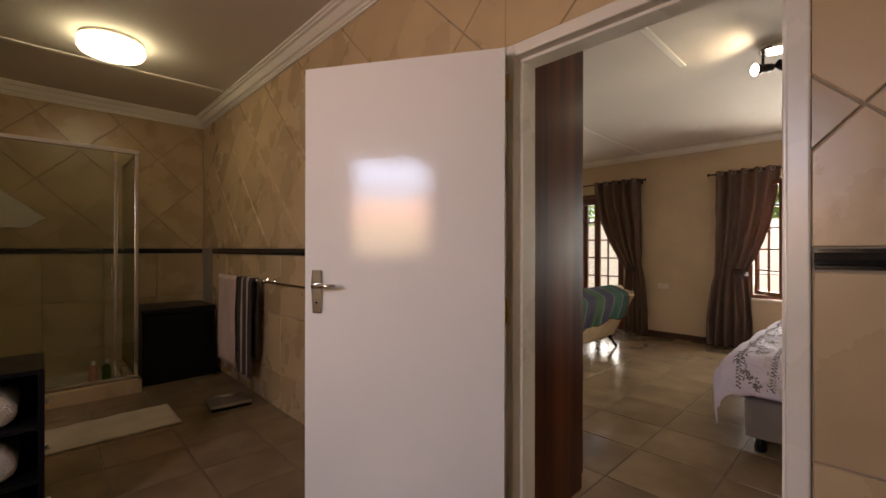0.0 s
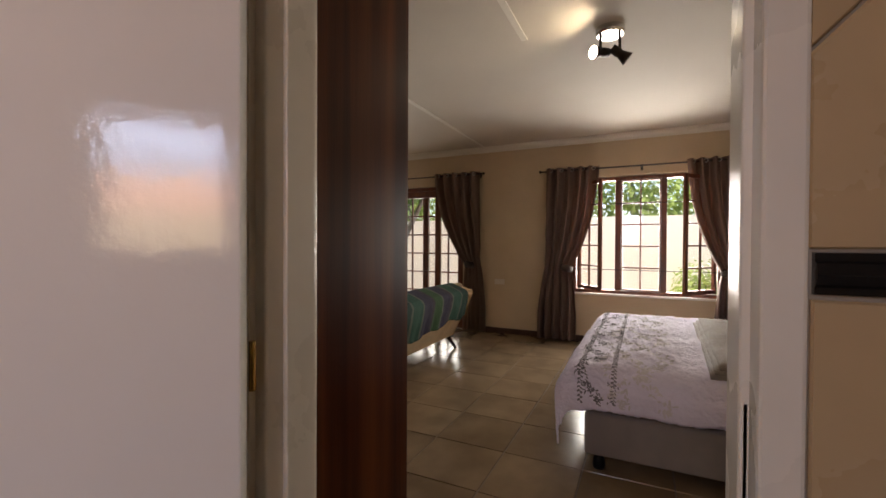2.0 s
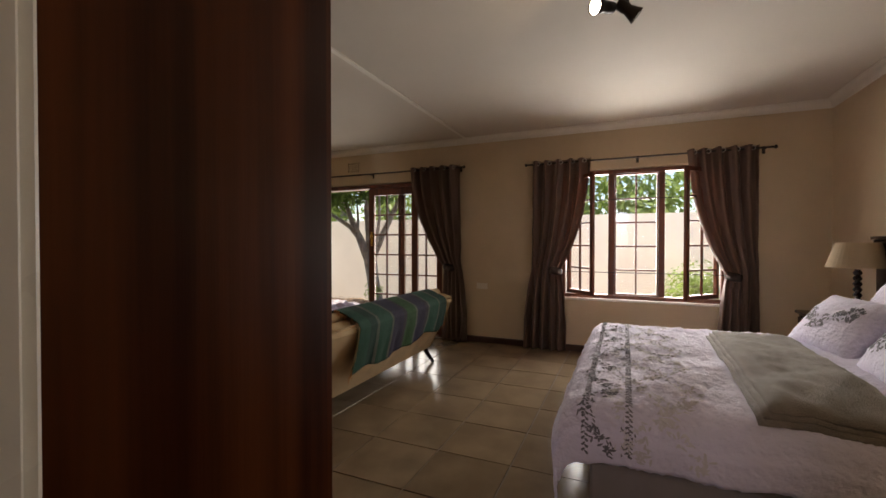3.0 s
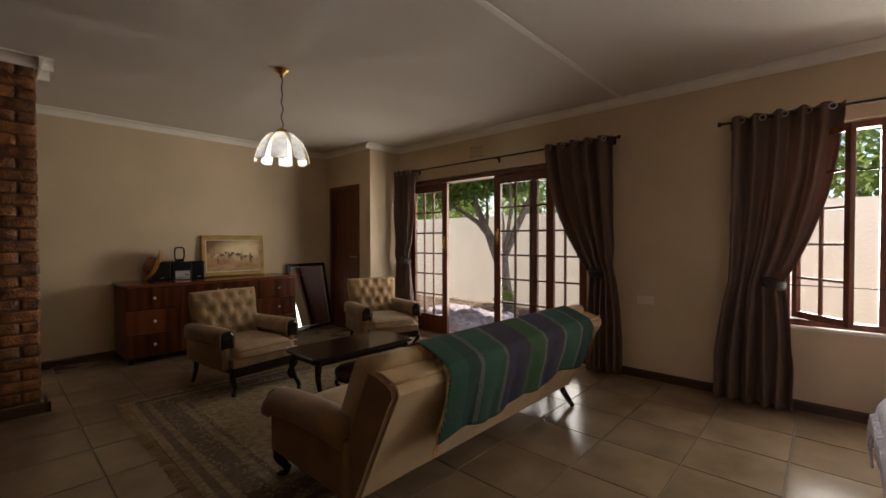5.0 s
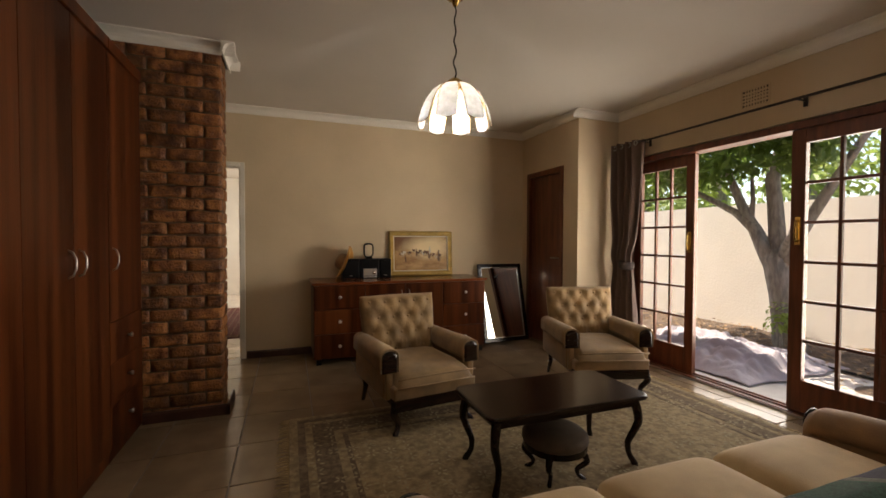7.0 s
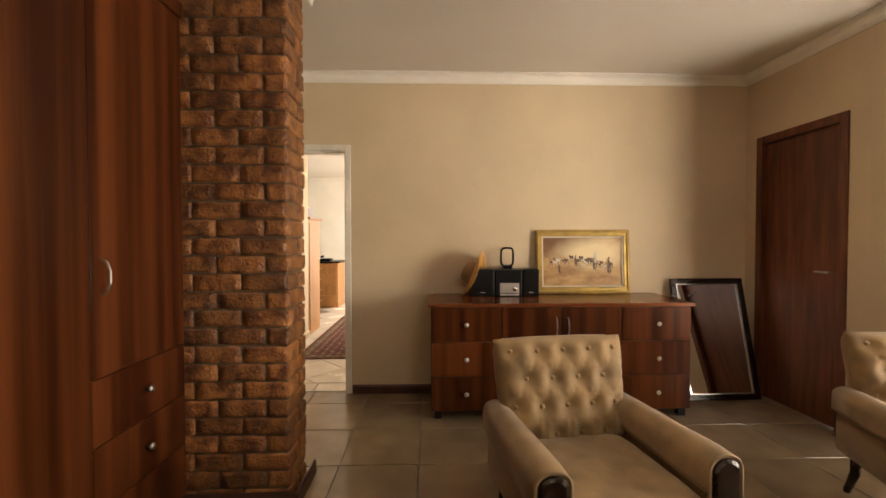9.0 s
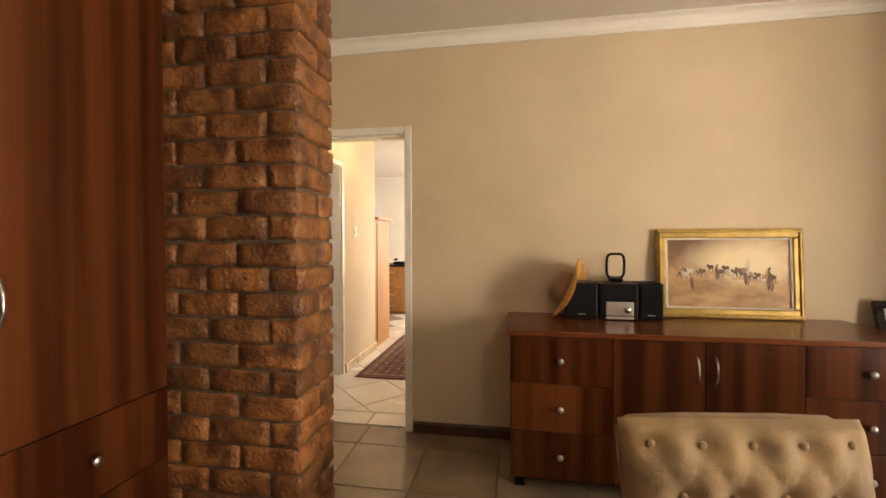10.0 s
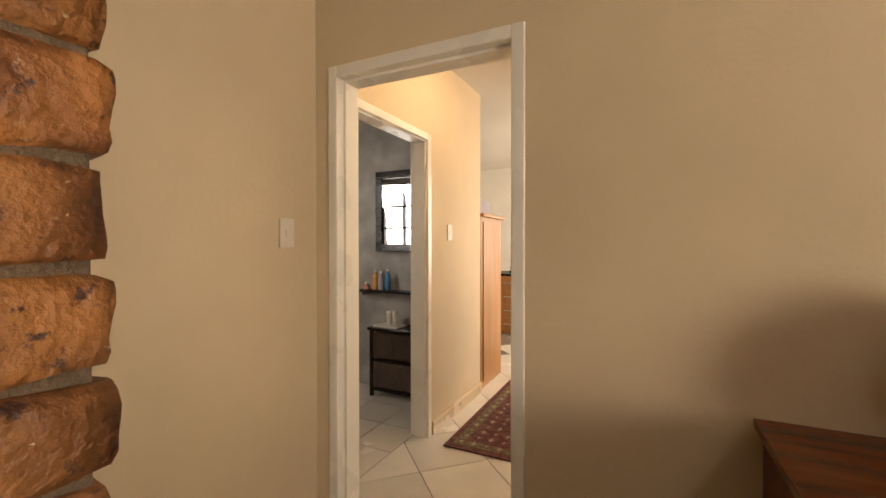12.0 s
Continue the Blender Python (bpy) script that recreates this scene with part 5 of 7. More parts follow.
def dab(bm, px, pz, sx, sz, tilt=0.0):
    """One thin stroke of paint on the canvas."""
    m = PM @ Matrix.Translation((px, -0.0065, pz)) @ Matrix.Rotation(tilt, 4, "Y")
    bmesh.ops.create_uvsphere(bm, u_segments=8, v_segments=5, radius=1.0, matrix=m @ Matrix.Diagonal((sx, 0.0012, sz, 1)))


bmd, bmp, bmw = B(), B(), B()
for k in range(34):
    px = 0.085 + 0.56 * (k + rp.random()) / 34
    pz = 0.255 + 0.045 * rp.random() - 0.03 * (px > 0.5)
    s = rp.uniform(0.8, 1.25)
    bm = rp.choice((bmd, bmd, bmp, bmp, bmw))
    dab(bm, px, pz, 0.015 * s, 0.011 * s, rp.uniform(-0.4, 0.4))
    dab(bm, px - 0.014 * s, pz + 0.008 * s, 0.006 * s, 0.008 * s)
    for q in (-0.009, 0.009):
        dab(bm, px + q * s, pz - 0.018 * s, 0.0024 * s, 0.013 * s)
    dab(bmp, px + 0.01, pz - 0.034 * s, 0.022 * s, 0.003, 0.1)
for px, pz, h, bm in ((0.335, 0.265, 0.040, bmd), (0.500, 0.285, 0.052, bmw), (0.490, 0.240, 0.045, bmd), (0.610, 0.225, 0.060, bmd), (0.600, 0.250, 0.035, bmp), (0.200, 0.200, 0.034, bmd)):
    dab(bm, px, pz, h * 0.26, h)
    dab(bm, px + h * 0.08, pz + h * 1.1, h * 0.13, h * 0.16)
    dab(bmd, px + h * 0.3, pz - h * 0.7, h * 0.08, h * 0.5, 0.2)
    dab(bmp, px + h * 0.5, pz - h * 1.15, h * 0.7, h * 0.07, 0.15)
tagged(part("painted_herd", bmd, PAINTDARK, cv, "dark brown painted shapes"), kind="stuff")
tagged(part("painted_herd", bmp, PAINTPALE, cv, "tan painted shapes"), kind="stuff")
tagged(part("painted_herd", bmw, MATW, cv, "pale painted shapes"), kind="stuff")

mi = thing("leaning_mirror", "tall dark framed mirror leaning in the corner beside the sideboard", "mirror", (5.52, 6.5, 0))
MM = Matrix.Translation((5.20, 6.40, 0.006)) @ Matrix.Rotation(radians(2.0), 4, "Z") @ Matrix.Rotation(radians(-13.5), 4, "X")
W, HH = 0.62, 0.965
bm = B()
for x0, x1, z0, z1 in ((0, W, 0, 0.045), (0, W, HH - 0.045, HH), (0, 0.045, 0.045, HH - 0.045), (W - 0.045, W, 0.045, HH - 0.045)):
    bx(bm, x0, x1, -0.026, 0.0, z0, z1, 0.006, MM)
part("mirror_frame", bm, DARKWOOD, mi)
part("bead", bx(bx(bx(bx(B(), 0.04, W - 0.04, -0.018, -0.010, 0.040, 0.052, 0, MM), 0.04, W - 0.04, -0.018, -0.010, HH - 0.052, HH - 0.040, 0, MM), 0.040, 0.052, -0.018, -0.010, 0.052, HH - 0.052, 0, MM), W - 0.052, W - 0.040, -0.018, -0.010, 0.052, HH - 0.052, 0, MM), STEEL, mi, "thin silver inner bead")
part("glass", bx(B(), 0.042, W - 0.042, -0.008, -0.003, 0.042, HH - 0.042, 0, MM), MIRROR, mi, "mirror glass")

# ---- pendant lamp ----
pe = thing("pendant_lamp", "lit brass pendant lamp with a scalloped white glass shade", "pendant lamp", (3.87, 4.05, H))
part("ceiling_rose", lathe(B(), [(0.058, 0.0), (0.058, -0.010), (0.044, -0.026), (0.020, -0.040), (0.014, -0.062), (0.003, -0.064)], (3.87, 4.05, H), 24), BRASS, pe, "brass ceiling rose", smooth=True)
part("cord", tube(B(), [(3.87 + 0.007 * math.sin(k * 1.1), 4.05 + 0.005 * math.cos(k * 0.8), H - 0.06 - 0.02 * k) for k in range(21)], 0.0045), DARKWOOD, pe, "twisted brown cord", smooth=True)
part("cap", lathe(B(), [(0.010, 2.165), (0.020, 2.160), (0.040, 2.145), (0.052, 2.128), (0.050, 2.122), (0.004, 2.120)], (3.87, 4.05, 0), 24), BRASS, pe, "brass shade cap", smooth=True)
sh = part("shade_ring", lathe(B(), [(0.046, 2.118), (0.050, 2.122), (0.054, 2.118), (0.050, 2.114)], (3.87, 4.05, 0), 32, cap=False), BRASS, pe)
for k in range(8):
    a0 = 2 * math.pi * k / 8 + 0.2

    def petal(u, v, a0=a0):
        t = v * 1.18
        r = 0.052 + 0.168 * math.sin(min(t, 1.5708))
        z = 2.120 - 0.215 * (1 - math.cos(t)) / (1 - math.cos(1.18))
        wdt = 0.87 - 0.18 * max(0, v - 0.5) / 0.5
        a = a0 + (u - 0.5) * wdt * 2 * math.pi / 8
        z -= 0.014 * math.sin(math.pi * u) * max(0, v - 0.85) / 0.15
        return (3.87 + r * math.cos(a), 4.05 + r * math.sin(a), z)
    pt = part("glass_panel", sheet(B(), petal, 10, 16), SHADEGLASS, pe, "white glass shade panel", smooth=True)
    thicken(pt, 0.003)
    edge = [petal(0, v / 12) for v in range(13)] + [petal(u / 8, 1) for u in range(1, 9)] + [petal(1, 1 - v / 12) for v in range(1, 13)]
    part("brass_edge", tube(B(), edge, 0.0022, 5), BRASS, pt, "thin brass edging")
part("bulb", lathe(B(), [(0.012, 2.10), (0.014, 2.06), (0.030, 2.025), (0.033, 2.000), (0.024, 1.975), (0.004, 1.966)], (3.87, 4.05, 0), 18), BULB, pe, "glowing bulb", smooth=True)

# sockets and switches
so = thing("wall_socket", "white double wall socket by the curtain", "socket", (6.395, 2.11, 0.72))
part("plate", bx(B(), 6.390, 6.3995, 2.045, 2.19, 0.685, 0.760, 0.003), PLASTIC, so)
part("rocker", bx(bx(B(), 6.386, 6.391, 2.07, 2.09, 0.735, 0.752), 6.386, 6.391, 2.14, 2.16, 0.735, 0.752), PLASTIC, so)
for x, y, z in ((1.638, 6.49, 1.345), (1.61, 8.07, 1.385)):
    sw = thing("light_switch", "white rectangular light switch on the wall", "light switch", (x, y, z), "light switches")
    part("plate", bx(B(), x, x + 0.009, y - 0.036, y + 0.036, z - 0.058, z + 0.058, 0.003), PLASTIC, sw)
    part("rocker", bx(B(), x + 0.008, x + 0.013, y - 0.010, y + 0.010, z - 0.014, z + 0.014, 0.002), PLASTIC, sw)

# ---- bed and bedside ----
bed = thing("bed", "double bed with grey upholstered base and dark wooden headboard", "bed", (4.13, -0.4, 0))
part("base", bx(B(), 3.165, 5.11, -1.27, 0.575, 0.085, 0.325, 0.018, seg=3), BEDBASE, bed, "grey fabric bed base", smooth=True)
part("mattress", bx(B(), 3.175, 5.10, -1.27, 0.565, 0.325, 0.535, 0.05, seg=4), LINEN, bed, "white mattress", smooth=True)
for x in (3.22, 4.12, 5.03):
    for y in (0.50, -0.35, -1.18):
        part("foot", lathe(B(), [(0.030, 0.0), (0.034, 0.02), (0.030, 0.05), (0.020, 0.088)], (x, y, 0), 14), BLACK, bed, "black bed foot", smooth=True)
hb = part("headboard", bx(B(), 3.00, 5.44, -1.355, -1.285, 0.10, 1.265, 0.006), DARKWOOD, bed, "dark panelled wooden headboard")
part("cap_rail", bx(bx(B(), 2.97, 5.475, -1.362, -1.262, 1.290, 1.318, 0.008), 2.985, 5.46, -1.358, -1.272, 1.262, 1.291, 0.010), DARKWOOD, hb, "moulded dark top rail")
for i in range(3):
    x0 = 3.09 + 0.78 * i
    part("panel", bx(B(), x0, x0 + 0.70, -1.288, -1.272, 0.62, 1.20, 0.010), DARKWOOD, hb)

DX0, DX1, DY1, DY0 = 3.115, 5.17, 0.70, -0.98
RD = 0.10


def over(d, lim=0.12):
    """How far out and down the quilt lies, d metres over the bed's edge along the cloth."""
    if d <= 0:
        return 0.0, 0.0
    a = d / RD
    if a < math.pi / 2:
        return RD * math.sin(a), RD * (1 - math.cos(a))
    return RD + 0.02 * math.sin(d * 9), RD + (d - RD * math.pi / 2)


def on_duvet(a, b):
    """a across the bed, b from head to foot, in metres along the cloth; both may run past the edges."""
    x0, x1, y1 = DX0 + RD, DX1 - RD, DY1 - RD
    x, y, z = min(max(a, x0), x1), min(b, y1), 0.575
    for d, sx in ((x0 - a, -1), (a - x1, 1)):
        if d > 0:
            o, dn = over(d)
            x, z = x + sx * o, z - dn
    if b > y1:
        o, dn = over(b - y1)
        y, z = y + o, z - dn
    inside = min(1, max(0, (min(a - x0, x1 - a, y1 - b) + 0.05) / 0.25))
    z += 0.030 * inside + 0.022 * noise.noise((a * 3.0, b * 3.4, 0)) + 0.011 * noise.noise((a * 9, b * 12, 2)) + 0.017 * abs(noise.noise((a * 12, b * 34, 4)))
    hang = max(0, 0.575 - z - 0.05)
    x += 0.07 * hang * noise.noise((a * 2, b * 7, 5))
    y += 0.09 * hang * noise.noise((a * 7, b * 2, 6))
    return Vector((x, y, max(z, 0.10)))


A0, A1, Bh, Bf = DX0 - 0.175, DX1 + 0.16, DY0, DY1 + 0.17
du = thing("duvet", "white duvet with grey embroidered leaf border, hanging over the bed", "duvet", (4.14, -0.1, 0.55))
cl = part("cover", sheet(B(), lambda u, v: on_duvet(A0 + (A1 - A0) * u, Bh + (Bf - Bh) * v), 150, 130), LINEN, du, "rumpled white cotton cover", smooth=True)
thicken(cl, 0.012)


def leaf_on(bm, a, b, ang, l, w):
    """A flat stitched leaf on the quilt."""
    vs = []
    for k in range(8):
        q = 2 * math.pi * k / 8
        u, v = l * math.cos(q), w * math.sin(q) * (1 - 0.35 * math.cos(q))
        p = on_duvet(a + u * math.cos(ang) - v * math.sin(ang), b + u * math.sin(ang) + v * math.cos(ang))
        nrm = Vector((0, 0, 1)) if a > DX0 + 0.06 else Vector((-0.8, 0, 0.6))
        vs.append(bm.verts.new(p + nrm * 0.009))
    bm.faces.new(vs)


re_ = random.Random(21)
bmd, bml = B(), B()
a = A0 + 0.05
while a < A1 - 0.06:
    for base, amp, bm, sz in ((0.545, 0.05, bmd, 1.0), (0.455, 0.035, bmd if re_.random() < 0.35 else bml, 0.8), (0.33, 0.06, bml, 1.2), (0.22, 0.06, bml, 1.2)):
        b = base + amp * math.sin(a * 17 + base * 20)
        for k in range(4):
            ang = re_.uniform(0, 6.28)
            leaf_on(bm, a + re_.uniform(-0.025, 0.025), b + re_.uniform(-0.04, 0.04), ang, 0.0120 * sz * re_.uniform(0.7, 1.25), 0.0042 * sz)
        if re_.random() < 0.30:
            for k in range(6):
                ang = 2 * math.pi * k / 6
                leaf_on(bm, a + 0.013 * math.cos(ang), b + 0.013 * math.sin(ang), ang, 0.011, 0.005)
    a += 0.026
for bb in (0.585, 0.415):
    a = A0 + 0.04
    while a < A1 - 0.06:
        leaf_on(bmd, a, bb, 0.9, 0.011, 0.0045)
        leaf_on(bmd, a + 0.008, bb + 0.012, -0.9, 0.011, 0.0045)
        a += 0.021
tagged(part("embroidery", bmd, EMBROID, du, "dark grey stitched leaf border"), kind="stuff")
tagged(part("embroidery", bml, PALE_EMBROID, du, "pale grey stitched leaves"), kind="stuff")


def pillow(name, m, w, h, t, label, pattern=False, seed=0):
    ob = thing(name, label, "pillow", m.translation, "bed pillows")

    def shape(u, v, s):
        a, b = 2 * u - 1, 2 * v - 1
        e = max(0, (1 - a * a)) ** 0.42 * max(0, (1 - b * b)) ** 0.42
        pin = 1 - 0.09 * (a * a) * (1 - b * b) - 0.09 * (b * b) * (1 - a * a)
        z = s * t / 2 * e * (1 + 0.10 * noise.noise((a * 2.5, b * 2.5, seed + s))) + 0.008 * noise.noise((a * 7, b * 7, seed))
        return m @ Vector((a * w / 2 * pin, b * h / 2 * pin, z))
    bm = sheet(sheet(B(), lambda u, v: shape(u, v, 1), 30, 24), lambda u, v: shape(u, v, -1), 30, 24)
    bmesh.ops.remove_doubles(bm, verts=bm.verts, dist=0.0008)
    part("pillowcase", bm, LINEN, ob, smooth=True)
    if pattern:
        bm, rg = B(), random.Random(seed)
        for k in range(120):
            u = 0.16 + 0.68 * rg.random()
            v = 0.5 + 0.24 * math.sin(u * 9 + seed) * 0.6 + rg.uniform(-0.12, 0.12)
            ang, l, w2 = rg.uniform(0, 6.28), rg.uniform(0.012, 0.024), 0.007
            vs = []
            for q in range(7):
                s, c = math.sin(2 * math.pi * q / 7), math.cos(2 * math.pi * q / 7)
                du_, dv_ = (l * c * math.cos(ang) - w2 * s * math.sin(ang)) / w, (l * c * math.sin(ang) + w2 * s * math.cos(ang)) / h
                vs.append(bm.verts.new(Vector(shape(u + du_, v + dv_, 1)) + m.to_3x3() @ Vector((0, 0, 0.004))))
            bm.faces.new(vs)
        tagged(part("embroidery", bm, EMBROID, ob, "grey stitched leaves"), kind="stuff")
    return ob


pillow("pillow", pose(4.66, -0.80, 0.745, 50, 0, 188), 0.66, 0.44, 0.20, "white pillow with grey embroidered leaves propped on the bed", True, 1)
pillow("pillow", pose(3.90, -0.82, 0.755, 50, 0, 174), 0.68, 0.46, 0.20, "white pillow with faint grey leaves propped on the bed", True, 2)
pillow("pillow", pose(4.66, -1.10, 0.82, 62, 0, 183), 0.72, 0.48, 0.20, "plain white pillow against the headboard", False, 3)
pillow("pillow", pose(3.84, -1.10, 0.83, 62, 0, 177), 0.72, 0.50, 0.20, "plain white pillow against the headboard", False, 4)

# folded throw
th = thing("folded_throw", "folded grey fleece throw lying across the bed", "throw", (3.92, -0.25, 0.61))
for k in range(3):
    def lay_throw(u, v, k=k):
        x, y = 3.17 + 1.50 * u + 0.012 * k, -0.46 + 0.44 * v - 0.02 * k - 0.06 * u
        e = (1 - abs(2 * u - 1) ** 14) ** 0.4 * (1 - abs(2 * v - 1) ** 14) ** 0.4
        top = on_duvet(x, y).z if DX0 < x < DX1 else 0.60
        return (x, y, top + 0.010 + 0.015 * k + 0.015 * e + 0.004 * noise.noise((x * 7, y * 7, k)))
    cl = part("fold", sheet(B(), lay_throw, 40, 20), THROW, th, smooth=True)
    thicken(cl, 0.012)

# bedside table and lamp
bt = thing("bedside_table", "dark wooden bedside table with a drawer", "bedside table", (5.54, -1.13, 0))
part("tabletop", bx(B(), 5.255, 5.83, -1.345, -0.915, 0.665, 0.690, 0.006), DARKWOOD, bt)
part("body", bx(B(), 5.28, 5.805, -1.34, -0.94, 0.10, 0.665, 0.004), DARKWOOD, bt)
dw = part("drawer", bx(B(), 5.30, 5.785, -0.94, -0.925, 0.48, 0.64, 0.004), DARKWOOD, bt)
part("knob", lathe_dir(B(), [(0.006, 0), (0.014, 0.012), (0.012, 0.022), (0.002, 0.024)], (5.54, -0.925, 0.56), (0, 1, 0)), BRASS, dw, smooth=True)
for x in (5.30, 5.785):
    for y in (-1.32, -0.96):
        part("leg", rod(B(), (x, y, 0.0), (x, y, 0.10), 0.014, 0.020), DARKWOOD, bt)
bl_ = thing("bedside_lamp", "unlit bedside lamp with barley-twist dark base and cream shade", "table lamp", (5.40, -1.165, 0.69))
part("foot", lathe(B(), [(0.075, 0.0), (0.078, 0.010), (0.060, 0.022), (0.030, 0.034), (0.020, 0.05), (0.004, 0.052)], (5.40, -1.165, 0.690), 24), DARKWOOD, bl_, smooth=True)
rings = []
for k in range(61):
    z = 0.735 + 0.335 * k / 60
    tw = k * 0.42
    rings.append([(5.40 + (0.021 + 0.007 * math.cos(2 * (q - tw))) * math.cos(q), -1.165 + (0.021 + 0.007 * math.cos(2 * (q - tw))) * math.sin(q), z) for q in [2 * math.pi * i / 14 for i in range(14)]])
part("stem", loft(B(), rings), DARKWOOD, bl_, "barley-twist stem", smooth=True)
shd = part("shade", lathe(B(), [(0.182, 1.085), (0.185, 1.085), (0.125, 1.270), (0.122, 1.270)], (5.40, -1.165, 0), 36, cap=False), PAPER, bl_, "cream tapered shade", smooth=False)
thicken(shd, 0.002)
part("bulb", ball(B(), (5.40, -1.165, 1.13), 0.030, 14), PLASTIC, bl_, "unlit bulb", smooth=True)

# ceiling spotlights over the bed
sl = thing("ceiling_spotlight", "double dark bronze ceiling spotlight with one lit lamp", "spotlight", (3.61, 0.49, H))
part("base_plate", lathe(B(), [(0.088, 0.0), (0.088, -0.030), (0.080, -0.044), (0.004, -0.046)], (3.61, 0.49, H), 30), CHROME, sl, "round chrome ceiling plate", smooth=False)
for (px, py), (dx, dy, dz), lit in (((3.575, 0.545), (-0.72, 0.66, -0.15), True), ((3.645, 0.435), (0.20, -0.75, -0.62), False)):
    dv = Vector((dx, dy, dz)).normalized()
    c = Vector((px, py, H - 0.155))
    part("arm", tube(B(), [(px, py, H - 0.04), (px, py, H - 0.10), c], 0.009), IRON, sl, "dark pivot arm", smooth=True)
    hd = part("spot_head", lathe_dir(B(), [(0.010, -0.062), (0.028, -0.060), (0.030, -0.010), (0.026, 0.0), (0.034, 0.03), (0.044, 0.062), (0.041, 0.062), (0.030, 0.030), (0.004, 0.028)], c, dv, 22), IRON, sl, "dark bronze spot head", smooth=True)
    part("reflector_lamp", lathe_dir(B(), [(0.038, 0.050), (0.040, 0.056), (0.020, 0.060), (0.002, 0.061)], c, dv, 20), BULB if lit else PLASTIC, hd, "lit bulb face" if lit else "unlit bulb face", smooth=True)

# ---- bathroom ----
hin, fre = Vector((1.280, 0.962, 0)), Vector((0.829, 1.669, 0))
dirv = (fre - hin).normalized()
DM = Matrix(((dirv.x, -dirv.y, 0, hin.x), (dirv.y, dirv.x, 0, hin.y), (0, 0, 1, 0), (0, 0, 0, 1)))
LW = (fre - hin).length
bd = tagged(new("door_3"), "open white gloss painted flush door of the bathroom", "door", kind="structure")
part("door_leaf", bx(B(), 0.004, LW, -0.040, 0.0, 0.008, 1.992, 0.002, DM), DOORPAINT, bd)
for side, y0 in ((1, 0.0), (-1, -0.040)):
    bm = B()
    x = LW - 0.060
    prof = [(-0.020, -0.085), (0.020, -0.085), (0.027, 0.04), (0.022, 0.095), (-0.022, 0.095), (-0.027, 0.04)]
    loft(bm, [[DM @ Vector((x + u, y0, 1.055 + v)) for u, v in prof], [DM @ Vector((x + u, y0 + side * 0.007, 1.055 + v)) for u, v in prof], [DM @ Vector((x + u * 0.8, y0 + side * 0.010, 1.055 + v * 0.95)) for u, v in prof]])
    hp = part("handle_plate", bm, CHROME, bd, "chrome handle plate")
    bm = tube(B(), [DM @ Vector(p) for p in ((x, y0 + side * 0.008, 1.085), (x, y0 + side * 0.040, 1.085), (x - 0.015, y0 + side * 0.050, 1.085), (x - 0.06, y0 + side * 0.052, 1.087), (x - 0.105, y0 + side * 0.050, 1.090))], [0.010, 0.009, 0.009, 0.008, 0.006])
    part("lever", bm, CHROME, hp, "chrome lever", smooth=True)
    part("keyhole", rod(B(), DM @ Vector((x, y0 + side * 0.009, 1.015)), DM @ Vector((x, y0 + side * 0.0112, 1.015)), 0.005), BLACK, hp)

sh = tagged(new("shower_enclosure"), "framed glass shower enclosure on a tiled kerb", "shower", kind="")
sh.location = (-0.2, 4.85, 0)
ORIGIN[sh.name] = Matrix.Translation((-0.2, 4.85, 0))
part("kerb", bx(bx(B(), -1.69, 0.66, 4.41, 4.50, 0.0, 0.115, 0.004), 0.58, 0.66, 4.50, 5.31, 0.0, 0.115, 0.004), BTILE, sh, "beige tiled kerb")
part("bottom_rail", bx(bx(B(), -1.69, 0.645, 4.435, 4.475, 0.115, 0.150, 0.004), 0.605, 0.645, 4.475, 5.31, 0.115, 0.150, 0.004), CHROME, sh, "chrome bottom rail")
part("top_rail", bx(bx(B(), -1.69, 0.645, 4.435, 4.475, 2.050, 2.085, 0.004), 0.605, 0.645, 4.475, 5.31, 2.050, 2.085, 0.004), CHROME, sh, "chrome top rail")
for x, y in ((0.610, 4.440), (-0.62, 4.440)):
    part("post", bx(B(), x, x + 0.030, y, y + 0.030, 0.150, 2.050, 0.004), CHROME, sh, "chrome corner post")
part("post", bx(B(), 0.47, 0.495, 4.446, 4.466, 0.150, 1.98, 0.004), CHROME, sh, "chrome door stile")
for x0, x1 in ((-1.69, -0.62), (-0.59, 0.47), (0.495, 0.61)):
    part("glass_panel", bx(B(), x0, x1, 4.452, 4.458, 0.150, 2.050), SHGLASS, sh, "dim clear glass")
part("glass_panel", bx(B(), 0.622, 0.628, 4.475, 5.31, 0.150, 2.050), SHGLASS, sh, "dim clear glass")
part("pull_handle", tube(B(), [(0.455, 4.445, 0.95), (0.455, 4.42, 0.955), (0.455, 4.42, 1.09), (0.455, 4.445, 1.095)], 0.007), CHROME, sh, smooth=True)
part("shower_floor", bx(B(), -1.69, 0.60, 4.50, 5.31, 0.0, 0.04), PALETILE, sh, "tiled shower floor")
# solid cream plate drawn in place of a diamond-shaped reflection in the glass
sd = thing("shower_shelf", "cream diamond-shaped plate standing in for a reflection in the shower glass", "shelf", (-0.22, 5.25, 1.5))
part("plate", prism(B(), [(-0.56, 1.52), (-0.25, 1.78), (0.06, 1.52), (-0.06, 1.42), (-0.44, 1.42)], "y", 5.311, 5.285, 0.004), PLASTIC, sd)
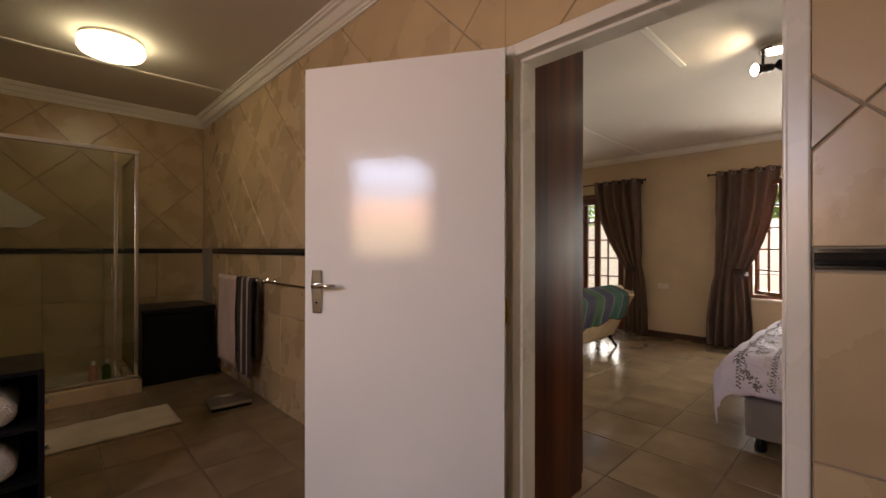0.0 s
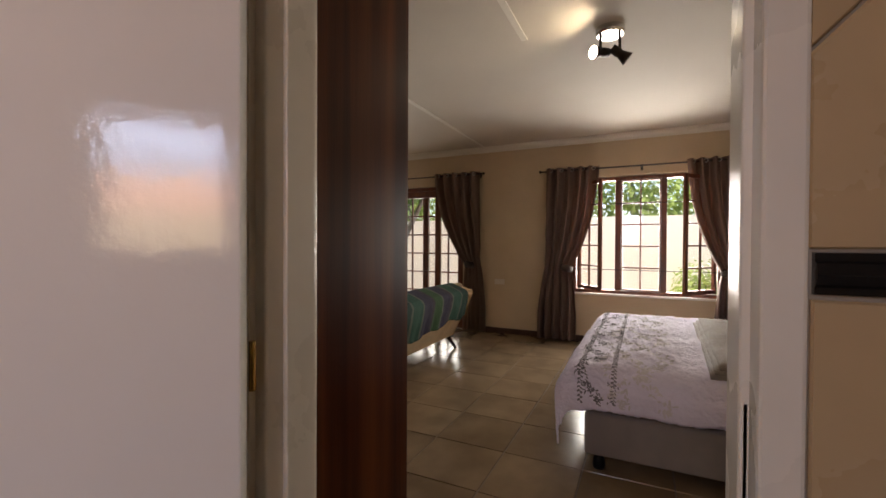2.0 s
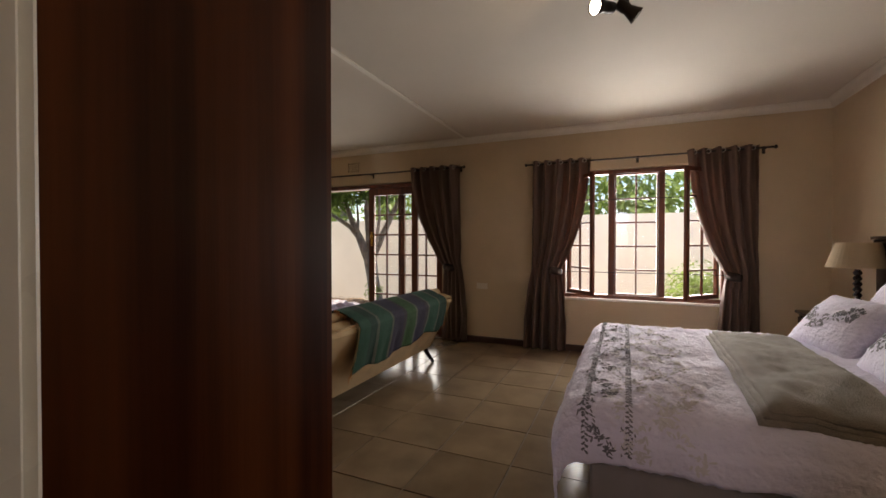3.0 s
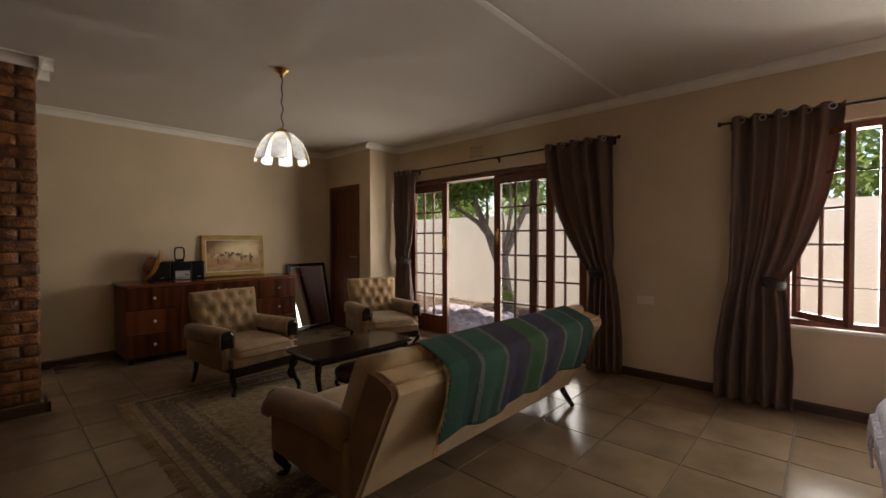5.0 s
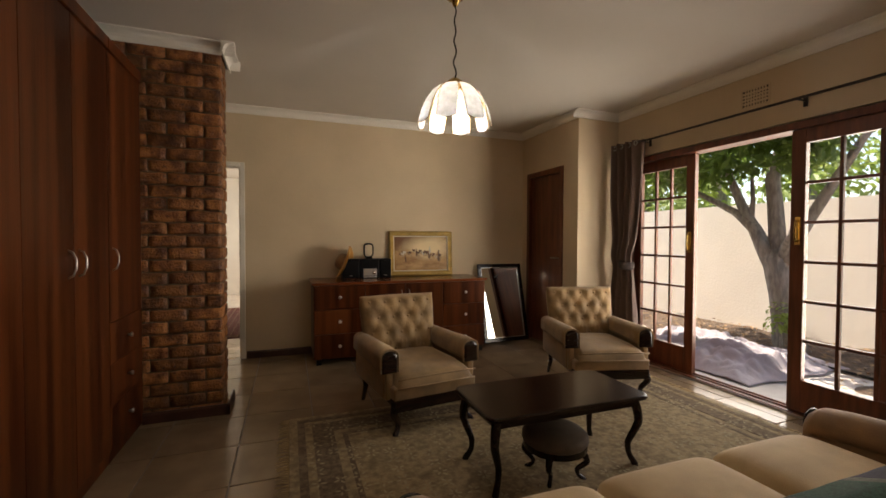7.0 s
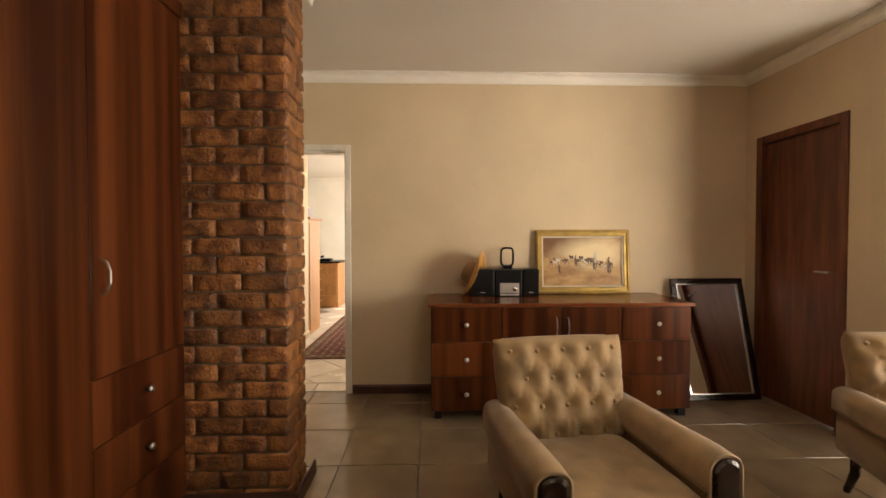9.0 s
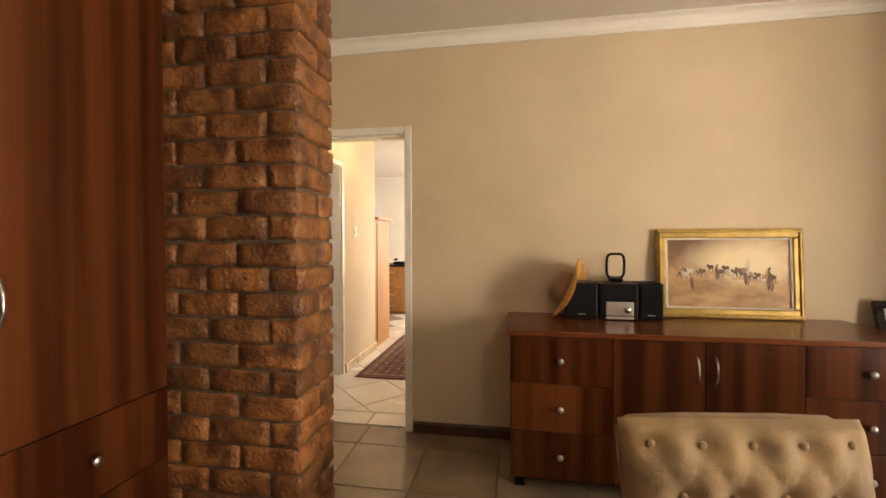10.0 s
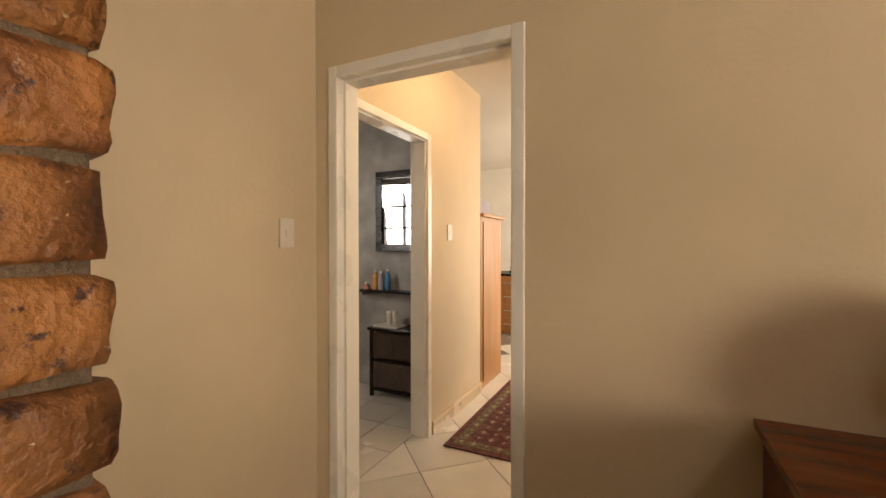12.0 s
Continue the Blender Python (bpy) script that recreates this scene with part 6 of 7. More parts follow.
for x, z0, mtl, lab in ((0.36, 0.27, REDBRICK, "red plastic shampoo bottle on the shower floor"), (0.45, 0.24, LEAF, "green plastic bottle on the shower floor")):
    bo = thing("shampoo_bottle", lab, "bottle", (x, 4.75, 0.04), "bath bottles")
    part("bottle_body", lathe(B(), [(0.030, 0), (0.034, 0.01), (0.034, 0.14), (0.022, 0.17), (0.012, 0.18)], (x, 4.75, 0.041), 16), mtl, bo, smooth=True)
    part("cap", lathe(B(), [(0.014, 0.18), (0.014, 0.21), (0.003, 0.212)], (x, 4.75, 0.041), 14), PLASTIC, bo)

hm = thing("laundry_hamper", "black lidded laundry hamper against the tiled wall", "hamper", (0.98, 4.85, 0))
part("body", bx(B(), 0.685, 1.275, 4.555, 5.10, 0.0, 0.63, 0.012), BLACK, hm)
part("lid", bx(B(), 0.675, 1.285, 4.545, 5.11, 0.63, 0.685, 0.016), BLACK, hm, "black lid")

mt = thing("bath_mat", "cream towelling bath mat on the floor", "bath mat", (0.25, 3.65, 0))
cl = part("towelling", sheet(B(), lambda u, v: (-0.30 + 1.05 * u, 3.425 + 0.46 * v + 0.005 * noise.noise((u * 20, 0, 0)), 0.010 + 0.005 * noise.noise((u * 9, v * 5, 1))), 40, 20), MATW, mt, smooth=True)
thicken(cl, 0.012)
sc = thing("bathroom_scale", "grey bathroom scale on the floor by the towels", "scale", (1.11, 3.58, 0))
SM = pose(1.11, 3.58, 0, 0, 0, -6)
part("platform", bx(B(), -0.15, 0.15, -0.13, 0.13, 0.022, 0.045, 0.008, SM), STEEL, sc, "grey platform")
part("scale_base", bx(B(), -0.14, 0.14, -0.12, 0.12, 0.0, 0.023, 0.004, SM), BLACK, sc)
part("dial_window", bx(B(), -0.05, 0.05, 0.07, 0.115, 0.0445, 0.047, 0.002, SM), PLASTIC, sc)

for y0, y1 in ((3.42, 4.42), (2.45, 3.30)):
    tr = thing("towel_rail", "chrome towel rail on the tiled wall", "towel rail", (1.33, (y0 + y1) / 2, 0.98), "towel rails")
    part("bar", rod(B(), (1.275, y0, 0.985), (1.275, y1, 0.985), 0.009), CHROME, tr)
    for y in (y0 + 0.01, y1 - 0.01):
        part("bracket", lathe_dir(B(), [(0.026, 0), (0.026, 0.006), (0.010, 0.012), (0.010, 0.07), (0.016, 0.075), (0.016, 0.095), (0.002, 0.097)], (1.357, y, 0.985), (-1, 0, 0)), CHROME, tr, smooth=True)


def towel(y0, y1, z0, mtl, label, seed):
    ob = thing("towel", label, "towel", (1.275, (y0 + y1) / 2, 0.985), "hanging towels")

    def f(u, v):
        s = v * 2 - 0.9
        y = y0 + (y1 - y0) * u
        if s < -0.04:
            x, z = 1.297, 0.985 + s * (0.985 - z0) * 0.9
        elif s < 0.04:
            q = (s + 0.04) / 0.08 * math.pi
            x, z = 1.275 + 0.022 * math.cos(q), 0.985 + 0.022 * math.sin(q)
        else:
            x, z = 1.253, 0.985 - (s - 0.04) / 1.06 * (0.985 - z0)
        w = 0.012 * math.sin(u * 15 + seed) * min(1, abs(s) * 2)
        return (x - abs(w) - (0.008 if s > 0 else 0), y + 0.01 * noise.noise((u * 4, v * 4, seed)), z + 0.012 * noise.noise((u * 4, 0, seed)))
    cl = part("cloth", sheet(B(), f, 30, 50), mtl, ob, smooth=True)
    thicken(cl, 0.009)
    return ob


STRIPED = ramp_mat("striped_towel_cloth", "Y", [(0.0, (0.05, 0.035, 0.03)), (0.22, (0.55, 0.47, 0.42)), (0.36, (0.06, 0.04, 0.035)), (0.60, (0.50, 0.42, 0.38)), (0.68, (0.05, 0.035, 0.03))], 0.95, 3.46, 3.80, grain=180, bump=0.8)
towel(3.84, 4.34, 0.22, TOWELP, "pale pink towel hanging on the chrome rail", 1)
towel(3.46, 3.80, 0.20, STRIPED, "dark and white striped towel hanging on the rail", 4)

su = thing("shelf_unit", "low black wooden shelf unit with folded towels", "shelf unit", (-0.22, 2.55, 0))
for x in (-0.50, 0.020):
    part("side_panel", bx(B(), x, x + 0.020, 2.36, 2.75, 0, 0.745, 0.003), BLACK, su)
for z in (0.06, 0.28, 0.50, 0.725):
    part("shelf_board", bx(B(), -0.48, 0.020, 2.36, 2.75, z, z + 0.020, 0.003), BLACK, su)
part("back_panel", bx(B(), -0.48, 0.020, 2.742, 2.75, 0.08, 0.725), BLACK, su)
for k, z in enumerate((0.19, 0.41, 0.60)):
    part("side_knob", lathe_dir(B(), [(0.005, 0), (0.012, 0.008), (0.010, 0.018), (0.002, 0.02)], (0.040, 2.40, z), (1, 0, 0)), STEEL, su, smooth=True)
for z in (0.08, 0.30, 0.52):
    for i in range(3):
        rt = thing("folded_towel", "folded cream towel on the black shelf", "towel", (-0.38 + 0.15 * i, 2.55, z), "folded towels")
        part("roll", lathe_dir(B(), [(0.005, 0), (0.050, 0.004), (0.062, 0.02), (0.063, 0.28), (0.050, 0.30), (0.004, 0.302)], (-0.39 + 0.145 * i, 2.40, z + 0.064), (0, 1, 0), 18), TOWELP if i % 2 else MATW, rt, smooth=True)

cl_ = thing("ceiling_lamp", "lit round flush glass ceiling lamp in the bathroom", "ceiling lamp", (0.385, 3.72, HB))
part("lamp_base", lathe(B(), [(0.185, 0.0), (0.185, -0.022), (0.004, -0.024)], (0.385, 3.72, HB), 36), WHITEPAINT, cl_)
part("diffuser", lathe(B(), [(0.178, -0.024), (0.190, -0.030), (0.192, -0.075), (0.178, -0.098), (0.10, -0.106), (0.004, -0.108)], (0.385, 3.72, HB), 40), glow("lit_diffuser", (1.0, 0.90, 0.62), 3.0), cl_, "glowing white glass", smooth=True)

# ---- hall, guest bathroom and far room ----
hr = thing("hall_runner", "dark red patterned runner rug in the hall", "rug", (2.2, 8.8, 0))
part("carpet", bx(B(), 1.755, 2.62, 7.67, 10.2, 0.002, 0.010, 0.002), RUGRED, hr)
bm = B()
bx(bm, 1.80, 1.87, 7.72, 10.15, 0.009, 0.0115)
bx(bm, 2.505, 2.575, 7.72, 10.15, 0.009, 0.0115)
bx(bm, 1.87, 2.505, 7.72, 7.79, 0.009, 0.0115)
part("border_band", bm, RUGDARK, hr, "dark patterned border")
bm = B()
rg = random.Random(5)
for i in range(9):
    for j in range(26):
        x, y = 1.80 + 0.775 * (i + 0.5) / 9, 7.72 + 2.4 * (j + 0.5) / 26
        s = 0.016 + 0.010 * ((i + j) % 2)
        bm.faces.new([bm.verts.new((x + dx * s, y + dy * s * 1.3, 0.0128)) for dx, dy in ((1, 0), (0.3, 0.3), (0, 1), (-0.3, 0.3), (-1, 0), (-0.3, -0.3), (0, -1), (0.3, -0.3))])
tagged(part("motif_pattern", bm, RUGMOTIF, hr, "pale woven motifs"), kind="stuff")

hc = thing("hall_cabinet", "tall golden oak cabinet standing past the hall corner", "cabinet", (1.4, 9.1, 0))
part("body", bx(B(), 1.05, 1.60, 8.745, 9.32, 0.0, 1.545, 0.004), OAK, hc)
part("top", bx(B(), 1.03, 1.635, 8.735, 9.345, 1.545, 1.575, 0.005), OAK, hc)
part("side_panel", bx(B(), 1.60, 1.61, 8.80, 9.28, 0.06, 1.50, 0.003), OAK, hc)
hx = thing("storage_box", "grey box on top of the hall cabinet", "box", (1.3, 9.0, 1.575))
part("carton", bx(B(), 1.10, 1.52, 8.80, 9.20, 1.576, 1.72, 0.004), CLOTHG, hx)
fd = thing("drawer_unit", "pale oak desk drawer unit in the far room", "drawers", (1.3, 11.4, 0))
part("body", bx(B(), 0.75, 1.46, 11.13, 11.75, 0.0, 0.84, 0.004), OAK, fd)
part("top", bx(B(), 0.72, 1.50, 11.10, 11.78, 0.84, 0.87, 0.004), BLACK, fd, "dark desk top")
for k in range(4):
    dw = part("drawer", bx(B(), 0.78, 1.43, 11.112, 11.131, 0.04 + 0.20 * k, 0.23 + 0.20 * k, 0.003), OAK, fd)
    part("pull", bx(B(), 1.05, 1.16, 11.095, 11.112, 0.13 + 0.20 * k, 0.145 + 0.20 * k, 0.003), STEEL, dw)
tp = thing("telephone", "black desk telephone on the far desk", "telephone", (1.2, 11.3, 0.87))
part("base", bx(B(), 1.10, 1.30, 11.22, 11.42, 0.871, 0.92, 0.010), BLACK, tp)
part("handset", tube(B(), [(1.12, 11.25, 0.95), (1.14, 11.32, 0.965), (1.12, 11.39, 0.95)], 0.020), BLACK, tp, smooth=True)
# unseen window, added to account for the far room's fill lamp
wf = tagged(new("window_3"), "unseen window frame added beside the far room fill lamp", "window", kind="structure")
for y0, y1, z0, z1 in ((10.10, 10.15, 0.9, 2.1), (11.55, 11.60, 0.9, 2.1), (10.15, 11.55, 0.9, 0.95), (10.15, 11.55, 2.05, 2.1), (10.83, 10.87, 0.95, 2.05)):
    part("frame_member", bx(B(), 3.88, 3.94, y0, y1, z0, z1), WHITEPAINT, wf)
wg = tagged(new("window_4"), "dark guest bathroom window with small panes", "window", kind="structure")
for x0, x1, z0, z1 in ((-0.25, -0.21, 1.2, 2.1), (0.38, 0.42, 1.2, 2.1), (-0.21, 0.38, 1.2, 1.24), (-0.21, 0.38, 2.06, 2.1), (0.07, 0.10, 1.24, 2.06), (-0.21, 0.38, 1.50, 1.525), (-0.21, 0.38, 1.78, 1.805)):
    part("frame_member", bx(B(), x0, x1, 6.70, 6.75, z0, z1), IRON, wg)

mc = thing("mirror_cabinet", "dark framed mirror cabinet on the guest bathroom wall", "mirror cabinet", (1.0, 8.40, 1.6))
part("case", bx(B(), 0.775, 1.25, 8.345, 8.449, 1.24, 1.93, 0.004), DARKWOOD, mc)
bm = B()
for x0, x1, z0, z1 in ((0.77, 1.255, 1.235, 1.30), (0.77, 1.255, 1.87, 1.935), (0.77, 0.835, 1.30, 1.87), (1.19, 1.255, 1.30, 1.87)):
    bx(bm, x0, x1, 8.325, 8.346, z0, z1, 0.004)
part("mirror_frame", bm, DARKWOOD, mc)
part("glass", bx(B(), 0.833, 1.192, 8.334, 8.340, 1.298, 1.872), MIRROR, mc, "mirror glass")
gs = thing("wall_shelf", "narrow dark glass wall shelf", "shelf", (0.9, 8.38, 0.88))
part("board", bx(B(), 0.55, 1.25, 8.30, 8.449, 0.875, 0.890, 0.003), BLACK, gs)
for x in (0.62, 1.18):
    part("bracket", bx(B(), x, x + 0.012, 8.32, 8.449, 0.845, 0.875, 0.002), STEEL, gs)
for x, r, h, mtl, lab in ((0.64, 0.035, 0.05, REDBRICK, "red round soap box on the glass shelf"), (0.74, 0.030, 0.16, STRAW, "orange plastic bottle on the glass shelf"), (0.80, 0.028, 0.15, CLOTHG, "white and blue bottle on the glass shelf"), (0.87, 0.024, 0.17, mat("blue_plastic", (0.04, 0.22, 0.42), 0.35), "blue plastic tube on the glass shelf")):
    tb = thing("toiletry_bottle", lab, "bottle", (x, 8.37, 0.89), "shelf bottles")
    part("bottle_body", lathe(B(), [(r * 0.9, 0), (r, 0.008), (r, h * 0.75), (r * 0.5, h * 0.88), (r * 0.4, h)], (x, 8.37, 0.891), 16), mtl, tb, smooth=True)
    part("cap", lathe(B(), [(r * 0.45, h), (r * 0.45, h + 0.02), (0.003, h + 0.021)], (x, 8.37, 0.891), 12), PLASTIC, tb)
bk = thing("basket_drawers", "dark wicker basket drawer unit in the guest bathroom", "basket unit", (1.0, 8.32, 0))
part("top", bx(B(), 0.775, 1.27, 8.19, 8.445, 0.565, 0.590, 0.004), DARKWOOD, bk)
for x in (0.79, 1.225):
    for y in (8.205, 8.40):
        part("leg", bx(B(), x, x + 0.03, y, y + 0.03, 0, 0.565, 0.002), DARKWOOD, bk)
for z in (0.05, 0.30):
    part("rail", bx(B(), 0.82, 1.225, 8.21, 8.43, z, z + 0.02), DARKWOOD, bk)
for x0, x1, z0, z1 in ((0.825, 1.015, 0.33, 0.55), (1.03, 1.22, 0.33, 0.55), (0.825, 1.22, 0.08, 0.29)):
    bs = part("basket", bx(B(), x0, x1, 8.215, 8.42, z0, z1, 0.01), WICKER, bk, "woven wicker basket")
    n = int((z1 - z0) / 0.018)
    for i in range(n):
        z = z0 + 0.012 + i * 0.018
        pts = [(x0 + (x1 - x0) * k / 20, 8.212 - 0.005 * math.cos(k * math.pi + i * math.pi), z) for k in range(21)]
        part("weave", tube(B(), pts, 0.007, 6), WICKER, bs)
tr_ = thing("soap_tray", "white folded cloth and tubes on the basket unit", "tray", (0.95, 8.28, 0.59))
part("cloth", bx(B(), 0.81, 1.06, 8.22, 8.38, 0.591, 0.606, 0.006), PLASTIC, tr_)
for x in (0.94, 1.00):
    part("tube", lathe(B(), [(0.018, 0), (0.020, 0.02), (0.026, 0.09), (0.027, 0.12), (0.004, 0.122)], (x, 8.29, 0.606), 14), PLASTIC, tr_, "white cosmetic tube", smooth=True)
# glowing disc added out of view, to go with the hall fill
hl = thing("hall_ceiling_lamp", "unseen glowing disc added on the hall ceiling", "ceiling lamp", (2.25, 7.6, 2.60))
part("diffuser", lathe(B(), [(0.12, 0.0), (0.125, -0.03), (0.10, -0.055), (0.004, -0.06)], (2.25, 7.6, 2.60), 30), BULB, hl, smooth=True)

# ---- garden ----
def leaf_mesh(bm, c, n, l, w):
    """One small pointed leaf, bent along its middle."""
    n = Vector(n).normalized()
    q = n.to_track_quat("Z", "Y") @ Euler((0, 0, random.uniform(0, 6.28))).to_quaternion()
    pts = [(-l / 2, 0, 0), (-l * 0.1, w / 2, w * 0.18), (l / 2, 0, -w * 0.1), (-l * 0.1, -w / 2, w * 0.18)]
    v = [bm.verts.new(Vector(c) + q @ Vector(p)) for p in pts]
    bm.faces.new((v[0], v[1], v[2]))
    bm.faces.new((v[0], v[2], v[3]))


def crown(bm, blobs, count, l, w, rg):
    for _ in range(count):
        c, r = rg.choice(blobs)
        d = Vector((rg.gauss(0, 1), rg.gauss(0, 1), rg.gauss(0, 1))).normalized()
        p = Vector(c) + d * r * (rg.random() ** 0.45) * Vector((1, 1, 0.75)).length / 1.6
        k = rg.uniform(0.7, 1.3)
        leaf_mesh(bm, p, d + Vector((rg.uniform(-0.6, 0.6), rg.uniform(-0.6, 0.6), 0.6)), l * k, w * k)


random.seed(5)
rt = random.Random(17)
tree = thing("garden_tree", "grey-barked garden tree with several limbs and dark leaves by the wall", "tree", (8.55, 5.05, 0))
bm = B()
tube(bm, [(8.58, 5.06, -0.10), (8.56, 5.09, 0.06), (8.54, 5.12, 0.30), (8.52, 5.15, 0.60), (8.50, 5.18, 0.85), (8.49, 5.20, 1.05), (8.48, 5.22, 1.16)], [0.20, 0.155, 0.128, 0.120, 0.128, 0.135, 0.09], 16)
limbs = [([(8.49, 5.22, 0.95), (8.46, 5.32, 1.18), (8.43, 5.42, 1.42), (8.38, 5.62, 1.62), (8.32, 5.90, 1.80), (8.28, 6.15, 1.95), (8.2, 6.4, 2.3)], [0.105, 0.090, 0.072, 0.045, 0.036, 0.030, 0.018]),
         ([(8.44, 5.38, 1.34), (8.42, 5.52, 1.60), (8.40, 5.62, 1.85), (8.36, 5.70, 2.10), (8.3, 5.85, 2.7)], [0.070, 0.060, 0.052, 0.042, 0.02]),
         ([(8.42, 5.46, 1.46), (8.46, 5.46, 1.75), (8.48, 5.50, 2.2)], [0.036, 0.028, 0.016]),
         ([(8.50, 5.20, 0.98), (8.54, 5.22, 1.30), (8.56, 5.26, 1.65), (8.56, 5.30, 2.00), (8.60, 5.22, 2.5), (8.6, 5.2, 3.2)], [0.110, 0.088, 0.082, 0.078, 0.055, 0.03]),
         ([(8.50, 5.14, 1.00), (8.50, 5.00, 1.25), (8.50, 4.86, 1.52), (8.46, 4.62, 1.90), (8.38, 4.35, 2.3), (8.3, 4.0, 2.7)], [0.085, 0.070, 0.060, 0.050, 0.036, 0.02]),
         ([(8.46, 5.12, 1.06), (8.36, 5.02, 1.22), (8.26, 4.90, 1.32), (8.10, 4.72, 1.75), (7.9, 4.6, 2.2)], [0.050, 0.042, 0.036, 0.028, 0.016])]
part("trunk", bm, BARK, tree, smooth=True)
for p, r in limbs:
    part("limb", tube(B(), p, r, 10), BARK, tree, smooth=True)
bm = B()
blobs = [((7.7, 6.3, 2.65), 0.7), ((7.8, 5.6, 2.85), 0.8), ((7.9, 5.2, 3.1), 0.85), ((7.8, 4.7, 2.8), 0.55), ((7.4, 5.5, 2.8), 0.6), ((7.9, 6.6, 2.9), 0.8), ((7.7, 7.3, 2.9), 0.8), ((8.25, 6.25, 2.25), 0.45), ((8.3, 5.75, 2.30), 0.42), ((8.2, 5.25, 2.45), 0.45), ((8.25, 4.75, 2.35), 0.40), ((8.3, 6.9, 2.4), 0.55)]
crown(bm, blobs, 5600, 0.145, 0.052, rt)
tagged(part("crown", bm, LEAF, tree, "dark glossy leaves"), kind="stuff")

hedge = thing("background_trees", "bright green tree foliage beyond the boundary wall", "trees", (11.5, 2.5, 0))
bm = B()
blobs = []
for k in range(40):
    y = -9 + 25 * k / 40 + rt.uniform(-0.3, 0.3)
    blobs.append(((rt.uniform(10.6, 12.5), y, rt.uniform(1.7, 3.4)), rt.uniform(0.8, 1.5)))
crown(bm, blobs, 26000, 0.17, 0.085, rt)
tagged(part("foliage", bm, LEAF2, hedge), kind="stuff")
bm = B()
for k in range(12):
    y = -8 + 2.0 * k + rt.uniform(-0.5, 0.5)
    tube(bm, [(11.6, y, -0.1), (11.6, y + 0.1, 1.6), (11.5, y + 0.3, 3.0)], [0.14, 0.11, 0.06])
tagged(part("trunks", bm, BARK, hedge), kind="stuff")

for c, r, n, mtl, lab in (((8.75, -0.55, 0.62), 0.42, 1500, LEAF2, "bright green garden bush against the wall"), ((8.34, 5.03, 0.36), 0.20, 170, LEAF2, "small green shoots beside the tree trunk"), ((8.9, 3.6, 0.35), 0.25, 160, LEAF2, "low green plant by the garden wall")):
    bu = thing("garden_bush", lab, "bush", (c[0], c[1], 0), "garden bushes")
    bm = B()
    crown(bm, [(c, r), ((c[0] + 0.1, c[1] + 0.25 * r, c[2] - 0.4 * r), r * 0.8), ((c[0], c[1] - 0.5 * r, c[2] - 0.2 * r), r * 0.7)], n, 0.075, 0.036, rt)
    tagged(part("leaves", bm, mtl, bu), kind="stuff")
    part("stems", tube(B(), [(c[0], c[1], -0.08), (c[0] + 0.02, c[1] + 0.02, c[2] * 0.5), (c[0], c[1], c[2])], [0.02, 0.014, 0.006]), BARK, bu)


# dust sheet thrown over a heap on the paving
def heap(u, v):
    x, y = 6.70 + 1.45 * u + 0.06 * noise.noise((v * 4, 0, 0)), 4.30 + 1.75 * v + 0.10 * noise.noise((u * 4, 3, 0))
    h = 0.17 * math.exp(-(((u - 0.55) / 0.28) ** 2 + ((v - 0.62) / 0.30) ** 2)) + 0.16 * math.exp(-(((u - 0.35) / 0.25) ** 2 + ((v - 0.25) / 0.25) ** 2))
    f = abs(noise.noise((u * 7 + v * 4, v * 6 - u * 3, 1))) * 0.11 + abs(noise.noise((u * 16, v * 14, 2))) * 0.07 + abs(noise.noise((u * 34, v * 30, 5))) * 0.03
    e = min(1, min(u, 1 - u, v, 1 - v) * 9)
    return (x, y, 0.004 + (h + f) * e + 0.012 * f * 8 * (1 - e))


ds = thing("dust_sheet", "crumpled grey dust sheet lying on the paving", "cloth", (7.4, 5.1, 0))
cl = part("cloth", sheet(B(), heap, 80, 80), CLOTHG, ds, smooth=True)
thicken(cl, 0.006)
bm, rg = B(), random.Random(9)
for _ in range(900):
    x, y = rg.uniform(7.9, 9.15), rg.uniform(-3, 9)
    leaf_mesh(bm, (x, y, 0.03 + rg.uniform(0, 0.03)), (rg.uniform(-0.4, 0.4), rg.uniform(-0.4, 0.4), 1), 0.07, 0.035)
for _ in range(160):
    leaf_mesh(bm, (rg.uniform(6.7, 7.95), rg.uniform(2, 7), 0.004), (rg.uniform(-0.2, 0.2), rg.uniform(-0.2, 0.2), 1), 0.05, 0.03)
solid("fallen_leaves", bm, mat("dry_leaf", (0.30, 0.19, 0.10), 0.8, var=0.4, rnd=0.2), "dry fallen leaves on the garden soil", "leaves", "stuff")
hose = thing("garden_hose", "black garden hose lying on the paving", "hose", (7.9, 4.7, 0))
part("pipe", tube(B(), [(8.0, 5.3, 0.015), (7.95, 4.9, 0.02), (7.98, 4.5, 0.015), (7.92, 4.0, 0.02), (7.96, 3.4, 0.02)], 0.014), BLACK, hose, smooth=True)

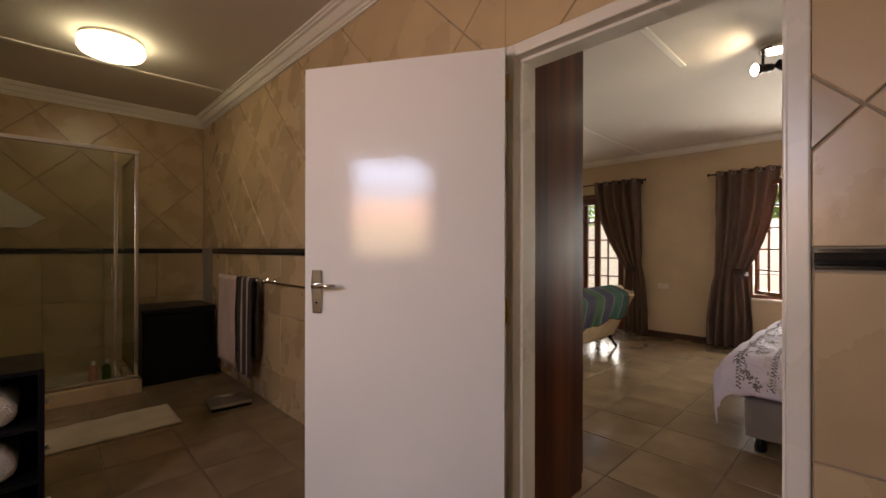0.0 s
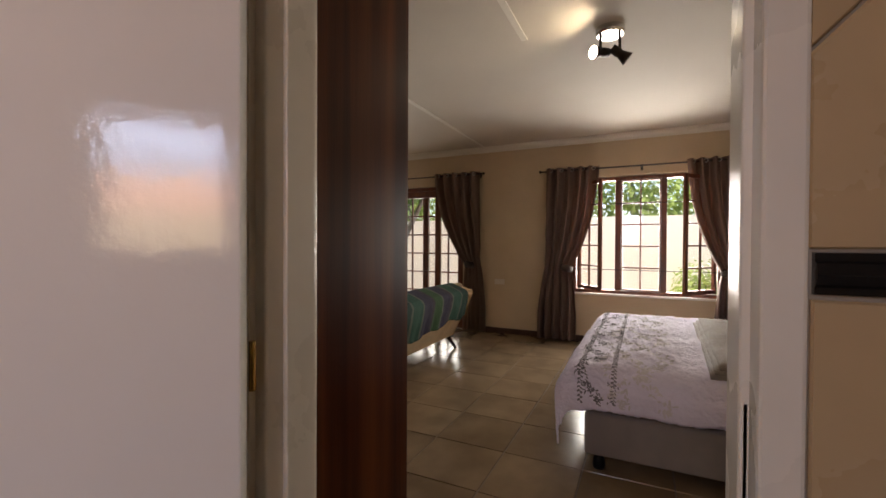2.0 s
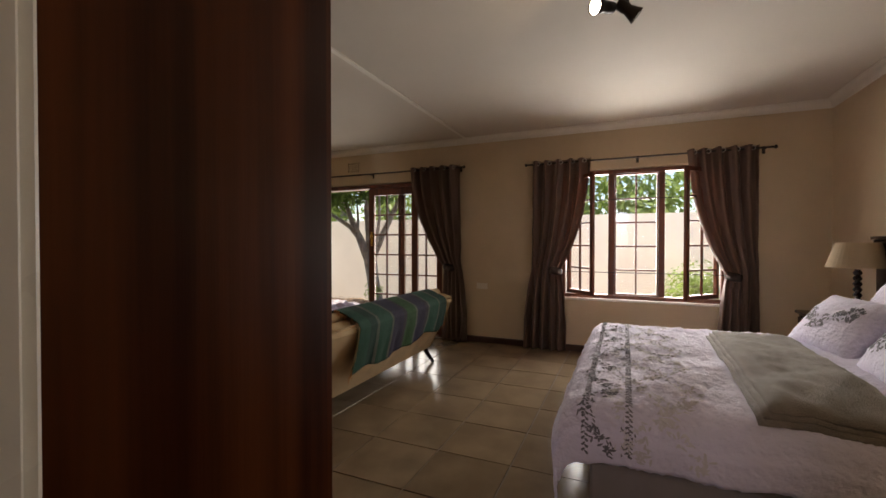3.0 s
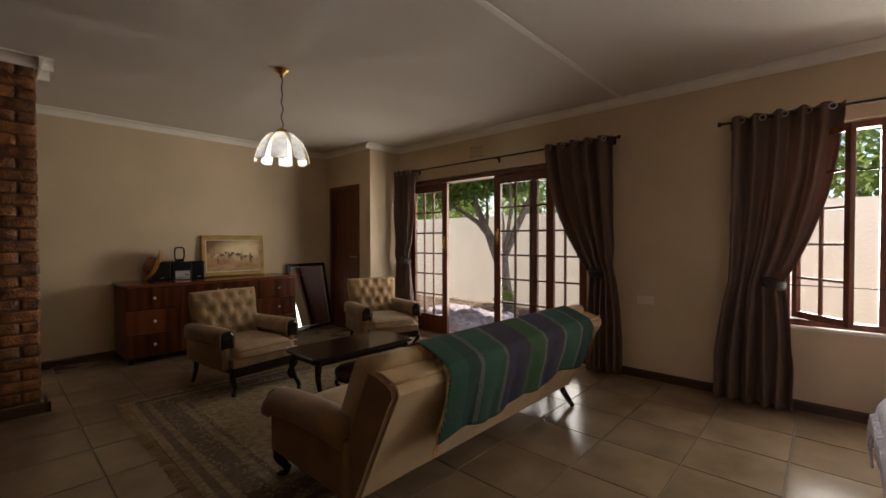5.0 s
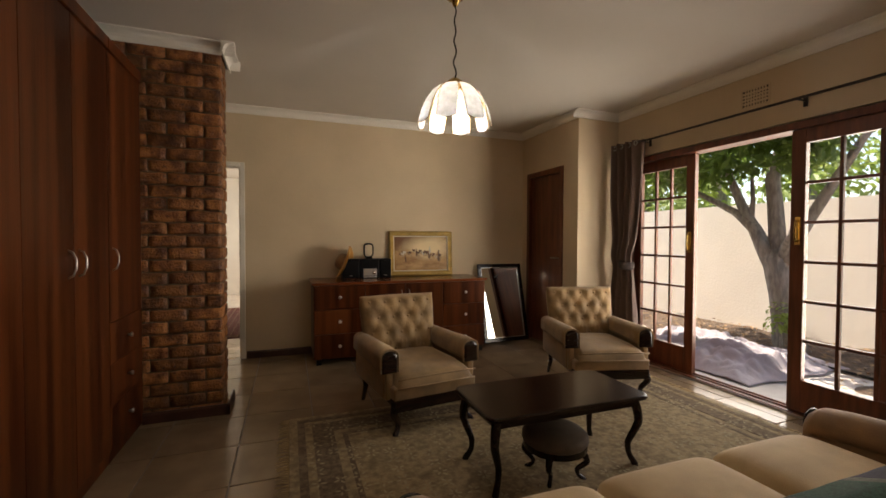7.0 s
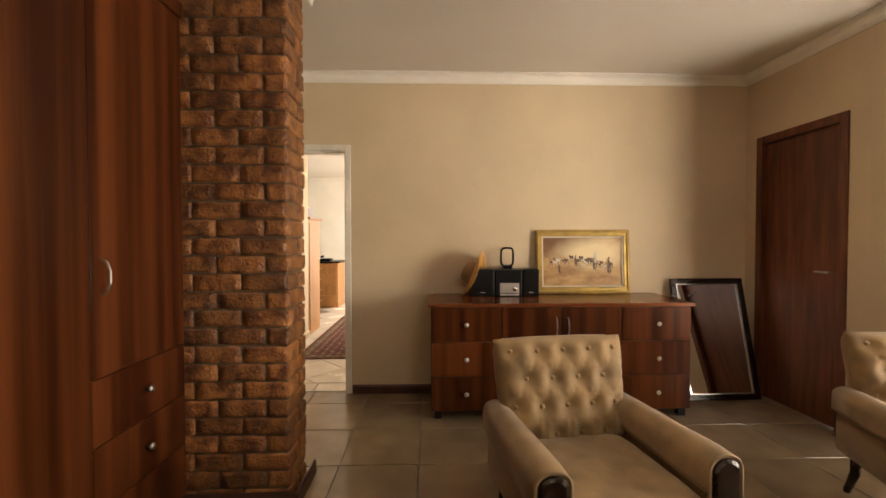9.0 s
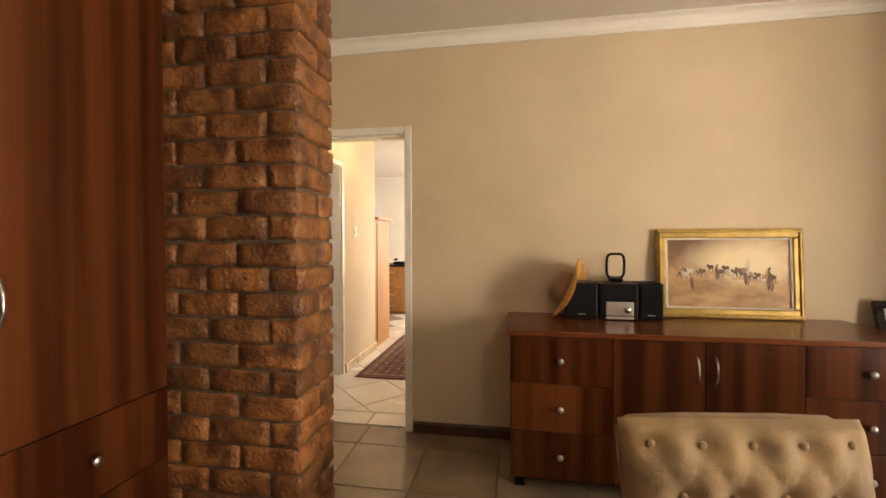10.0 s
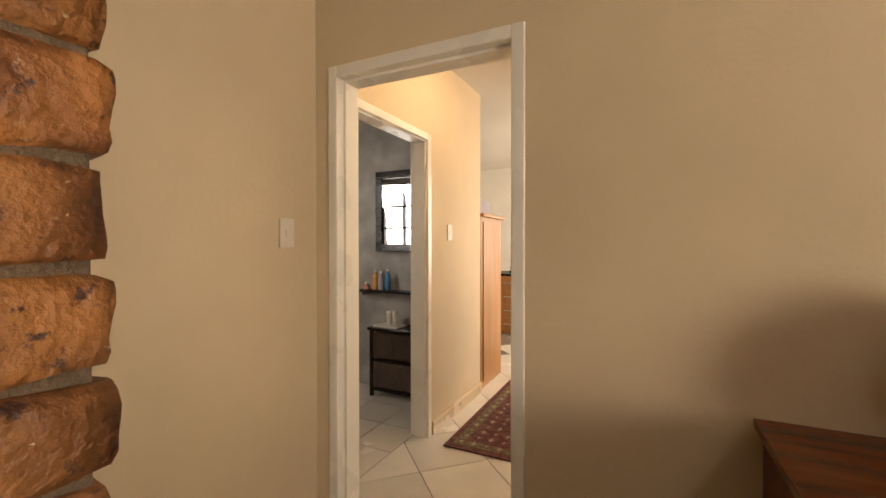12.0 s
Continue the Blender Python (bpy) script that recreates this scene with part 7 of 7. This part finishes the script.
# ---- pieces of floors and walls ----
def lay(parent, name, x0, x1, y0, y1, ox, oy, px, py, material, joint=0.008, top=0.0, cap=None):
    """Floor tiles on a grid; whole ones share one mesh."""
    whole = None
    i0, i1 = math.floor((x0 - ox) / px), math.ceil((x1 - ox) / px)
    j0, j1 = math.floor((y0 - oy) / py), math.ceil((y1 - oy) / py)
    for i in range(i0, i1):
        for j in range(j0, j1):
            a0, a1 = max(x0, ox + i * px), min(x1, ox + (i + 1) * px)
            b0, b1 = max(y0, oy + j * py), min(y1, oy + (j + 1) * py)
            if a1 - a0 < 0.03 or b1 - b0 < 0.03:
                continue
            w, l = a1 - a0 - joint, b1 - b0 - joint
            full = abs(a1 - a0 - px) < 1e-6 and abs(b1 - b0 - py) < 1e-6
            if full and whole:
                ob = new(name, whole)
                ob.parent = parent
            else:
                poly = [(-w / 2, -l / 2), (w / 2, -l / 2), (w / 2, l / 2), (-w / 2, l / 2)]
                ob = part(name, prism(B(), poly, "z", -0.006, 0.0, 0.0012), material, parent)
                if full:
                    whole = ob.data
            ob.matrix_basis = Matrix.Translation(((a0 + a1) / 2, (b0 + b1) / 2, top + 0.0003 * ((i * 7 + j * 13) % 5 - 2)))


lay(floor, "tile", 1.49, 6.40, -1.365, 6.70, 2.255, 1.03, 0.4465, 0.4515, TILE)
lay(bath_floor, "tile", -1.0, 1.36, 0.2, 5.30, 0.68, 2.26, 0.395, 0.37, TILE)

# hall tiles, turned by half a right angle; guest bathroom tiles straight
for i in range(-14, 16):
    for j in range(-14, 16):
        c = (2.07 + (i - j) * 0.30, 7.34 + (i + j) * 0.30)
        if 1.2 < c[0] < 3.2 and 6.3 < c[1] < 12.4:
            sq = [(c[0], c[1] - 0.297), (c[0] + 0.297, c[1]), (c[0], c[1] + 0.297), (c[0] - 0.297, c[1])]
            poly = clip(sq, 1.50 if c[1] < 8.8 else 1.0, 2.80, 6.93, 12.2)
            if poly:
                part("tile", prism(B(), poly, "z", -0.006, 0.0, 0.002), PALETILE, hall_floor)
for k in range(4):
    part("tile", prism(B(), [(1.62 + 0.30 * k, 6.725), (1.612 + 0.30 * (k + 1), 6.725), (1.612 + 0.30 * (k + 1), 6.922), (1.62 + 0.30 * k, 6.922)], "z", -0.006, 0, 0.002), PALETILE, hall_floor)
lay(hall_floor, "tile", -0.6, 1.495, 6.80, 8.45, 1.20, 7.46, 0.33, 0.33, PALETILE)

# bathroom wall tiles: square below, a black border, turned by half a right angle above
wall_tiles = thing("wall_tiles", "beige bathroom wall tiles with a black border, laid diagonally above", "wall tiles", (1.36, 0, 0))
tagged(wall_tiles, kind=S)
solid("wall_tile_bed", bx(bx(bx(B(), 1.366, 1.375, -1.35, 0.109, 0, HB), 1.366, 1.375, 1.026, 5.32, 0, HB), 1.366, 1.375, 0.109, 1.026, 2.036, HB), BGROUT, "grey grout bed behind the wall tiles", "grout", S)
regions = [(-1.35, 0.109, 0, HB), (1.026, 5.312, 0, HB), (0.109, 1.026, 2.036, HB)]
T = 0.437
for u0, u1, v0, v1 in regions:
    for i in range(-4, 14):
        for z0, z1 in ((0.0, 0.270), (0.274, 0.728), (0.732, 1.184)):
            a0, a1 = 0.109 - 0.44 * 3 + 0.44 * i, 0.109 - 0.44 * 3 + 0.44 * (i + 1) - 0.004
            poly = clip([(a0, z0), (a1, z0), (a1, z1), (a0, z1)], u0, u1, v0, v1)
            if poly:
                part("tile", prism(B(), poly, "x", 1.366, 1.358, 0.003), BTILE, wall_tiles)
        poly = clip([(0.109 - 1.32 + 0.44 * i, 1.19), (0.109 - 0.884 + 0.44 * i, 1.19), (0.109 - 0.884 + 0.44 * i, 1.24), (0.109 - 1.32 + 0.44 * i, 1.24)], u0, u1, v0, v1)
        if poly:
            ya, yb = min(p[0] for p in poly), max(p[0] for p in poly)
            prof = [(0.0, 1.190), (0.010, 1.191), (0.010, 1.199), (0.017, 1.203), (0.021, 1.214), (0.017, 1.227), (0.010, 1.230), (0.010, 1.239), (0.0, 1.240)]
            part("border_tile", loft(B(), [[(1.366 - a, e, b) for a, b in prof] for e in (ya, yb - 0.002)]), BLACKTILE, wall_tiles, "glossy black moulded border tile", smooth=False)
    h = T / math.sqrt(2)
    for i in range(-12, 13):
        for j in range(-12, 13):
            c = (0.019 + (i - j) * h, 1.564 + h + (i + j) * h)
            g = h - 0.003
            poly = clip([(c[0], c[1] - g), (c[0] + g, c[1]), (c[0], c[1] + g), (c[0] - g, c[1])], u0, u1, max(v0, 1.244), v1)
            if poly:
                part("tile", prism(B(), poly, "x", 1.366, 1.358, 0.003), BTILE, wall_tiles)
end_tiles = thing("wall_tiles", "brown bathroom end wall tiles with a black border", "wall tiles", (0, 5.31, 0))
tagged(end_tiles, kind=S)
for i in range(-7, 7):
    for z0, z1 in ((0.0, 0.270), (0.274, 0.728), (0.732, 1.184)):
        poly = clip([(1.354 - 0.44 * (i + 1) + 0.004, z0), (1.354 - 0.44 * i, z0), (1.354 - 0.44 * i, z1), (1.354 - 0.44 * (i + 1) + 0.004, z1)], -1.7, 1.354, 0, HB)
        if poly:
            part("tile", prism(B(), poly, "y", 5.32, 5.312, 0.003), BTILE, end_tiles)
    for j in range(-7, 7):
        c = (0.30 + (i - j) * h, 1.564 + h + (i + j) * h)
        poly = clip([(c[0], c[1] - g), (c[0] + g, c[1]), (c[0], c[1] + g), (c[0] - g, c[1])], -1.7, 1.354, 1.244, HB)
        if poly:
            part("tile", prism(B(), poly, "y", 5.32, 5.312, 0.003), BTILE, end_tiles)
prof = [(0.0, 1.190), (0.010, 1.191), (0.010, 1.199), (0.017, 1.203), (0.021, 1.214), (0.017, 1.227), (0.010, 1.230), (0.010, 1.239), (0.0, 1.240)]
part("border_tile", loft(B(), [[(e, 5.32 - a, b) for a, b in prof] for e in (-1.7, 1.346)]), BLACKTILE, end_tiles, "glossy black moulded border tile")


# brick pier, laid as real bricks round a mortar core
pier = thing("wall_brick_pier", "rough orange-brown face brick pier with recessed grey joints", "brick pier", (2.28, 5.345, 0))
tagged(pier, kind=S)
part("mortar_core", bx(B(), 1.49, 2.531, 5.202, 5.446, 0, H, 0.002), MORTAR, pier, "grey mortar in the joints")


def rough_brick(l, w, hh, seed):
    bm = B()
    vs = bmesh.ops.create_cube(bm, size=1.0)["verts"]
    bmesh.ops.subdivide_edges(bm, edges=bm.edges[:], cuts=5, use_grid_fill=True)
    rnd = random.Random(seed)
    off = Vector((rnd.random() * 50, rnd.random() * 50, rnd.random() * 50))
    for v in bm.verts:
        p = Vector((v.co.x * l, v.co.y * w, v.co.z * hh))
        q = Vector([math.copysign(max(0, abs(c) - (d / 2 - 0.010)), c) for c, d in zip(p, (l, w, hh))])
        n = q.length
        if n > 0.010:
            p -= q * (1 - 0.010 / n)
        p += 0.0048 * noise.noise_vector(p * 24 + off) + 0.0030 * noise.noise_vector(p * 80 + off)
        v.co = p
    me = bpy.data.meshes.new("brick")
    bmesh.ops.recalc_face_normals(bm, faces=bm.faces)
    bm.to_mesh(me)
    bm.free()
    for p in me.polygons:
        p.use_smooth = True
    me.materials.append(BRICK)
    return me


LONG = [rough_brick(0.218, 0.104, 0.079, 10 + k) for k in range(7)]
DEEP_BRICK = [rough_brick(0.218, 0.148, 0.079, 50 + k) for k in range(5)]
THROUGH = [rough_brick(0.266, 0.106, 0.079, 70 + k) for k in range(5)]
SHORT = [rough_brick(0.104, 0.104, 0.079, 30 + k) for k in range(5)]
rr = random.Random(4)


def put_brick(me, x, y, z, turn=0):
    ob = new("brick", me)
    ob.parent = pier
    ob.matrix_parent_inverse = ORIGIN[pier.name].inverted()
    ob.matrix_basis = pose(x + rr.uniform(-0.002, 0.002), y + rr.uniform(-0.003, 0.003), z, rr.uniform(-1, 1), 0, turn + rr.uniform(-0.8, 0.8) + 180 * rr.randint(0, 1))


X1, Y0, Y1 = 2.543, 5.190, 5.458
for k in range(31):
    z = 0.042 + 0.0855 * k
    if z > H:
        break
    if k % 2:
        put_brick(rr.choice(THROUGH), X1 - 0.052, (Y0 + Y1) / 2, z, 90)
        xs = [X1 - 0.114 - 0.107 - 0.224 * i for i in range(3)]
        for i, x in enumerate(xs):
            put_brick(rr.choice(LONG), x, Y0 + 0.052, z)
    else:
        put_brick(rr.choice(DEEP_BRICK), X1 - 0.107, Y0 + 0.074, z)
        put_brick(rr.choice(LONG), X1 - 0.107, Y1 - 0.052, z)
        put_brick(rr.choice(LONG), X1 - 0.224 - 0.107, Y0 + 0.052, z)
        put_brick(rr.choice(SHORT), X1 - 0.448 - 0.05, Y0 + 0.052, z)
        put_brick(rr.choice(LONG), X1 - 0.56 - 0.107, Y0 + 0.052, z)
